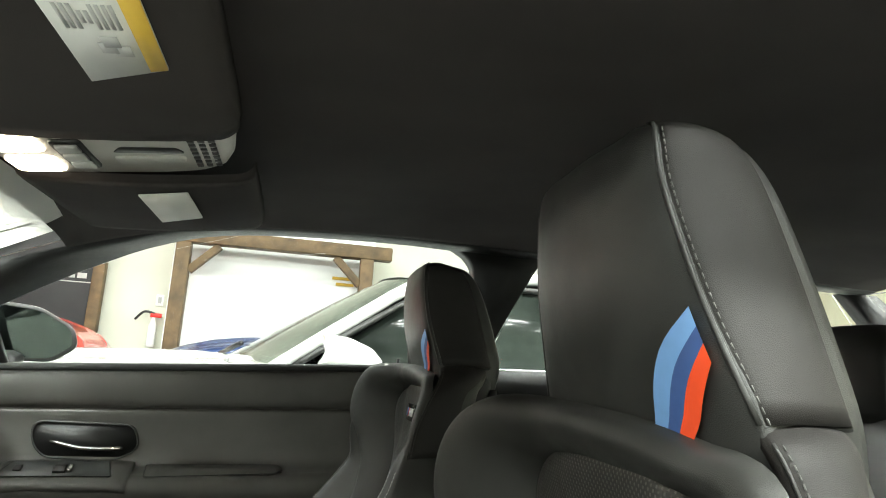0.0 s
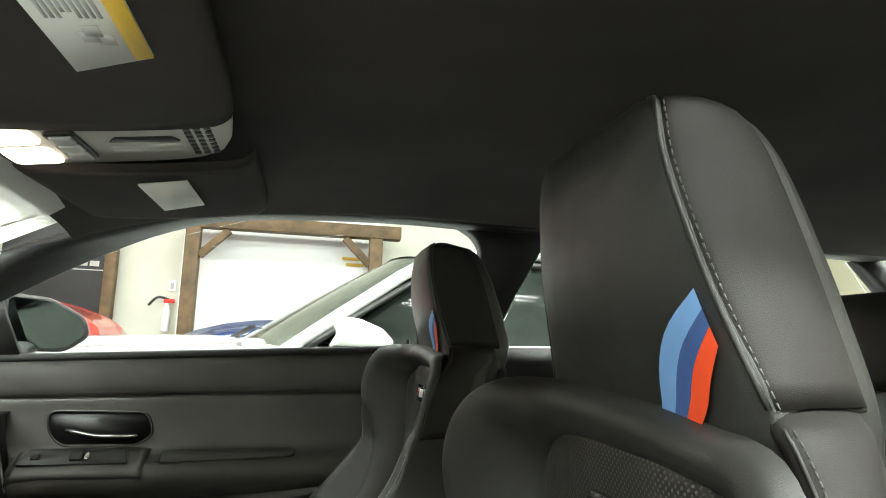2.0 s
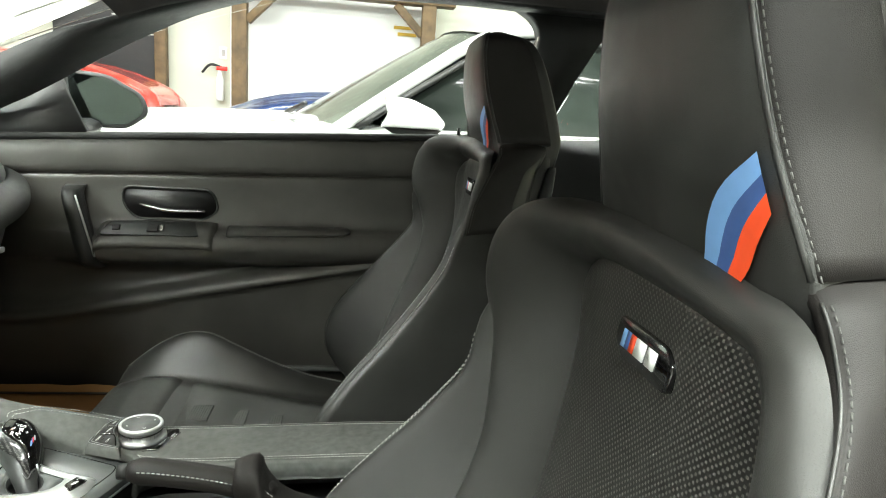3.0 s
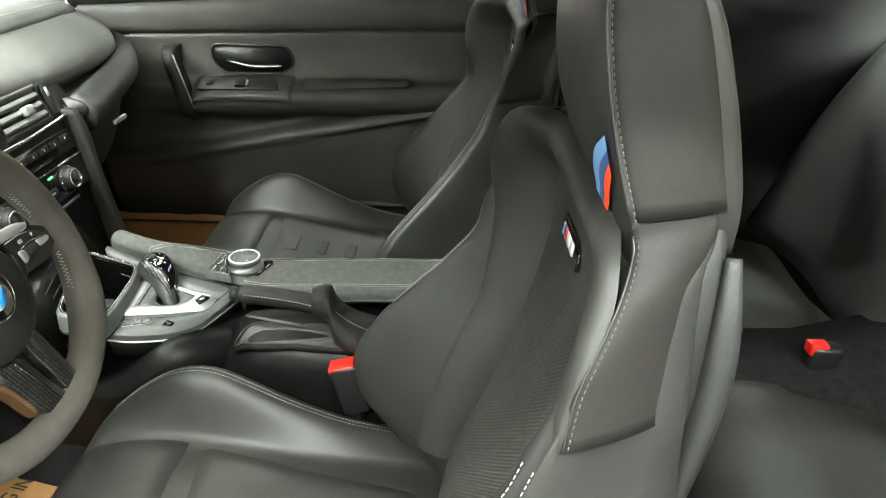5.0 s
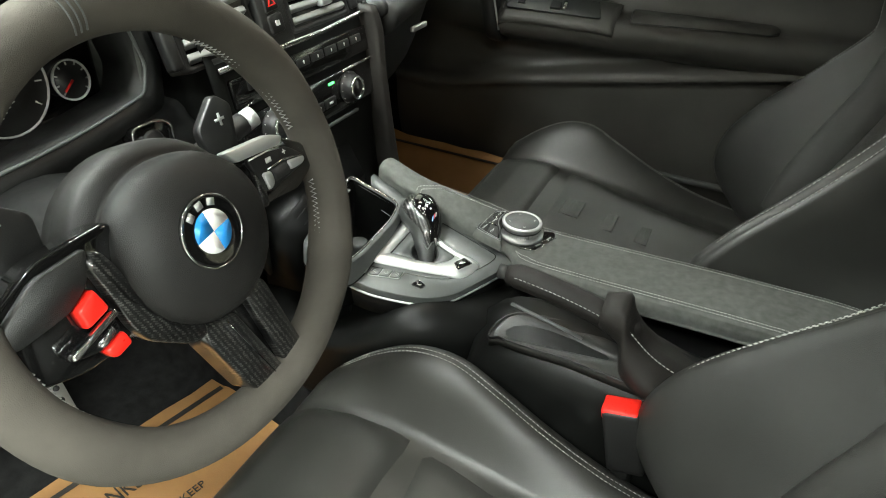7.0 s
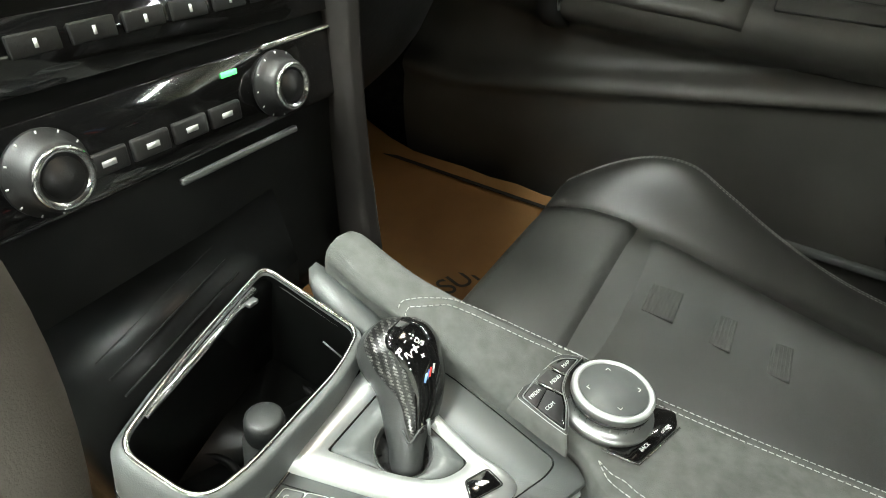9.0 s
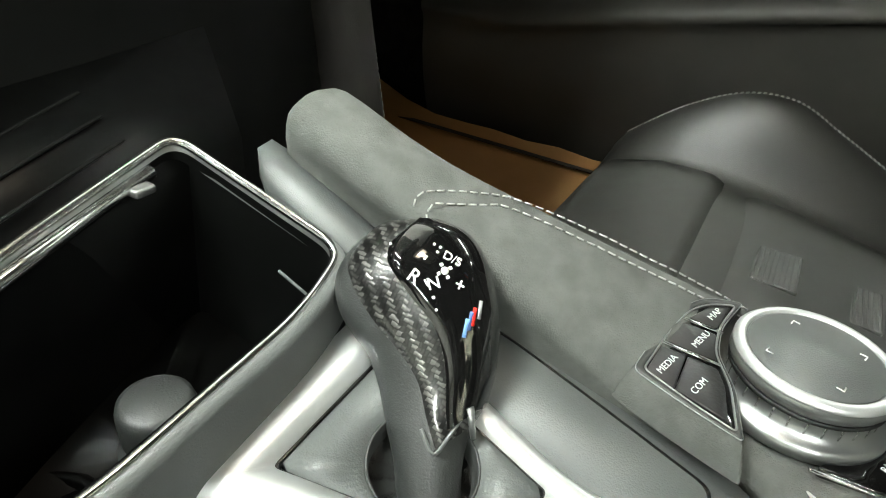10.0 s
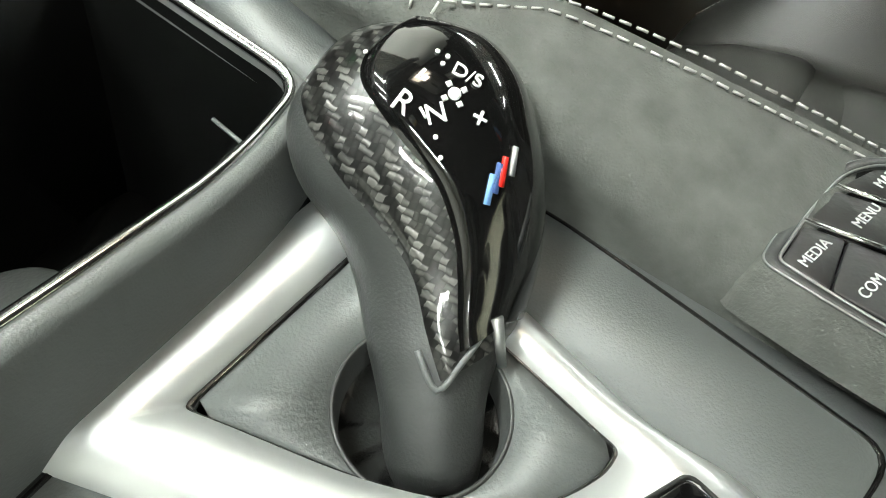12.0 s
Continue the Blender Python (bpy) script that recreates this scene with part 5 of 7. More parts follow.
    for s, ln in ((1, 0.10), (-1, 0.11)):
        st = part("column_stalk", sweep(catmull([W @ Vector(p) for p in ((s * 0.05, 0.010, -0.085), (s * 0.09, 0.022, -0.08), (s * (0.045 + ln), 0.034, -0.066))], 4), [0.008] * 5 + [0.011] * 4, 10), BLACK, wheel, "black column stalk")
        part("stalk_tip", sweep([W @ Vector((s * (0.045 + ln), 0.034, -0.066)), W @ Vector((s * (0.056 + ln), 0.037, -0.062))], 0.010, 12), SILVER, st)
    return wheel


build_wheel()


# ---- centre console ----
PX, PY, PZ = -0.5545, -0.0145, 0.594         # a point of the console plate, which rises to the front and to the passenger


def top(x, y=PY):
    return PZ - 0.2 * (x - PX) + 0.2 * (y - PY)


CT = Matrix(((1, 0, 0.189, PX), (0, 1, -0.189, PY), (-0.2, 0.2, 0.964, PZ), (0, 0, 0, 1)))   # x rearward, y to the passenger, z off the plate


def cpt(x, y):
    return (x - PX, y - PY)


def on_plate(pts, r=0.006, n=4):
    return round_poly([cpt(*p) for p in pts], r, n)


console = thing("centre_console", (-0.5, 0, 0.31), "dark centre console with silver shifter surround and suede side rail", "console")
side = []
for x, w, z in ((-0.80, 0.11, 0.50), (-0.72, 0.125, 0.50), (-0.62, 0.128, 0.505), (-0.54, 0.118, 0.56), (-0.48, 0.085, 0.55), (-0.43, 0.03, 0.545)):
    side.append([(x, -w, z), (x, -w + 0.012, 0.45), (x, -w + 0.03, 0.33), (x, 0.13, 0.33), (x, 0.115, 0.46), (x, 0.10, z - 0.02), (x, 0.0, z)])
part("base", soft_skin(side, 3, 2), DIM_BLACK, console)
HX, HY = -0.5570, -0.0165
HOLE = CT @ Matrix.Translation((*cpt(HX, HY), 0.0))
rear_deck = on_plate([(-0.616, -0.104), (-0.587, -0.1025), (-0.5443, -0.0888), (-0.5194, -0.0766), (-0.4981, -0.0577), (-0.4766, -0.0172), (-0.4520, 0.034), (-0.4580, 0.044), (-0.514, 0.044), (-0.565, 0.046), (-0.616, 0.038)], [0.004, 0.05, 0.05, 0.05, 0.04, 0.05, 0.010, 0.006, 0.02, 0.02, 0.004])


def spread(pts, k):
    """The outline moved outwards about its middle."""
    mx, my = (sum(p[a] for p in pts) / len(pts) for a in (0, 1))
    return [(mx + (p[0] - mx) * k, my + (p[1] - my) * k) for p in pts]


def fan(pts, n=72):
    """The outline met by n rays from the shifter's opening."""
    c = cpt(HX, HY)
    out = []
    for k in range(n):
        dx, dy = math.cos(2 * math.pi * k / n), math.sin(2 * math.pi * k / n)
        best = 0.0
        for (ax, ay), (bx, by) in zip(pts, pts[1:] + pts[:1]):
            ex, ey = bx - ax, by - ay
            det = ex * dy - ey * dx
            if abs(det) > 1e-12:
                t = (ex * (ay - c[1]) - ey * (ax - c[0])) / det
                q = (dx * (ay - c[1]) - dy * (ax - c[0])) / det
                if t > 0 and -1e-6 <= q <= 1 + 1e-6:
                    best = max(best, t)
        out.append((c[0] + dx * best, c[1] + dy * best))
    return out


part("surround_side", slab(spread(rear_deck, 1.012), CT, -0.046, -0.0105, 0.004), BLACK, console)
part("surround_lip", sweep([CT @ Vector((*p, -0.0125)) for p in spread(rear_deck, 1.014)], 0.0016, 6, closed=True), SILVER, console, "thin bright edge line")
panel = on_plate([(-0.6150, -0.0755), (-0.6150, 0.0185), (-0.566, 0.0435), (-0.5243, 0.0390), (-0.4745, 0.0325), (-0.4765, 0.0202), (-0.4933, -0.0161), (-0.5150, -0.0410), (-0.5642, -0.0600), (-0.6141, -0.0770)], [0.004, 0.004, 0.012, 0.02, 0.008, 0.02, 0.03, 0.03, 0.03, 0.004])
part("panel_joint", frame_slab(panel, spread(panel, 0.984), CT, -0.001, 0.0004), PIANO, console)
trim_out = on_plate([(-0.6120, -0.0685), (-0.6030, -0.0655), (-0.5530, -0.0490), (-0.5162, -0.0340), (-0.5000, -0.0290), (-0.4900, -0.0120), (-0.4880, 0.0050), (-0.5000, 0.0080), (-0.5170, 0.0066), (-0.5510, 0.0142), (-0.5750, 0.0200), (-0.6060, 0.0150)], [0.003, 0.01, 0.02, 0.02, 0.008, 0.010, 0.006, 0.008, 0.012, 0.02, 0.012, 0.006], 5)
trim_in = on_plate([(-0.5935, -0.0445), (-0.5850, -0.0420), (-0.5560, -0.0345), (-0.5340, -0.0240), (-0.5260, -0.0160), (-0.5215, -0.0070), (-0.5210, -0.0012), (-0.5260, -0.0004), (-0.5400, 0.0022), (-0.5530, 0.0045), (-0.5680, 0.0080), (-0.5895, 0.0050)], [0.003, 0.01, 0.02, 0.012, 0.006, 0.004, 0.002, 0.003, 0.01, 0.01, 0.01, 0.004], 5)
mid = [((p[0] * 0.45 + q[0] * 0.55), (p[1] * 0.45 + q[1] * 0.55)) for p, q in zip(trim_out, trim_in)]
rings = [[CT @ Vector((p[0], p[1], z)) for p in o] for o, z in ((trim_out, -0.003), (trim_out, 0.0012), (mid, 0.0052), (trim_in, 0.0030), (trim_in, -0.003))]
part("silver_surround", skin(rings, True, False), SILVER, console, "bright satin silver trim")
part("plate_joint", frame_slab(trim_in, spread(trim_in, 0.97), CT, -0.002, 0.0018), PIANO, console)
hole = [(cpt(HX, HY)[0] + 0.0178 * math.cos(2 * math.pi * k / 72), cpt(HX, HY)[1] + 0.0178 * math.sin(2 * math.pi * k / 72)) for k in range(72)]
part("shifter_plate", frame_slab(fan(spread(trim_in, 0.97)), hole, CT, -0.009, 0.0014), MATTE, console)
deck_rings = [[CT @ Vector((*p, z)) for p in fan(o)] for o, z in ((rear_deck, -0.030), (rear_deck, -0.004), (spread(rear_deck, 0.990), -0.0008), (spread(rear_deck, 0.982), 0.0), (mid, 0.0), (mid, -0.009))]
part("surround", skin(deck_rings, True, False), MATTE, console, "matt dark grey shifter surround")
part("shifter_collar", lathe([(0.0168, -0.0085), (0.0178, -0.0085), (0.0182, 0.0014), (0.0178, 0.0020), (0.0172, 0.0016), (0.0168, -0.0085)], HOLE, 48), LEVER, console)
part("shifter_well", lathe([(0.0, -0.0092), (0.0178, -0.0092), (0.0178, -0.0085), (0, -0.0085)], HOLE, 48), SHADE_BLACK, console)
lock_sh = round_poly([cpt(-0.5163, -0.0130), cpt(-0.5083, -0.0205), cpt(-0.4975, -0.0020), cpt(-0.5090, 0.0005)], 0.002)
lk = part("lock_button", slab(lock_sh, CT, 0.001, 0.0054, 0.001), PIANO, console)
part("button_frame", sweep([CT @ Vector((*p, 0.0050)) for p in spread(lock_sh, 1.06)], 0.0006, 4, closed=True), BLACK, lk)
for k in range(3):
    part("button_mark", one_box((0, 0, 0), (0.0046, 0.0011, 0.0005), 0, CT @ Matrix.Translation((*cpt(-0.5078 + 0.0010 * (k - 1), -0.0085 + 0.0017 * (k - 1)), 0.0056)) @ Matrix.Rotation(0.5, 4, "Z")), WHITE, lk)


def mode_key(corners, mat, rim_mat, k):
    sh = round_poly([cpt(*c) for c in corners], 0.0014)
    b = part("mode_button", slab(sh, CT, -0.002, 0.0026, 0.0008), mat, console)
    part("button_frame", sweep([CT @ Vector((*p, 0.0006)) for p in spread(sh, 1.07)], 0.0006, 4, closed=True), rim_mat, b)
    mx, my = (sum(p[a] for p in sh) / len(sh) for a in (0, 1))
    part("button_mark", sweep([CT @ Vector((mx + 0.0026 * math.cos(a), my + 0.0021 * math.sin(a), 0.0027)) for a in (radians(40 + 70 * k + 36 * j) for j in range(8))], 0.00028, 4), GREYINK, b)
    return b


mode_key([(-0.6145, -0.0910), (-0.6030, -0.0868), (-0.6040, -0.0772), (-0.6146, -0.0818)], MATTE, BLACK, 0)
for k in range(3):
    ax, bx = -0.6000 + 0.0119 * k, -0.6000 + 0.0119 * (k + 1) - 0.0010
    la, lb = -0.0864 + 0.0052 * k, -0.0864 + 0.0052 * (k + 0.92)
    mode_key([(ax, la), (bx, lb), (bx + 0.0006, lb + 0.0118), (ax + 0.0006, la + 0.0122)], MATTE, SILVER, k + 1)
mode_key([(-0.5478, -0.0705), (-0.5350, -0.0690), (-0.5325, -0.0625), (-0.5445, -0.0600)], PIANO, BLACK, 2)

# cup holder tray ahead of the shifter
def rim_z(x, y):
    return 0.630 - 0.45 * (x + 0.615) + 0.1 * (y + 0.0145)


cup = [(x, y, rim_z(x, y)) for x, y in round_poly([(-0.682, 0.0075), (-0.6155, 0.0190), (-0.6090, -0.010), (-0.6095, -0.090), (-0.6150, -0.1180), (-0.6600, -0.125), (-0.672, -0.07)], [0.008, 0.009, 0.03, 0.03, 0.014, 0.012, 0.03], 6)]
rim = [Vector(p) for p in cup]
tray = thing("cup_holder", (-0.645, -0.05, 0.5), "black cup holder tray with a chrome rim", "cup holder")
part("rim", sweep(rim, 0.0017, 8, closed=True), CHROME, tray, "thin bright rim")
cc = Vector((-0.645, -0.050, 0.0))


def rim_ring(sx, sy, dz):
    return [Vector((cc.x + (p.x - cc.x) * sx, cc.y + (p.y - cc.y) * sy, p.z + dz)) for p in rim]


def skirt(k):
    """Lines of the tray edge: it drops steeply to the plate at the rear and runs out wide elsewhere."""
    out = []
    for p in rim:
        rear = max(0.0, min(1.0, (p.x - cc.x - 0.012) / 0.014))
        away = Vector(((p.x - cc.x) * 0.22, (p.y - cc.y) * 0.10, 0))
        wide = p + away * (0.35, 1.0, 1.25)[k] + Vector((0, 0, (-0.001, -0.004, -0.030)[k]))
        steep = Vector((p.x + (0.0050, 0.0060, 0.0052)[k], p.y, (p.z + 0.0002, p.z - 0.003, top(p.x + 0.0052, p.y) - 0.002)[k]))
        out.append(wide.lerp(steep, rear))
    return out


part("flange", skin([rim_ring(1.0, 1.0, 0.0), skirt(0), skirt(1), skirt(2)], True, False), MATTE, tray, "matt grey tray edge")
part("flange_joint", sweep([p + Vector((0.0006, 0, 0.0022)) for p in skirt(2)], 0.0010, 6, closed=True), PIANO, tray)
part("rim_band", skin([rim_ring(1.0, 1.0, 0.0005), rim_ring(0.965, 0.985, -0.0025), rim_ring(0.955, 0.980, -0.007)], True, False), SATIN, tray, "satin grey inner band")
# inside surfaces coloured darker to stand for the shade in the tray
part("well", skin([rim_ring(0.962, 0.983, -0.003), rim_ring(0.93, 0.97, -0.020), rim_ring(0.86, 0.93, -0.075)], True, False), SHADE_BLACK, tray)
part("well_floor", skin([rim_ring(0.90, 0.95, -0.072), rim_ring(0.001, 0.001, -0.075)], True, False), SHADE_BLACK, tray)
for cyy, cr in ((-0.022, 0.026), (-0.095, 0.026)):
    cw = part("cup_well", lathe([(cr, 0.0), (cr - 0.001, -0.05), (0.001, -0.05)], Matrix.Translation((-0.650, cyy, 0.572)), 36), SHADE_BLACK, tray)
    part("cup_lip", lathe([(cr - 0.002, 0.0), (cr + 0.003, -0.002), (cr + 0.003, 0.003), (cr, 0.005), (cr - 0.002, 0.003), (cr - 0.002, 0.0)], Matrix.Translation((-0.650, cyy, 0.571)), 36), SHADE_BLACK, cw)
slide = [(-0.680, -0.008), (-0.673, -0.060), (-0.667, -0.105)]
part("tray_slider", sweep([(x + 0.004, y, rim_z(x, y) - 0.004) for x, y in slide], 0.0024, 8), CHROME, tray)
part("slider_tab", one_box((-0.674, -0.016, rim_z(-0.676, -0.016) - 0.004), (0.010, 0.008, 0.003), 0.001), SATIN, tray)
part("rib", sweep([(-0.634, 0.006, 0.624), (-0.619, 0.006, 0.618)], 0.0006, 6), MATTE, tray)
for k in range(3):
    part("slot_line", sweep([(x - 0.008 - 0.010 * k, y, rim_z(x, y) + 0.004 + 0.006 * k) for x, y in slide], 0.0008, 4), DIM_BLACK, tray)
# grey strip between the tray and the suede rail
strip_rows = [[(x, ya, z - 0.012), (x, ya, z), (x, yb, z + 0.001), (x, yb, z - 0.02)] for x, ya, yb, z in ((-0.664, 0.030, 0.038, 0.655), (-0.655, 0.024, 0.040, 0.651), (-0.63, 0.022, 0.042, 0.639), (-0.612, 0.026, 0.044, 0.629), (-0.585, 0.034, 0.046, 0.613))]
part("side_strip", skin(strip_rows), MATTE, tray, "matt grey strip beside the rail")
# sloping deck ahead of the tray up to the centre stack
part("front_deck", skin([[(-0.676, 0.034, 0.655), (-0.672, -0.125, 0.642), (-0.672, -0.125, 0.56), (-0.676, 0.034, 0.56)], [(-0.722, 0.060, 0.690), (-0.722, -0.13, 0.680), (-0.722, -0.13, 0.56), (-0.722, 0.060, 0.56)]]), SHADE_BLACK, tray)
plug = thing("power_socket_cap", (-0.635, -0.050, 0.58), "round grey rubber power socket cap in the cup holder", "socket cap")
part("cap", lathe([(0.0, 0.028), (0.0096, 0.0278), (0.0115, 0.0268), (0.0122, 0.0240), (0.0122, 0.0130), (0.0112, 0.0120), (0.0112, 0.0090), (0.0140, 0.0080), (0.0145, -0.03), (0.0, -0.03)], Matrix.Translation((-0.635, -0.050, 0.579)), 28), LEVER, plug)

# suede rail and armrest
rail = thing("console_rail", (-0.4, 0.06, 0.5), "grey suede console rail with white double stitching", "armrest")
RAIL = [  # x, inner foot y and z, inner edge y and z, outer edge y and z
    (-0.6575, 0.041, 0.648, 0.043, 0.664, 0.060, 0.665), (-0.656, 0.038, 0.648, 0.037, 0.671, 0.064, 0.672), (-0.647, 0.038, 0.646, 0.035, 0.6725, 0.067, 0.674), (-0.62, 0.040, 0.634, 0.033, 0.662, 0.066, 0.665), (-0.595, 0.042, 0.621, 0.033, 0.654, 0.0665, 0.6575),
    (-0.565, 0.0435, 0.606, 0.036, 0.640, 0.0725, 0.6485), (-0.5385, 0.042, 0.600, 0.039, 0.626, 0.0785, 0.6405), (-0.51, 0.041, 0.594, 0.041, 0.612, 0.090, 0.629), (-0.48, 0.040, 0.587, 0.041, 0.602, 0.107, 0.6135), (-0.462, 0.040, 0.583, 0.036, 0.599, 0.110, 0.6045), (-0.444, 0.020, 0.575, 0.018, 0.599, 0.110, 0.602),
    (-0.42, 0.013, 0.576, 0.011, 0.600, 0.110, 0.602), (-0.38, 0.010, 0.578, 0.008, 0.602, 0.108, 0.603), (-0.30, 0.007, 0.582, 0.005, 0.606, 0.108, 0.606), (-0.20, 0.005, 0.586, 0.003, 0.610, 0.107, 0.610), (-0.08, 0.004, 0.588, 0.002, 0.612, 0.106, 0.612), (0.02, 0.004, 0.580, 0.002, 0.605, 0.104, 0.605)]


def rail_top(x, y):
    """Height of the suede surface."""
    q = [float(np.interp(x, [r[0] for r in RAIL], [r[k] for r in RAIL])) for k in (3, 4, 5, 6)]
    return q[1] + (q[3] - q[1]) * max(0.0, min(1.0, (y - q[0]) / (q[2] - q[0])))


rows = []
for x, yf, zf, y0, z0, y1, z1 in RAIL:
    dz = (z1 - z0) / (y1 - y0)
    rows.append([(x, y0, z0 - 0.012), (x, y0 + 0.002, z0 - 0.003), (x, y0 + 0.008, z0 + 0.008 * dz), (x, (y0 + y1) / 2, (z0 + z1) / 2 + 0.001), (x, y1 - 0.008, z1 - 0.008 * dz), (x, y1 - 0.002, z1 - 0.003), (x, y1, z1 - 0.014), (x, y1, z1 - 0.09), (x, yf, zf - 0.06 if x < -0.45 else zf), (x, yf, zf)])
part("pad", soft_skin(rows, 3, 2), SUEDE, rail)


def seam(pts):
    return [(x, y, rail_top(x, y) + 0.0012) for x, y in catmull2(pts)]


def catmull2(pts):
    return [(p[0], p[1]) for p in catmull([(x, y, 0) for x, y in pts], 8)]


for d in (0.0, 0.0055):
    first = [(-0.5955 + d, 0.0345, rail_top(-0.5955, 0.0345) - 0.012), (-0.5965 + d, 0.0345, rail_top(-0.5965 + d, 0.0345) - 0.002)]
    part("stitching", stitches(first + seam([(-0.5955 + d, 0.037), (-0.590 + d, 0.046 - d * 0.4), (-0.582 + d * 0.8, 0.055 - d * 0.5), (-0.572, 0.0635 - d), (-0.556, 0.070 - d), (-0.5385, 0.0755 - d), (-0.51, 0.087 - d), (-0.48, 0.1015 - d), (-0.45, 0.1055 - d), (-0.36, 0.104 - d), (-0.20, 0.103 - d), (-0.05, 0.101 - d)]), 0.0030, 0.0013, 0.00040), THREAD, rail, "pale seam stitching")
    part("stitching", stitches(seam([(-0.452, 0.036), (-0.448 + d, 0.031), (-0.440 + d, 0.0245 + d), (-0.42, 0.0195 + d), (-0.38, 0.0165 + d), (-0.30, 0.0135 + d), (-0.18, 0.0115 + d), (-0.05, 0.0105 + d)]), 0.0030, 0.0013, 0.00040), THREAD, rail, "pale seam stitching")
part("rail_side", one_box((-0.21, 0.052, 0.47), (0.44, 0.104, 0.14), 0.02), BLACK, rail)

# rotary controller with its ring of keys
ctrl = thing("rotary_controller", (-0.460, 0.0755, 0.59), "silver-ringed rotary menu controller with a black touch pad", "control knob")
KM = plane_at((-0.460, 0.0755, 0.6015), (1, 0, -0.01), (0, 1, 0))
knob = part("knob", lathe([(0.0, 0.001), (0.0300, 0.001), (0.0302, 0.0045), (0.0285, 0.0062), (0.0250, 0.0070), (0.0250, 0.0145), (0.0258, 0.0150), (0.0266, 0.0165), (0.0266, 0.0195), (0.0252, 0.0216), (0.0232, 0.0220), (0.0222, 0.0208), (0, 0.0208)], KM, 72), SATIN, ctrl)
part("top_ring", lathe([(0.0226, 0.0195), (0.0226, 0.0216), (0.0236, 0.0224), (0.0252, 0.0221), (0.0266, 0.0206), (0.0266, 0.0200), (0.0226, 0.0195)], KM, 72), SILVER, knob, "bright ring round the touch pad")
part("touch_pad", lathe([(0, 0.0204), (0.0220, 0.0204), (0.0220, 0.0214), (0, 0.0216)], KM, 48), MATTE, knob, "matt black touch pad")
part("knob_groove", lathe([(0.0249, 0.0132), (0.0262, 0.0132), (0.0262, 0.0146), (0.0249, 0.0146), (0.0249, 0.0132)], KM, 60), BLACK, knob)
for a in (30, 120, 210, 300):
    part("arrow_mark", sweep([KM @ Matrix.Rotation(radians(a), 4, "Z") @ Vector(p) for p in ((0.0158, -0.0016, 0.0219), (0.0176, 0, 0.0219), (0.0158, 0.0016, 0.0219))], 0.0003, 4), WHITE, knob)
for k in range(30):
    a = 2 * math.pi * k / 30
    part("knurl", one_box((0, 0, 0), (0.0004, 0.0006, 0.006), 0, KM @ Matrix.Rotation(a, 4, "Z") @ Matrix.Translation((0.0250, 0, 0.0108))), CHROME, knob)


KX, KY, KZ = -0.5117, 0.0421, 0.6128         # near corner of the key field, which leans up to the passenger
KP = Matrix(((1, 0, 0.049, KX), (0, 1, -0.196, KY), (-0.05, 0.20, 0.979, KZ), (0, 0, 0, 1)))


def kp(x, y):
    return (x - KX, y - KY)


bez_out = round_poly([kp(-0.5115, 0.0428), kp(-0.491, 0.0376), kp(-0.4735, 0.0345), kp(-0.4800, 0.0525), kp(-0.4885, 0.0640), kp(-0.4900, 0.0760), kp(-0.4860, 0.0920), kp(-0.4976, 0.0882), kp(-0.5037, 0.0810), kp(-0.5086, 0.0671)], [0.003, 0.01, 0.002, 0.004, 0.004, 0.004, 0.002, 0.006, 0.008, 0.012], 5)
bez_in = round_poly([kp(-0.5085, 0.0447), kp(-0.491, 0.0398), kp(-0.4760, 0.0367), kp(-0.4815, 0.0525), kp(-0.4895, 0.0640), kp(-0.4908, 0.0760), kp(-0.4880, 0.0893), kp(-0.4970, 0.0851), kp(-0.5021, 0.0783), kp(-0.5056, 0.0661)], [0.002, 0.01, 0.002, 0.004, 0.004, 0.004, 0.002, 0.005, 0.008, 0.012], 5)
part("key_bezel", frame_slab(bez_out, bez_in, KP, -0.006, 0.0014), LEVER, ctrl)
part("key_surround", skin([[KP @ Vector((*p, z)) for p in spread(bez_out, k)] for k, z in ((1.0, 0.0006), (1.05, -0.0004), (1.16, -0.0050), (1.24, -0.0110))], True, False), SUEDE, rail, "suede drawn up to the key field")
part("key_bezel_line", sweep([KP @ Vector((p[0], p[1], 0.0012)) for p in spread(bez_out, 1.002)], 0.0003, 4, closed=True), SATIN, ctrl)
part("key_bezel_edge", sweep([KP @ Vector((p[0], p[1], 0.0014)) for p in bez_in], 0.0004, 4, closed=True), SATIN, ctrl)
part("key_floor", slab(bez_in, KP, -0.006, 0.0000), PIANO, ctrl)
for txt, outline, at in (("MAP", [(-0.5015, 0.0750), (-0.4912, 0.0752), (-0.4895, 0.0880), (-0.4962, 0.0842)], (-0.4937, 0.0815)),
                         ("MENU", [(-0.5056, 0.0606), (-0.4882, 0.0608), (-0.4908, 0.0725), (-0.5026, 0.0722)], (-0.4950, 0.0675)),
                         ("MEDIA", [(-0.5078, 0.0452), (-0.4975, 0.0428), (-0.4975, 0.0580), (-0.5060, 0.0578)], (-0.5022, 0.0509)),
                         ("COM", [(-0.4970, 0.0426), (-0.4790, 0.0390), (-0.4830, 0.0520), (-0.4870, 0.0580), (-0.4970, 0.0580)], (-0.4905, 0.0478))):
    keyp = part("key", slab(round_poly([kp(*q) for q in outline], 0.001), KP, -0.001, 0.0010, 0.0005), BLACK, ctrl)
    words("key_text", txt, 0.0034, KP @ Matrix.Translation((*kp(*at), 0.0011)) @ Matrix.Rotation(radians(72), 4, "Z"), LEGEND, keyp, 0.0001)
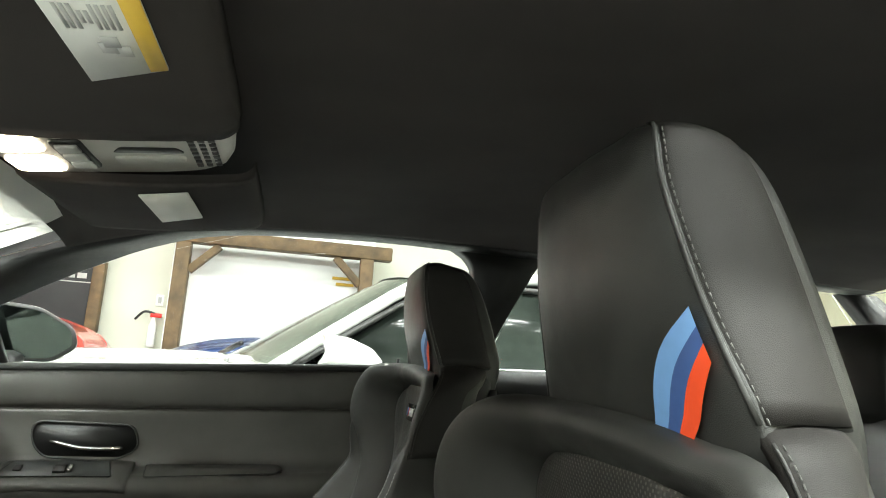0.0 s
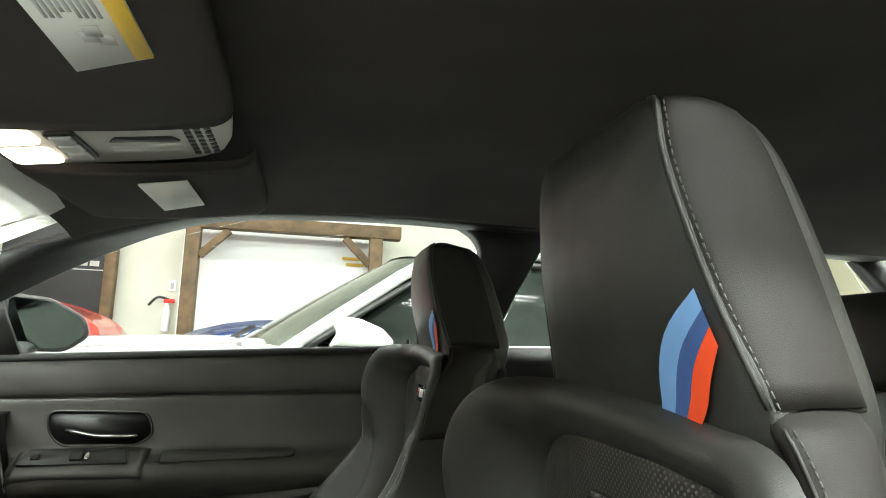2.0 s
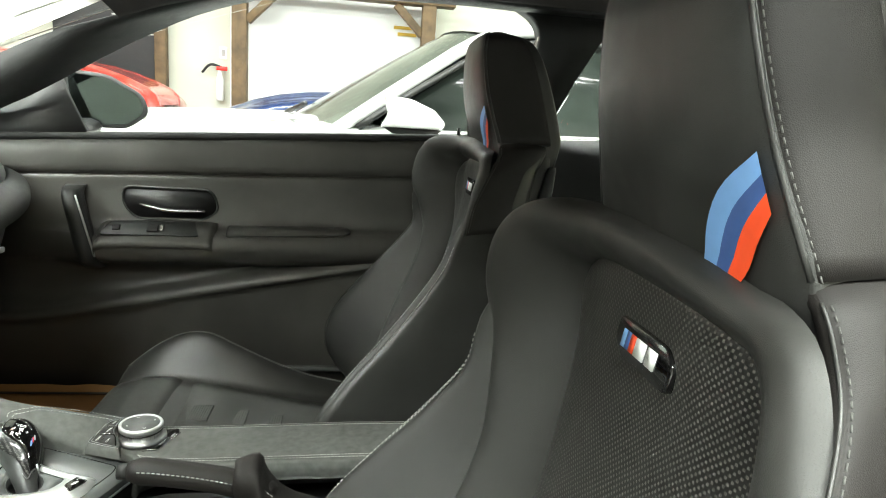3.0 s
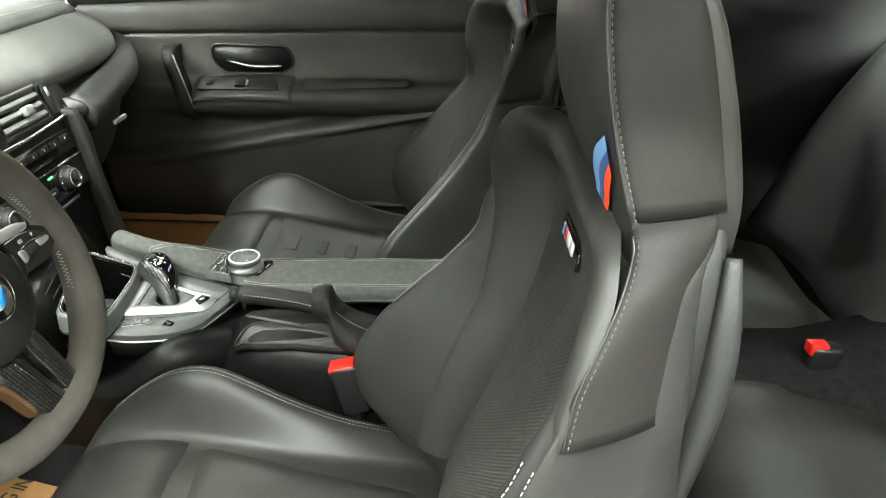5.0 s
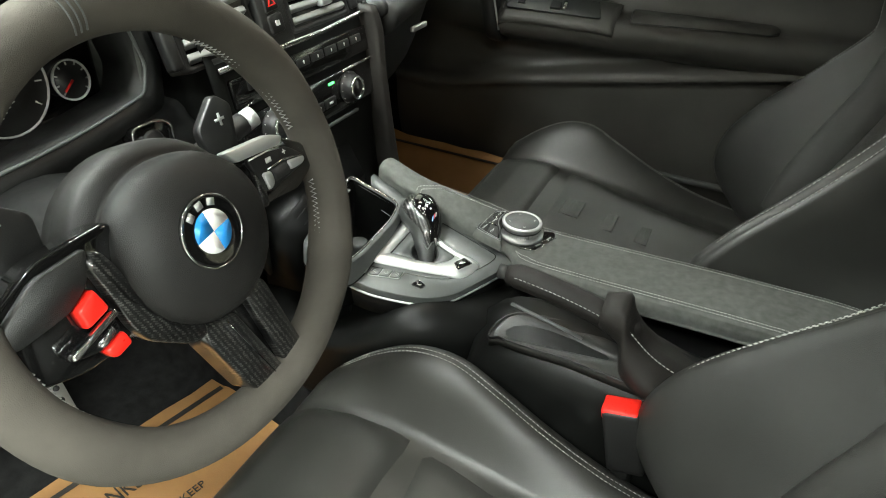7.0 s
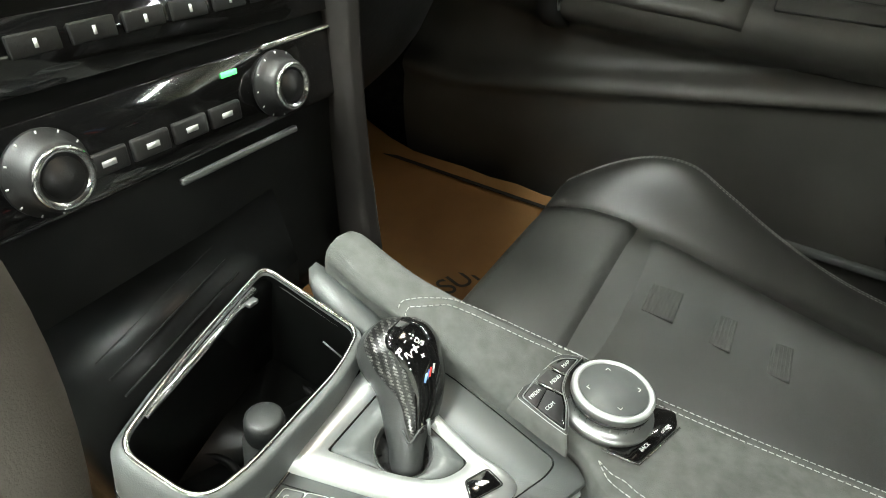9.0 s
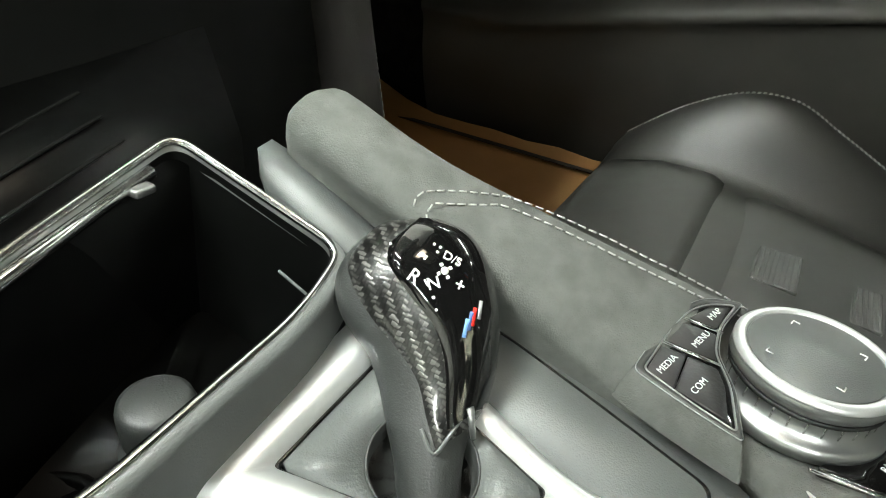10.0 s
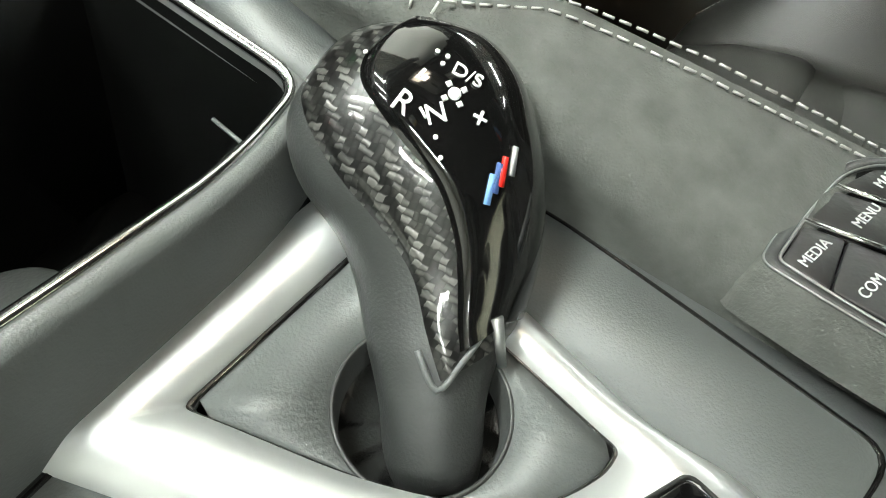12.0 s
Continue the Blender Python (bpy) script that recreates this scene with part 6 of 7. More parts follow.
for p, q in (((-0.5027, 0.0736), (-0.4890, 0.0738)), ((-0.5065, 0.0591), (-0.4865, 0.0594))):
    part("key_divider", sweep([KP @ Vector((*kp(*p), 0.0012)), KP @ Vector((*kp(*q), 0.0012))], 0.0007, 6), CHROME, ctrl)
LK = KM @ Matrix.Translation((0.460, -0.0755, 0.0))          # plan coordinates on the controller's base plane
low = part("lower_keys", slab(round_poly([(-0.4520, 0.0440), (-0.4310, 0.0455), (-0.4160, 0.0880), (-0.4200, 0.1010), (-0.4340, 0.0960), (-0.4400, 0.0560)], 0.004), LK, -0.004, 0.0022, 0.0008), PIANO, ctrl)
words("key_text", "BACK", 0.0036, LK @ Matrix.Translation((-0.4305, 0.0595, 0.0024)) @ Matrix.Rotation(radians(70), 4, "Z"), LEGEND, low, 0.0001)
words("key_text", "OPTION", 0.0026, LK @ Matrix.Translation((-0.4225, 0.0815, 0.0024)) @ Matrix.Rotation(radians(74), 4, "Z"), LEGEND, low, 0.0001)
part("key_edge", sweep([LK @ Vector(p) for p in ((-0.4530, 0.0425, 0.002), (-0.4300, 0.0440, 0.002), (-0.4145, 0.0885, 0.002))], 0.0007, 6), CHROME, ctrl)


# ---- gear selector ----
SEL_R, SEL_U, SEL_N = Vector((0.8382, 0.5442, 0.0351)), Vector((-0.3644, 0.5111, 0.7785)), Vector((0.4057, -0.6654, 0.6267))


def build_selector():
    gs = thing("gear_selector", (HX, HY, 0.587), "gear selector with lacquered carbon grip and gloss black cap", "gear lever")
    O = Vector((-0.5755, 0.0154, 0.6391))                    # the lever leans forward and towards the passenger
    TAB = [  # along the lever, left, right, half depth, end of the grey strip, start of the gloss cap
        (-0.074, -0.0118, 0.0088, 0.0098, 0, 0), (-0.060, -0.0124, 0.0094, 0.0104, 0, 0), (-0.052, -0.0140, 0.0114, 0.0116, 0.0002, 0.0040), (-0.0465, -0.0155, 0.0138, 0.0125, -0.0015, 0.0034), (-0.041, -0.0165, 0.0160, 0.0130, -0.0030, 0.0030), (-0.0325, -0.0185, 0.0190, 0.0145, -0.0050, 0.0030),
        (-0.024, -0.0220, 0.0205, 0.0160, -0.0100, 0.0022), (-0.0145, -0.0290, 0.0210, 0.0175, -0.0180, -0.0010), (-0.007, -0.0322, 0.0205, 0.0180, -0.0233, -0.0070), (0.0, -0.0330, 0.0190, 0.0180, -0.0268, -0.0120), (0.006, -0.0312, 0.0175, 0.0170, -0.0280, -0.0152),
        (0.012, -0.0270, 0.0145, 0.0145, -0.0252, -0.0140), (0.0165, -0.0220, 0.0095, 0.0110, -0.0208, -0.0095), (0.0193, -0.0165, 0.0020, 0.0065, -0.0158, -0.0060), (0.0202, -0.0110, -0.0050, 0.0025, -0.0108, -0.0055)]

    def at(a, u, grow=0.0):
        lo, hi, dp = (interp(TAB, u, k) for k in (1, 2, 3))
        c = -0.0115 + 0.0060 * max(0.0, min(1.0, (-0.030 - u) / 0.030))
        return O + SEL_U * (u + grow * max(0, (u - 0.012) / 0.008)) + SEL_R * ((lo + hi) / 2 + ((hi - lo) / 2 + grow) * math.cos(a)) + SEL_N * (c + (dp + grow) * math.sin(a))

    def angle(r, u):
        lo, hi = interp(TAB, u, 1), interp(TAB, u, 2)
        return math.acos(max(-1, min(1, (r - (lo + hi) / 2) / ((hi - lo) / 2))))

    part("stem", soft_skin([[at(2 * math.pi * k / 24, r[0]) for k in range(24)] for r in TAB], 3, 2), LEVER, gs, "matt dark grey lever body")
    # lacquered carbon shell from the grey strip round to the far side, ending in a point
    rows = []
    for u in [r[0] for r in TAB[2:]]:
        a0, a1 = angle(interp(TAB, u, 4), u), radians(-60)
        rows.append([at(a0 + (a1 - a0) * k / 23, u + (0.010 * min(1, k / 12) if u < -0.051 else 0.005 * min(1, k / 12) if u < -0.046 else 0), 0.0010 if k else 0.0) for k in range(24)])
    part("carbon_grip", soft_skin(rows, 3, 2, False, False), CARBON, gs, "lacquered carbon grip")
    # gloss black cap over the upper face and the right flank
    rows = []
    for u in [r[0] for r in TAB[3:-1]]:
        a0, a1 = angle(interp(TAB, u, 5), u), radians(-24 if u < 0 else -14 + 20 * u / 0.02)
        rows.append([at(a0 + (a1 - a0) * k / 17, u + (0.008 * min(1, k / 8) if u < -0.046 else 0), 0.0019 if 0 < k < 17 else 0.0008) for k in range(18)])
    cap = part("shift_cap", soft_skin(rows, 3, 2, False, False), PIANO, gs, "gloss black cap with white shift pattern")
    P = [at(angle(q, u), u, 0.0010) for q, u in ((-0.0040, -0.046), (-0.0006, -0.0535), (0.0040, -0.0485), (0.0085, -0.0425), (0.0100, -0.0400))]
    part("release_trim", sweep(catmull(P, 4), 0.0007, 6), MATTE, gs, "silver release key edge")
    P = [at(angle(q, u), u, 0.0020) for q, u in ((0.0100, -0.0400), (0.0108, -0.0500))]
    part("release_key", sweep(P, [0.0014, 0.0010], 8), SATIN, gs, "silver release key")

    def stand(px, py, lift=0.0021):
        """Frame on the cap: x right, y up, z out of the surface."""
        r, u = (px - 778) / 9070 - 0.0013, (205 - py) / 9070 - 0.0012
        a = angle(r, u)
        p = at(a, u, lift)
        dx = at(a - 0.03, u, lift) - p
        dy = at(angle(r, u + 0.001), u + 0.001, lift) - p
        return plane_at(p, dx.normalized(), dy.normalized())

    for txt, px, py, size, turn in (("R", 728, 188, 0.0064, -36), ("N", 780, 207, 0.0056, 14), ("D/S", 830, 134, 0.0044, -30), ("+", 850, 212, 0.0062, -24), ("-", 755, 130, 0.0070, 50)):
        words("shift_letter", txt, size, stand(px, py) @ Matrix.Rotation(radians(turn), 4, "Z"), WHITE, cap, 0.0002)
    part("shift_dot", lathe([(0, 0), (0.0013, 0), (0.0013, 0.0003), (0, 0.0003)], stand(809, 170), 12), WHITE, cap)
    for k in range(4):
        part("shift_dot", one_box((0, 0, 0), (0.0011, 0.0011, 0.0003), 0, stand(809, 170) @ Matrix.Rotation(radians(25 + 90 * k), 4, "Z") @ Matrix.Translation((0.0022, 0, 0))), WHITE, cap)
    part("shift_line", one_box((0, 0, 0), (0.0005, 0.0024, 0.0003), 0, stand(760, 205) @ Matrix.Rotation(0.5, 4, "Z")), WHITE, cap)
    for px, py in ((782, 92), (798, 101), (790, 116), (780, 246), (788, 281), (668, 92)):
        part("shift_dot", lathe([(0, 0), (0.0005, 0), (0.0005, 0.0003), (0, 0.0003)], stand(px, py), 8), WHITE, cap)
    for px, py, mat in ((868, 332, BLUE_L), (880, 312, BLUE_D), (890, 300, RED), (908, 280, SILVER)):
        part("cap_bar", one_box((0, 0, 0), (0.0013, 0.0060, 0.0004), 0, stand(px, py) @ Matrix.Rotation(-0.22, 4, "Z")), mat, cap)
    return gs


build_selector()

# hand brake with its gaiter
hb = thing("hand_brake", (-0.33, -0.068, 0.56), "black leather hand brake lever with stitched gaiter", "hand brake")
P = catmull([(-0.428, -0.068, 0.640), (-0.40, -0.068, 0.639), (-0.35, -0.068, 0.632), (-0.31, -0.068, 0.622), (-0.28, -0.066, 0.606)], 4)
part("grip", sweep(P, [0.010, 0.0125] + [0.0145] * 12 + [0.016, 0.017, 0.016], 14), LEATHER_DIM, hb)
part("release_knob", sweep([(-0.438, -0.068, 0.640), (-0.427, -0.068, 0.640)], 0.0085, 16), SOFT, hb)
rows = []
for x, z, w, h in ((-0.325, 0.632, 0.020, 0.020), (-0.300, 0.628, 0.026, 0.028), (-0.285, 0.600, 0.034, 0.034), (-0.262, 0.580, 0.040, 0.030), (-0.225, 0.568, 0.046, 0.024), (-0.18, 0.560, 0.048, 0.018), (-0.12, 0.548, 0.046, 0.014)):
    rows.append([(x + 0.25 * (z - 0.6), -0.068 + w * math.cos(a), z + h * math.sin(a) * (1 + 0.12 * math.sin(5 * a + x * 60))) for a in (2 * math.pi * k / 18 for k in range(18))])
part("gaiter", soft_skin(rows, 3, 2), LEATHER_DIM, hb, "creased leather gaiter")
part("stitching", stitches([(p[0], -0.0815, p[2] + 0.006) for p in P[2:]], 0.0030, 0.002, 0.0007), THREAD, hb)
part("stitching", stitches(catmull([(-0.29, -0.085, 0.63), (-0.25, -0.09, 0.603), (-0.19, -0.09, 0.582), (-0.13, -0.09, 0.566)], 5), 0.0030, 0.002, 0.0007), THREAD, hb)
part("base_strip", sweep([(-0.415, -0.083, 0.612), (-0.33, -0.086, 0.598)], 0.002, 8), MATTE, hb)
sidepad = thing("tunnel_side_pad", (-0.3, -0.11, 0.4), "dark padded tunnel side beside the hand brake", "side pad")
rows = []
for x, z, w in ((-0.46, 0.53, 0.09), (-0.42, 0.565, 0.098), (-0.34, 0.570, 0.104), (-0.22, 0.560, 0.106), (-0.08, 0.545, 0.104), (0.02, 0.52, 0.10)):
    rows.append([(x, -0.02, z + 0.012), (x, -w * 0.6, z + 0.006), (x, -w, z - 0.02), (x, -w - 0.006, z - 0.08), (x, -w, 0.36), (x, 0.0, 0.36)])
part("pad", soft_skin(rows, 3, 2), DIM_BLACK, sidepad)
outline = catmull([(-0.436, -0.088), (-0.425, -0.062), (-0.36, -0.050), (-0.24, -0.042), (-0.10, -0.040), (-0.06, -0.055), (-0.08, -0.086), (-0.20, -0.098), (-0.34, -0.100), (-0.41, -0.098)], 4, True)
def tray_z(x, y):
    return float(np.interp(x, (-0.46, -0.42, -0.34, -0.22, -0.08, 0.02), (0.53, 0.565, 0.570, 0.560, 0.545, 0.52))) + 0.012 - 0.25 * max(0.0, -y - 0.06)


tray_top = [(p[0], p[1], tray_z(p[0], p[1]) + 0.003) for p in outline]
mid_p = Vector((-0.25, -0.07, tray_z(-0.25, -0.07) + 0.001))
part("brake_tray", skin([[(p[0], p[1], p[2] - 0.012) for p in tray_top], tray_top, [mid_p.lerp(Vector(p), 0.96) + Vector((0, 0, 0.001)) for p in tray_top], [mid_p.lerp(Vector(p), 0.5) for p in tray_top], [mid_p.lerp(Vector(p), 0.02) for p in tray_top]], True, True), LIT_LEATHER, sidepad, "flat leather panel under the hand brake")
part("tray_seam", sweep([(p[0], p[1], p[2] + 0.0005) for p in tray_top], 0.0016, 6, closed=True), BLACK, sidepad)


# ---- dashboard ----
dash = thing("dashboard", (-0.9, 0, 0.5), "dark dashboard with grey stitched top, silver-edged vents and climate panel", "dashboard")
prof = lambda y: [(-1.28, 0.935), (-1.12, 0.955), (-0.98, 0.962), (-0.87, 0.955 - 0.02 * abs(y)), (-0.80, 0.938 - 0.03 * abs(y)), (-0.758, 0.915 - 0.03 * abs(y)), (-0.752, 0.890 - 0.03 * abs(y)), (-0.775, 0.862), (-0.80, 0.84), (-0.95, 0.80), (-1.25, 0.80)]
rows = []
for y, dx in ((-0.71, -0.05), (-0.60, -0.08), (-0.54, -0.15), (-0.37, -0.16), (-0.22, -0.15), (-0.185, -0.06), (-0.12, -0.005), (0.0, 0.0), (0.12, 0.0), (0.3, -0.005), (0.42, -0.03), (0.5, -0.06), (0.62, -0.13), (0.70, -0.20)):
    rows.append([(x + dx, y, z) for x, z in prof(y)])
part("upper_pad", soft_skin(rows, 3, 3), DASHTOP, dash, "grey stitched upper pad")
# raised far tier along the windscreen, its front edge overhanging the fascia pad
rows = []
for y, xf, zf in ((-0.18, -0.86, 0.962), (-0.05, -0.845, 0.962), (0.08, -0.845, 0.960), (0.20, -0.850, 0.956), (0.35, -0.865, 0.952), (0.50, -0.895, 0.944), (0.60, -0.93, 0.934), (0.665, -0.975, 0.925)):
    rows.append([(-1.25, y, zf - 0.01), (-1.10, y, zf + 0.008), (-0.98, y, zf + 0.014), (xf - 0.03, y, zf + 0.011), (xf - 0.008, y, zf + 0.003), (xf, y, zf - 0.006), (xf - 0.010, y, zf - 0.014), (xf - 0.06, y, zf - 0.03), (-1.25, y, zf - 0.03)])
tier = part("dash_tier", soft_skin(rows, 3, 3), DASHTOP, dash, "pale grey raised dash top")
part("stitching", stitches(catmull([(-0.86, 0.10, 0.9725), (-0.875, 0.25, 0.968), (-0.90, 0.42, 0.961), (-0.95, 0.58, 0.948)], 8), 0.0045, 0.0025, 0.0006), THREAD, tier)
# lower body: passenger knee bolster, glove compartment
rows = []
for y, dx in ((0.150, 0.0), (0.20, 0.0), (0.35, -0.025), (0.43, -0.045), (0.5, -0.072), (0.62, -0.13), (0.71, -0.20)):
    rows.append([(x + dx, y, z) for x, z in ((-0.80, 0.862), (-0.745, 0.862), (-0.715, 0.852), (-0.712, 0.835), (-0.735, 0.815), (-0.76, 0.74), (-0.80, 0.66), (-0.88, 0.61), (-1.1, 0.60), (-1.1, 0.85))])
glove = part("glove_compartment", soft_skin(rows, 3, 3), BLACK, dash)
rows = []
for y, dx, dz in ((0.160, 0.0, -0.008), (0.22, -0.004, 0.0), (0.35, -0.025, 0.006), (0.43, -0.045, 0.008), (0.5, -0.072, 0.008), (0.62, -0.13, 0.008), (0.70, -0.19, 0.006)):
    rows.append([(x + dx, y, z + dz) for x, z in ((-0.740, 0.868), (-0.716, 0.862), (-0.702, 0.846), (-0.702, 0.826), (-0.716, 0.812), (-0.745, 0.815))])
part("fascia_strip", soft_skin(rows, 3, 3), SOFT, dash, "dark leather fascia strip")
part("glove_latch", one_box((-0.706, 0.245, 0.800), (0.006, 0.045, 0.008), 0.002), SILVER, glove)
rows = []
for y, dx in ((-0.71, -0.05), (-0.55, -0.01), (-0.37, 0.0), (-0.2, 0.0), (-0.150, 0.0)):
    rows.append([(x + dx, y, z) for x, z in ((-0.82, 0.805), (-0.775, 0.785), (-0.76, 0.75), (-0.78, 0.68), (-0.86, 0.62), (-1.1, 0.60), (-1.1, 0.80))])
part("driver_knee_panel", soft_skin(rows, 3, 3), SOFT, dash)
# centre stack body
rows = []
for z, x, w in ((0.905, -0.772, 0.150), (0.86, -0.745, 0.152), (0.82, -0.732, 0.152), (0.76, -0.722, 0.148), (0.70, -0.718, 0.140), (0.64, -0.716, 0.132), (0.58, -0.716, 0.128)):
    rows.append([(x - 0.2, -w, z), (x - 0.012, -w, z), (x, -w + 0.012, z), (x, w - 0.012, z), (x - 0.012, w, z), (x - 0.2, w, z)])
part("stack_body", soft_skin(rows, 3, 2), DIM_BLACK, dash)
# padded wing at the passenger side of the stack down to the console
rows = []
for z, x, y in ((0.850, -0.722, 0.132), (0.82, -0.712, 0.134), (0.76, -0.706, 0.134), (0.70, -0.698, 0.134), (0.64, -0.690, 0.137), (0.60, -0.684, 0.140)):
    rows.append([(x - 0.05, y - 0.008, z), (x - 0.004, y - 0.007, z), (x + 0.004, y, z), (x, y + 0.007, z), (x - 0.06, y + 0.008, z)])
wing = part("stack_wing", soft_skin(rows, 3, 3), LEATHER_DIM, dash)
bm = stitches(catmull([(-0.7165, 0.1405, 0.842), (-0.7080, 0.1425, 0.80), (-0.6985, 0.1415, 0.72), (-0.6885, 0.145, 0.65), (-0.683, 0.148, 0.61)], 6), 0.0034, 0.0018, 0.0006)
part("stitching", bm, THREAD, wing)
FM = plane_at((-0.751, 0.0, 0.873), (0, 1, 0), (-0.30, 0, 1))        # face of the vents: x to the passenger, y up


def vent(x0, x1, slats):
    fr = part("vent_frame", frame_slab(round_poly([(x0, -0.033), (x1, -0.033), (x1 - 0.006, 0.030), (x0 + 0.004, 0.030)], 0.006), round_poly([(x0 + 0.006, -0.027), (x1 - 0.006, -0.027), (x1 - 0.012, 0.025), (x0 + 0.010, 0.025)], 0.004), FM, -0.02, 0.006), BLACK, dash)
    part("vent_back", one_box((0, 0, 0), (x1 - x0 - 0.008, 0.056, 0.004), 0, FM @ Matrix.Translation(((x0 + x1) / 2, -0.002, -0.001))), PIANO, fr)
    for k in range(slats):
        y = -0.021 + 0.042 * k / (slats - 1)
        part("slat", one_box((0, 0, 0), (x1 - x0 - 0.018, 0.0075, 0.013), 0.002, FM @ Matrix.Translation(((x0 + x1) / 2 - 0.001, y, 0.002)) @ Matrix.Rotation(radians(-30), 4, "X")), VENT, fr)
    return fr


fr = vent(-0.186, -0.072, 4)
part("thumb_roller", one_box((0, 0, 0), (0.014, 0.046, 0.014), 0.004, FM @ Matrix.Translation((-0.194, -0.004, 0.002))), BLACK, fr)
fr = vent(-0.018, 0.105, 4)
part("vent_slider", one_box((0, 0, 0), (0.022, 0.014, 0.010), 0.003, FM @ Matrix.Translation((0.052, -0.006, 0.010))), SILVER, fr)
part("thumb_roller", one_box((0, 0, 0), (0.016, 0.05, 0.012), 0.004, FM @ Matrix.Translation((0.118, -0.004, 0.002))), BLACK, fr)
part("roller_mark", one_box((0, 0, 0), (0.006, 0.014, 0.003), 0.001, FM @ Matrix.Translation((0.117, 0.006, 0.008))), SILVER, fr)
hz = part("hazard_panel", slab(round_poly([(-0.070, -0.042), (-0.020, -0.038), (-0.022, 0.030), (-0.068, 0.031)], 0.005), FM, -0.01, 0.010, 0.003), SOFT, dash)
part("hazard_button", slab(round_poly([(-0.058, -0.002), (-0.034, 0.0), (-0.035, 0.022), (-0.057, 0.021)], 0.004), FM, 0.006, 0.0125, 0.002), BLACK, hz)
part("lock_button", slab(round_poly([(-0.058, -0.026), (-0.034, -0.024), (-0.034, -0.003), (-0.058, -0.005)], 0.004), FM, 0.006, 0.0125, 0.002), BLACK, hz)
part("hazard_triangle", frame_slab([(-0.053, 0.004), (-0.039, 0.005), (-0.046, 0.017)], [(-0.0505, 0.0055), (-0.0415, 0.0062), (-0.046, 0.0138)], FM, 0.012, 0.0131), RED, hz)
part("lock_mark", one_box((0, 0, 0), (0.006, 0.006, 0.0008), 0.0015, FM @ Matrix.Translation((-0.046, -0.014, 0.0128))), WHITE, hz)
part("vent_trim", sweep([FM @ Vector(p) for p in ((-0.150, -0.040, 0.008), (0.03, -0.040, 0.010), (0.125, -0.036, 0.010), (0.142, -0.024, 0.006))], 0.0032, 8), CHROME, dash)
RM = plane_at((-0.731, 0.0, 0.808), (0, 1, 0), (-0.20, 0, 1))        # radio face
radio = part("radio_panel", slab(round_poly([(-0.140, -0.016), (0.138, -0.016), (0.140, 0.016), (-0.140, 0.016)], 0.004), RM, -0.01, 0.006, 0.002), PIANO, dash)
for k in range(8):
    part("preset_key", one_box((0, 0, 0), (0.024, 0.010, 0.003), 0.001, RM @ Matrix.Translation((-0.105 + 0.029 * k, 0.004, 0.0065))), SOFT, radio)
    part("key_mark", one_box((0, 0, 0), (0.0016, 0.004, 0.0005), 0, RM @ Matrix.Translation((-0.105 + 0.029 * k, 0.004, 0.0083))), WHITE, radio)
part("radio_edge", sweep([RM @ Vector(p) for p in ((0.128, 0.014, 0.006), (0.139, 0.010, 0.006), (0.139, -0.012, 0.006), (0.130, -0.016, 0.006))], 0.002, 6), CHROME, radio)
CM = plane_at((-0.724, 0.0, 0.757), (0, 1, 0), (-0.14, 0, 1))        # climate face
clim = part("climate_panel", slab(round_poly([(-0.140, -0.024), (0.128, -0.024), (0.138, -0.010), (0.134, 0.025), (-0.140, 0.025)], 0.006), CM, -0.01, 0.006, 0.002), PIANO, dash)
part("climate_edge", sweep([CM @ Vector(p) for p in ((0.060, 0.024, 0.006), (0.132, 0.025, 0.006), (0.137, -0.008, 0.006), (0.128, -0.023, 0.006))], 0.002, 6), CHROME, clim)
for kx in (-0.090, 0.068):
    kn = part("temperature_knob", lathe([(0.0, 0.005), (0.021, 0.005), (0.021, 0.009), (0.0175, 0.010), (0.0165, 0.018), (0.0145, 0.020), (0.010, 0.0195), (0, 0.0195)], CM @ Matrix.Translation((kx, 0.0, 0)), 32), BLACK, clim)
    part("knob_ring", lathe([(0.0115, 0.0185), (0.0150, 0.0185), (0.0150, 0.0215), (0.0125, 0.0220), (0.0115, 0.0185)], CM @ Matrix.Translation((kx, 0.0, 0)), 32), CHROME, kn)
    for k in range(12):
        part("knob_tick", one_box((0, 0, 0), (0.0008, 0.0028, 0.0005), 0, CM @ Matrix.Translation((kx, 0.0, 0)) @ Matrix.Rotation(radians(30 * k), 4, "Z") @ Matrix.Translation((0, 0.0193, 0.0092))), WHITE, kn)
    part("knob_face", lathe([(0, 0.0190), (0.010, 0.0190), (0.010, 0.0202), (0, 0.0202)], CM @ Matrix.Translation((kx, 0.0, 0)), 24), BLACK, kn)
for k in range(4):
    part("climate_key", one_box((0, 0, 0), (0.024, 0.012, 0.004), 0.0015, CM @ Matrix.Translation((-0.060 + 0.027 * k, -0.006, 0.0065))), SOFT, clim)
    part("key_mark", one_box((0, 0, 0), (0.008, 0.003, 0.0005), 0, CM @ Matrix.Translation((-0.060 + 0.027 * k, -0.006, 0.0088))), GREYINK, clim)
part("status_light", one_box((0, 0, 0), (0.012, 0.003, 0.001), 0, CM @ Matrix.Translation((0.030, 0.016, 0.0065))), GREEN_LED, clim)
part("climate_lower_bar", one_box((0, 0, 0), (0.10, 0.004, 0.004), 0.001, CM @ Matrix.Translation((0.03, -0.034, 0.006))), MATTE, dash)
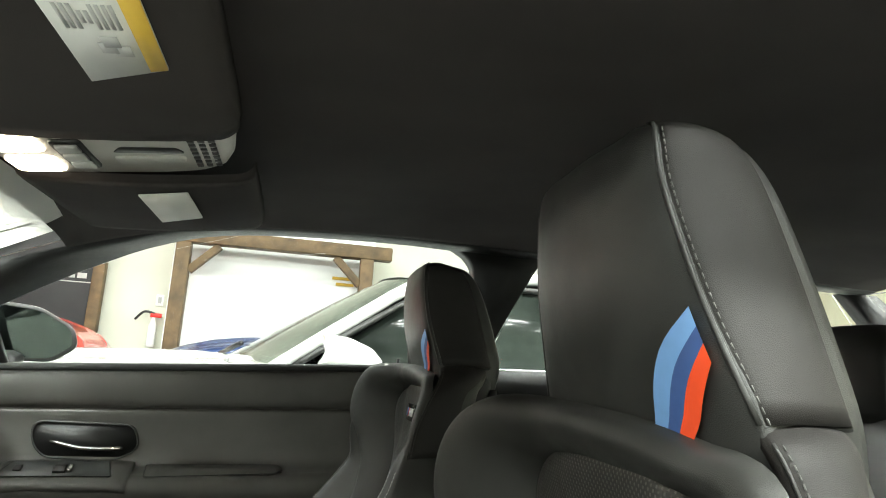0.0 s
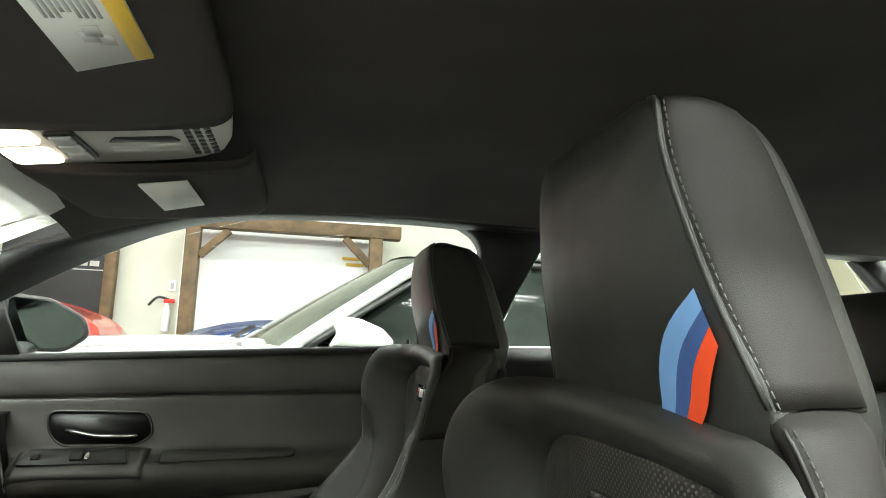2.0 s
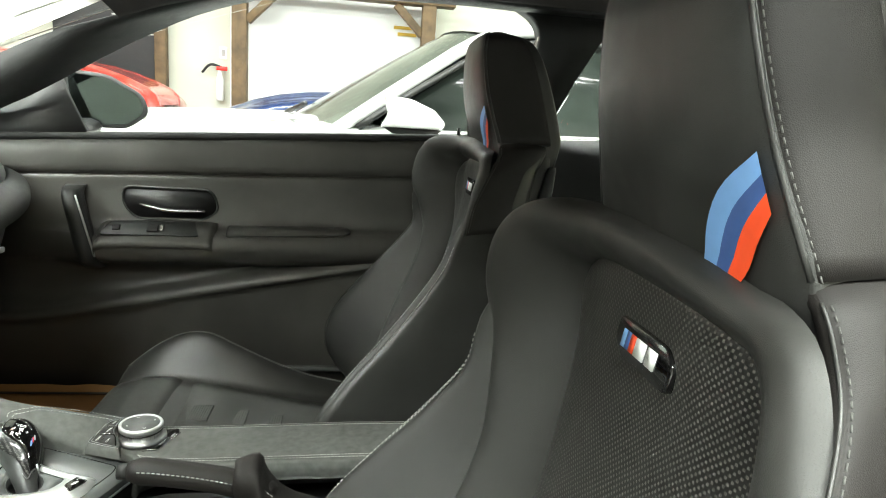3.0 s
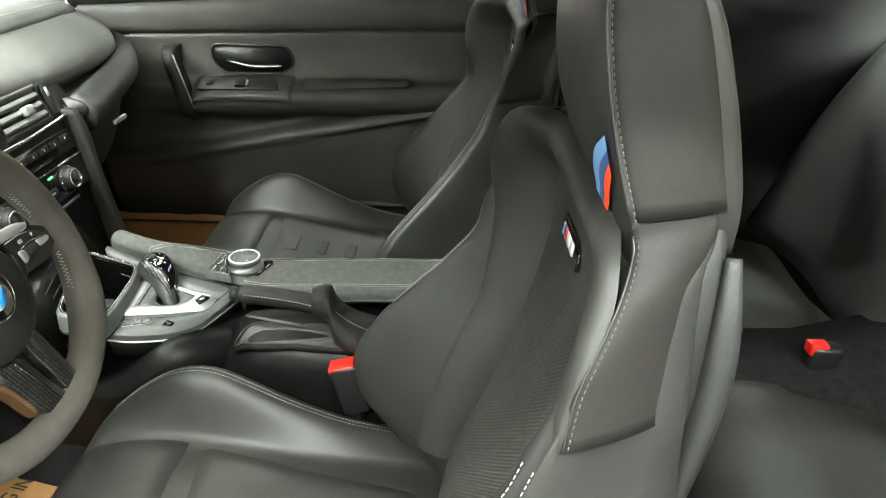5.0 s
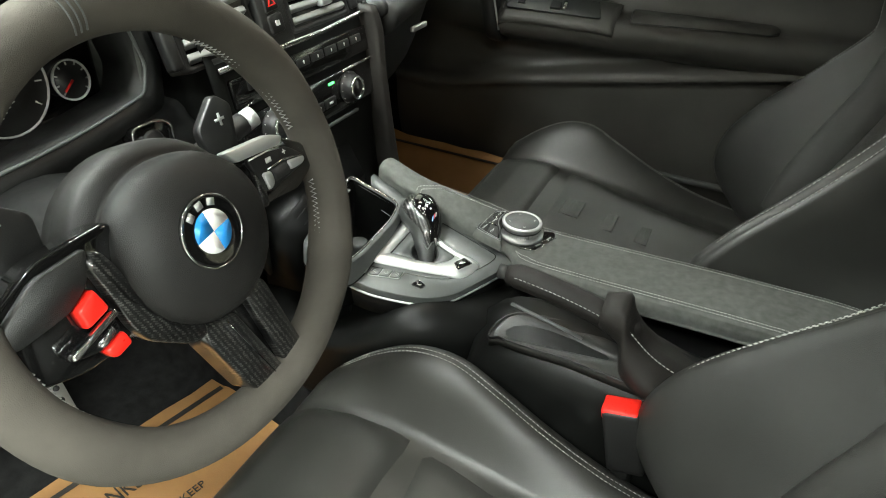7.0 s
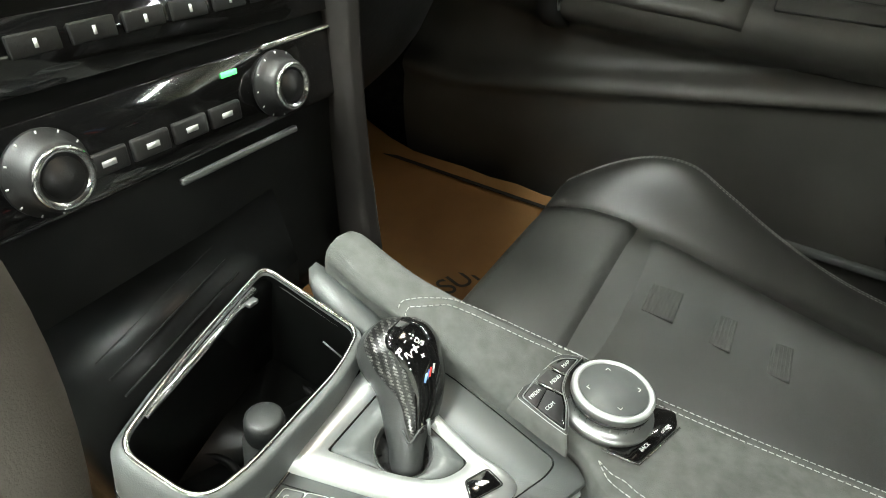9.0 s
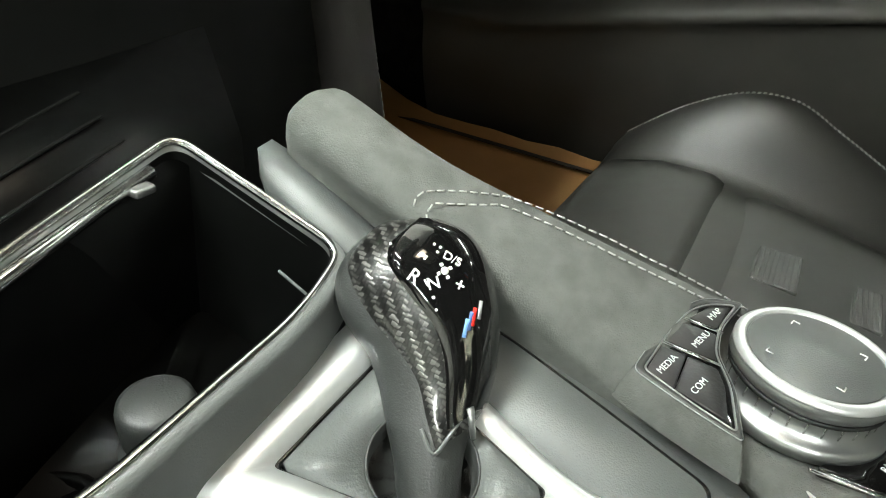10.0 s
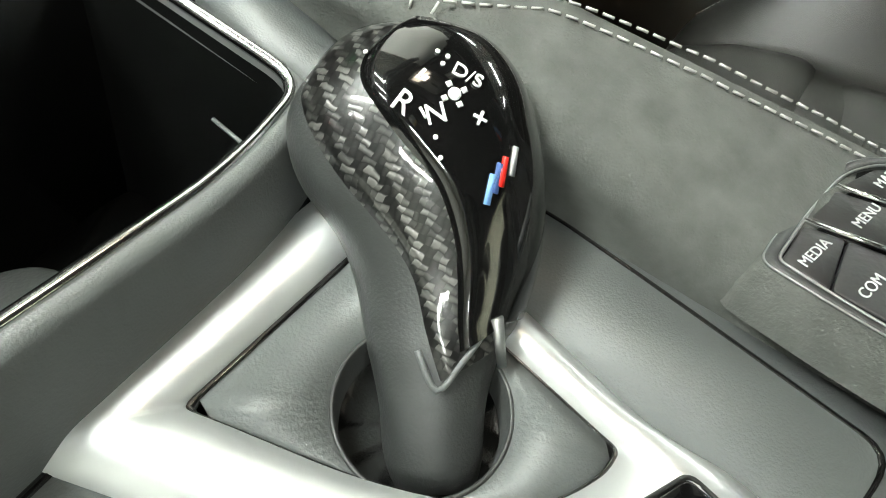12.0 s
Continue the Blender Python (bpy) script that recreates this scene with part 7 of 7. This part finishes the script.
# display screen standing on the dash
SM = plane_at((-0.785, -0.130, 0.975), (0.08, 1, 0), (-0.25, 0, 1))
scr = thing("display_screen", (-0.78, -0.16, 0.93), "wide black navigation screen on the dashboard, switched off", "screen")
part("housing", slab(round_poly([(-0.113, -0.052), (0.113, -0.052), (0.111, 0.052), (-0.111, 0.052)], 0.008), SM, -0.018, 0.0, 0.002), BLACK, scr)
part("glass", slab(round_poly([(-0.108, -0.047), (0.108, -0.047), (0.106, 0.047), (-0.106, 0.047)], 0.005), SM, -0.001, 0.0016), SCREEN, scr)
# instrument cluster under its hood
cl = thing("instrument_cluster", (-0.85, -0.37, 0.85), "hooded instrument cluster with round gauges", "gauges")
rows = []
for x, r, zb in ((-0.775, 1.0, 0.0), (-0.79, 1.04, 0.0), (-0.86, 1.03, 0.0), (-0.95, 0.98, 0.0)):
    rows.append([(x, -0.37 + 0.172 * r * u, 0.812 + 0.146 * r * v) for u, v in ((-1, 0.0), (-1, 0.5), (-0.9, 0.82), (-0.55, 0.97), (0, 1.0), (0.55, 0.97), (0.9, 0.82), (1, 0.5), (1, 0.0), (0.93, 0.02), (0.93, 0.48), (0.84, 0.74), (0.5, 0.88), (0, 0.91), (-0.5, 0.88), (-0.84, 0.74), (-0.93, 0.48), (-0.93, 0.02))])
part("hood", soft_skin(rows, 3, 2), SUEDE, cl)
part("face", one_box((-0.842, -0.37, 0.868), (0.012, 0.325, 0.13), 0.004, None), PIANO, cl)
for gx, rr in ((-0.418, 0.046), (-0.309, 0.046), (-0.240, 0.0205), (-0.485, 0.0205)):
    GMx = plane_at((-0.834, gx, 0.850 if rr > 0.03 else 0.836), (0, 1, 0), (-0.2, 0, 1))
    g = part("gauge_ring", lathe([(rr - 0.003, 0), (rr - 0.001, 0), (rr - 0.001, 0.003), (rr - 0.002, 0.0035), (rr - 0.003, 0)], GMx, 36), GREYINK, cl)
    part("gauge_face", lathe([(0, 0.0), (rr - 0.003, 0.0), (rr - 0.003, 0.002), (0, 0.002)], GMx, 36), BLACK, g)
    for k in range(9):
        a = radians(-40 + 260 * k / 8)
        part("gauge_tick", one_box((0, 0, 0), (rr * 0.14, 0.0014, 0.0006), 0, GMx @ Matrix.Rotation(a, 4, "Z") @ Matrix.Translation((rr * 0.78, 0, 0.0025))), GREYINK, g)
    part("needle", one_box((0, 0, 0), (rr * 0.7, 0.0022, 0.001), 0, GMx @ Matrix.Rotation(radians(215), 4, "Z") @ Matrix.Translation((rr * 0.35, 0, 0.004))), RED, g)
BZ = plane_at((-0.776, -0.37, 0.86), (0, 1, 0), (-0.12, 0, 1))
inner = round_poly([(-0.155, -0.045), (0.0, -0.053), (0.085, -0.046), (0.155, -0.034), (0.166, -0.010), (0.158, 0.034), (0.120, 0.072), (-0.120, 0.072), (-0.158, 0.034), (-0.166, -0.01)], [0.01, 0.05, 0.05, 0.006, 0.008, 0.02, 0.03, 0.03, 0.02, 0.01])
outer = round_poly([(-0.165, -0.066), (0.0, -0.078), (0.090, -0.070), (0.176, -0.052), (0.186, -0.006), (0.174, 0.040), (0.128, 0.084), (-0.128, 0.084), (-0.174, 0.040), (-0.186, -0.006)], [0.01, 0.05, 0.05, 0.01, 0.01, 0.02, 0.03, 0.03, 0.02, 0.01])
part("bezel", frame_slab(outer, inner, BZ, -0.055, 0.004), SOFT, cl, "dark angular cluster bezel")
part("bezel_edge", sweep([BZ @ Vector((p[0], p[1], 0.0045)) for p in inner], 0.0016, 6, closed=True), MATTE, cl)
# start button on the fascia
st = thing("start_button", (-0.775, -0.190, 0.785), "round black start button with a red ring", "button")
SB = plane_at((-0.756, -0.228, 0.784), (0, 1, 0), (-0.2, 0, 1))
surround = round_poly([(-0.024, -0.018), (0.022, -0.022), (0.026, 0.012), (0.012, 0.020), (-0.020, 0.020)], 0.008)
part("surround", sweep([SB @ Vector((p[0], p[1], 0.004)) for p in surround], 0.0016, 6, closed=True), CHROME, st)
part("panel", slab(surround, SB, -0.012, 0.003, 0.002), PIANO, st)
part("button", lathe([(0, -0.01), (0.013, -0.01), (0.013, 0.004), (0.010, 0.006), (0, 0.0055)], SB, 28), BLACK, st)
part("red_button", lathe([(0, 0.0), (0.008, 0.0), (0.008, 0.008), (0, 0.009)], SB @ Matrix.Translation((0.010, -0.021, 0.001)), 20), RED, st)

# pedals and paper mats
ped = thing("accelerator_pedal", (-0.95, -0.32, 0.33), "drilled silver accelerator pedal", "pedal")
PM = plane_at((-0.945, -0.318, 0.425), (0.0, 1, -0.10), (-0.35, 0.08, 1))
part("plate", slab(round_poly([(-0.030, -0.075), (0.030, -0.07), (0.022, 0.075), (-0.022, 0.075)], 0.01), PM, -0.008, 0.0, 0.002), SILVER, ped)
for a in range(3):
    for b in range(7):
        part("rubber_stud", lathe([(0, 0), (0.0042, 0), (0.0035, 0.003), (0, 0.003)], PM @ Matrix.Translation((-0.015 + 0.015 * a, -0.055 + 0.018 * b, 0.0)), 8), RUBBER, ped)
part("arm", one_box((-0.985, -0.318, 0.46), (0.02, 0.02, 0.2), 0.005), BLACK, ped)
ped = thing("brake_pedal", (-0.95, -0.43, 0.4), "drilled silver brake pedal", "pedal")
PM = plane_at((-0.925, -0.435, 0.455), (0.0, 1, 0), (-0.35, 0, 1))
part("plate", slab(round_poly([(-0.040, -0.030), (0.040, -0.030), (0.038, 0.03), (-0.038, 0.03)], 0.01), PM, -0.008, 0.0, 0.002), SILVER, ped)
for a in range(4):
    for b in range(3):
        part("rubber_stud", lathe([(0, 0), (0.0042, 0), (0.0035, 0.003), (0, 0.003)], PM @ Matrix.Translation((-0.027 + 0.018 * a, -0.018 + 0.018 * b, 0.0)), 8), RUBBER, ped)
part("arm", one_box((-0.965, -0.435, 0.52), (0.02, 0.02, 0.18), 0.005), BLACK, ped)


def paper_mat(name, x0, x1, y0, y1, z, label, place=Matrix.Identity(4)):
    mat_t = thing(name, place @ Vector(((x0 + x1) / 2, (y0 + y1) / 2, z)), label, "paper mat", "paper floor mats")
    rows = []
    for i in range(13):
        x = x0 + (x1 - x0) * i / 12
        lift = max(0.0, -0.98 - x) * 0.45
        rows.append([(x, y0 + (y1 - y0) * j / 10, z + lift + max(0.0, y0 + (y1 - y0) * j / 10 - 0.50) * 0.5 + 0.004 * math.sin(9 * i + 4 * j) * 0.5) for j in range(11)])
    rows = [[place @ Vector(p) for p in r] for r in rows]
    part("sheet", skin(rows + [[(p[0], p[1], p[2] - 0.002) for p in r] for r in reversed(rows)], False, False), KRAFT, mat_t)
    return mat_t


DRV = plane_at((-0.8605, -0.121, 0), (0.977, -0.215, 0), (0.215, 0.977, 0))     # skewed sheet: its front edge runs along y
drv = paper_mat("paper_mat", 0.0, 0.28, -0.44, 0.0, 0.322, "brown kraft paper mat with printed words on the driver's floor", DRV)
pas = paper_mat("paper_mat", -1.20, -0.60, 0.15, 0.675, 0.322, "brown kraft paper mat with printed words on the passenger's floor")


def ink_line(parent, a, b, w, z=0.3275):
    a, b = Vector(a), Vector(b)
    d = (b - a).normalized() * 1.0
    s = Vector((-d.y, d.x)) * w / 2
    part("printed_line", skin([[(p.x, p.y, zz) for p in (a - s, b - s, b + s, a + s)] for zz in (z, z + 0.0008)]), INK, parent, smooth=False)


ink_line(pas, (-0.96, 0.21), (-0.96, 0.50), 0.008)
ink_line(pas, (-0.66, 0.21), (-0.66, 0.50), 0.008)
ink_line(pas, (-1.0, 0.648), (-0.60, 0.648), 0.010, 0.4015)
ink_line(drv, (DRV @ Vector((0.030, -0.43, 0))).xy, (DRV @ Vector((0.030, -0.01, 0))).xy, 0.008)
TD = plane_at((-0.805, -0.270, 0.3285), (0.215, 0.977, 0), (-0.977, 0.215, 0))
words("printed_word", "THANKS FOR COMING IN", 0.036, TD @ Matrix.Diagonal((0.62, 1, 1, 1)), INK, drv)
words("printed_word", "TO KEEP", 0.016, TD @ Matrix.Translation((-0.025, -0.068, 0)), INK, drv)
words("printed_word", "SURE", 0.05, plane_at((-0.74, 0.50, 0.3285), (0.35, 1, 0), (-1, 0.35, 0)), INK, pas)

# ---- roof fittings ----
vis = thing("sun_visor", (-0.36, -0.33, 1.18), "dark cloth driver's sun visor with a white warning label", "sun visor", "sun visors")


def visor(parent, y0, y1, up=0.0):
    rows = []
    for x, z in ((-0.545, 1.172 + up), (-0.53, 1.166 + up), (-0.42, 1.172 + up), (-0.31, 1.186 + up), (-0.285, 1.196 + up), (-0.28, 1.206 + up)):
        rows.append([(x, y0, z), (x, y0 + 0.01, z - 0.004), (x, y1 - 0.01, z - 0.004), (x, y1, z), (x, y1 - 0.01, z + 0.014), (x, y0 + 0.01, z + 0.014)])
    part("flap", soft_skin(rows, 3, 2), LINER, parent)


visor(vis, -0.50, -0.15)
VM = plane_at((-0.339, -0.345, 1.1765), (0.985, 0, 0.125), (0, -1, 0))     # underside of the flap: x rear, y to the door
lab = part("warning_label", slab([(-0.028, -0.075), (0.026, -0.052), (0.026, 0.040), (-0.028, 0.036)], VM, -0.001, 0.0012), PAPER, vis, "white warning label with a yellow edge")
part("yellow_edge", slab([(0.0145, -0.054), (0.026, -0.051), (0.026, 0.040), (0.0145, 0.039)], VM, 0.0, 0.0020), YELLOW, lab)
for k in range(9):
    w = 0.028 if k not in (3, 4) else 0.014
    part("text_bar", one_box((0, 0, 0), (0.0022, w, 0.0004), 0, VM @ Matrix.Translation((-0.020 + 0.0036 * k, 0.016, 0.0014))), GREYINK, lab)
for px, py in ((-0.004, -0.022), (0.004, -0.026), (-0.001, -0.014)):
    part("picture_bar", one_box((0, 0, 0), (0.010, 0.014, 0.0004), 0, VM @ Matrix.Translation((px, py, 0.0014))), GREYINK, lab)
vis2 = thing("sun_visor", (-0.40, 0.30, 1.19), "dark cloth passenger sun visor with a pale label", "sun visor", "sun visors")
visor(vis2, 0.085, 0.36, 0.018)
part("label", slab([(-0.046, -0.082), (0.014, -0.055), (0.014, 0.088), (-0.046, 0.078)], plane_at((-0.374, 0.195, 1.1885), (0.985, 0, 0.125), (0, -1, 0)), -0.001, 0.0012), PAPER, vis2, "plain pale label")
clipt = thing("visor_clip", (-0.29, 0.24, 1.215), "small grey visor clip", "clip")
part("clip", one_box((-0.292, 0.245, 1.2165), (0.018, 0.034, 0.012), 0.004), MATTE, clipt)
pl = thing("visor_lamp", (-0.25, -0.33, 1.25), "small pale vanity lamp set in the headliner", "lamp")
part("lens", one_box((-0.250, -0.330, 1.243), (0.046, 0.013, 0.008), 0.003, None), LAMP_WHITE, pl)

oc = thing("overhead_console", (-0.44, 0.04, 1.21), "pale grey overhead console with a lit reading lamp", "overhead lamp")
OM = plane_at((-0.425, 0.0, 1.222), (0.985, 0, 0.13), (0, 1, 0))
out = round_poly([(-0.115, -0.085), (0.06, -0.085), (0.115, -0.070), (0.125, 0.0), (0.115, 0.070), (0.06, 0.085), (-0.115, 0.085), (-0.135, 0.0)], 0.03)
part("housing", skin([[OM @ Vector((p[0] * s, p[1] * s, z)) for p in out] for s, z in ((1.04, 0.012), (1.03, -0.004), (0.97, -0.016), (0.86, -0.022), (0.001, -0.023))], True, True), LAMP_WHITE, oc)
for sy in (-1, 1):
    part("reading_lens", slab(round_poly([(-0.112, sy * 0.035 - 0.026), (-0.062, sy * 0.035 - 0.026), (-0.062, sy * 0.035 + 0.026), (-0.112, sy * 0.035 + 0.026)], 0.01), OM @ Matrix.Rotation(math.pi, 4, "X"), 0.018, 0.0255, 0.002), LENS, oc, "lit warm reading lens")
part("switch_panel", slab(round_poly([(-0.052, -0.045), (-0.022, -0.045), (-0.022, 0.045), (-0.052, 0.045)], 0.006), OM @ Matrix.Rotation(math.pi, 4, "X"), 0.02, 0.0262, 0.002), BLACK, oc)
for k in range(3):
    part("switch", one_box((0, 0, 0), (0.022, 0.022, 0.006), 0.003, OM @ Matrix.Translation((-0.037, -0.028 + 0.028 * k, -0.027))), GREYINK, oc)
part("assist_button", slab(round_poly([(-0.002, -0.030), (0.072, -0.024), (0.072, -0.006), (-0.002, -0.008)], 0.006), OM @ Matrix.Rotation(math.pi, 4, "X"), 0.02, 0.0258, 0.002), LAMP_WHITE, oc)
part("cover_slot", slab(round_poly([(0.0, 0.006), (0.074, 0.004), (0.066, 0.020), (0.01, 0.022)], 0.004), OM @ Matrix.Rotation(math.pi, 4, "X"), 0.02, 0.0240, 0.0005), BLACK, oc)
for a in range(3):
    for b in range(7):
        part("vent_hole", one_box((0, 0, 0), (0.007, 0.009, 0.003), 0.001, OM @ Matrix.Translation((0.084 + 0.0105 * a, -0.042 + 0.014 * b, -0.0228 + 0.0006 * a))), BLACK, oc)

rv = thing("rear_view_mirror", (-0.66, -0.02, 1.15), "black framed rear-view mirror", "mirror")
RV = plane_at((-0.642, -0.005, 1.146), (0.18, 1, 0), (-0.12, 0, 1))
shape = round_poly([(-0.118, -0.026), (0.118, -0.026), (0.122, 0.022), (0.08, 0.032), (-0.08, 0.032), (-0.122, 0.022)], 0.018)
part("housing", skin([[RV @ Vector((p[0] * s, p[1] * s, z)) for p in shape] for s, z in ((0.97, 0.004), (1.05, 0.0), (1.05, -0.015), (0.8, -0.035))]), BLACK, rv)
part("glass", slab(shape, RV, 0.002, 0.006), MIRROR, rv)
part("arm", sweep([(-0.665, 0, 1.15), (-0.685, 0, 1.19)], 0.012, 8), BLACK, rv)

# price sheet hung inside the windscreen
sheet = thing("price_sheet", (-0.74, 0.40, 1.12), "white printed price sheet hung inside the windscreen", "paper sheet")
PS = plane_at((-0.60, 0.0, 1.192), (-0.931, 0, -0.366), (0, 1, 0))      # inside of the windscreen: x down the glass, y to the passenger
part("paper", slab([(0.0, 0.445), (0.40, 0.575), (0.40, 0.10), (-0.03, 0.08), (-0.03, 0.26)], PS, -0.0006, 0.0006), PAPER_THIN, sheet, smooth=False)
for k in range(11):
    w = 0.05 + 0.02 * (k * 7 % 5)
    part("text_bar", one_box((0, 0, 0), (w, 0.004 if k % 3 else 0.010, 0.0004), 0, PS @ Matrix.Translation((0.07 + 0.02 * (k % 4), 0.12 + 0.030 * k, -0.0010)) @ Matrix.Rotation(0.15, 4, "Z")), GREYINK, sheet)
# near roof rail: padded edge roll and door seal
solo("trim_near_roll", sweep(catmull([(-0.16, -0.498, 1.238), (-0.02, -0.503, 1.240), (0.1, -0.504, 1.240), (0.3, -0.502, 1.238), (0.7, -0.485, 1.212)], 6), [0.002 + 0.009 * min(1, k / 8) for k in range(25)], 12), LEVER, "grey padded roof edge roll above the driver's door", "roof trim", kind="structure")
solo("trim_near_seal", sweep(catmull([(-0.45, -0.545, 1.222), (-0.1, -0.556, 1.262), (0.3, -0.553, 1.262), (0.7, -0.535, 1.235)], 4), 0.010, 8), RUBBER, "black rubber door seal along the near roof rail", "seal", kind="structure")
# lower end of the near windscreen pillar beside the open driver's door, with its padded seal
lip = [(-0.70, -0.56, 0.993), (-0.505, -0.56, 1.064), (-0.424, -0.56, 1.093), (-0.325, -0.56, 1.131), (-0.285, -0.585, 1.160), (-0.25, -0.62, 1.21), (-0.15, -0.62, 1.25)]
roll = [(-0.72, -0.60, 1.000), (-0.52, -0.60, 1.068), (-0.439, -0.60, 1.100), (-0.377, -0.60, 1.122), (-0.32, -0.605, 1.145), (-0.285, -0.64, 1.20), (-0.20, -0.65, 1.25)]
solo("trim_near_door_frame", strip(list(zip(lip, roll)), 0.02), SOFT, "dark pillar trim beside the open driver's door", "pillar trim", kind="structure")
solo("trim_near_door_seal", sweep(catmull(roll, 5), 0.007, 10), LEVER, "grey padded seal along the driver's door opening", "seal", kind="structure")
solo("trim_near_sill", one_box((-0.2, -0.72, 0.36), (1.5, 0.08, 0.12), 0.02), BLACK, "black driver's door sill", "sill", kind="structure")


# ---- rear bench ----
rear = thing("rear_bench", (0.75, 0, 0.33), "black leather rear bench with raised headrests", "rear seat")
for s in (-1, 1):
    rows = []
    for z, xf, xb, w in ((0.50, 0.60, 0.80, 0.25), (0.60, 0.645, 0.86, 0.26), (0.75, 0.70, 0.92, 0.26), (0.88, 0.76, 0.96, 0.25), (0.95, 0.80, 0.97, 0.235), (0.97, 0.85, 0.96, 0.20)):
        c = s * 0.30
        rows.append([(xf + 0.03, c - w, z), (xf, c - w * 0.7, z), (xf + 0.02, c, z), (xf, c + w * 0.7, z), (xf + 0.03, c + w, z), (xb, c + w, z), (xb, c - w, z)])
    part("backrest", soft_skin(rows, 3, 3), LEATHER, rear)
    rows = []
    for z, xf, xb, w in ((0.945, 0.81, 0.92, 0.105), (1.0, 0.80, 0.93, 0.125), (1.06, 0.80, 0.93, 0.125), (1.10, 0.815, 0.92, 0.115), (1.125, 0.84, 0.90, 0.08)):
        c = s * 0.33
        rows.append([(xf + 0.02, c - w, z), (xf, c - w * 0.7, z), (xf - 0.004, c, z), (xf, c + w * 0.7, z), (xf + 0.02, c + w, z), (xb, c + w * 0.8, z), (xb, c - w * 0.8, z)])
    part("headrest", soft_skin(rows, 3, 3), LEATHER, rear)
    rows = []
    for x, z, w in ((0.24, 0.42, 0.24), (0.28, 0.48, 0.25), (0.36, 0.50, 0.25), (0.5, 0.47, 0.25), (0.66, 0.44, 0.24)):
        c = s * 0.30
        rows.append([(x, c - w, z - 0.03), (x, c - w * 0.8, z + 0.01), (x, c, z - 0.01), (x, c + w * 0.8, z + 0.01), (x, c + w, z - 0.03), (x, c + w, 0.33), (x, c - w, 0.33)])
    part("cushion", soft_skin(rows, 3, 3), LEATHER, rear)
part("centre_tray", one_box((0.42, 0, 0.43), (0.42, 0.10, 0.12), 0.02), BLACK, rear)
rb = thing("rear_belt_buckle", (0.42, 0.0, 0.5), "black rear belt buckle with a red button", "belt buckle")
part("body", one_box((0.50, -0.02, 0.50), (0.05, 0.03, 0.08), 0.008), BLACK, rb)
part("release_button", one_box((0.485, -0.02, 0.535), (0.03, 0.022, 0.02), 0.003), RED, rb)
solo("trim_kick_panel", one_box((-1.14, 0.724, 0.56), (0.34, 0.02, 0.62), 0.006), CARPET, "black carpeted kick panel in the passenger footwell", "kick panel", kind="structure")
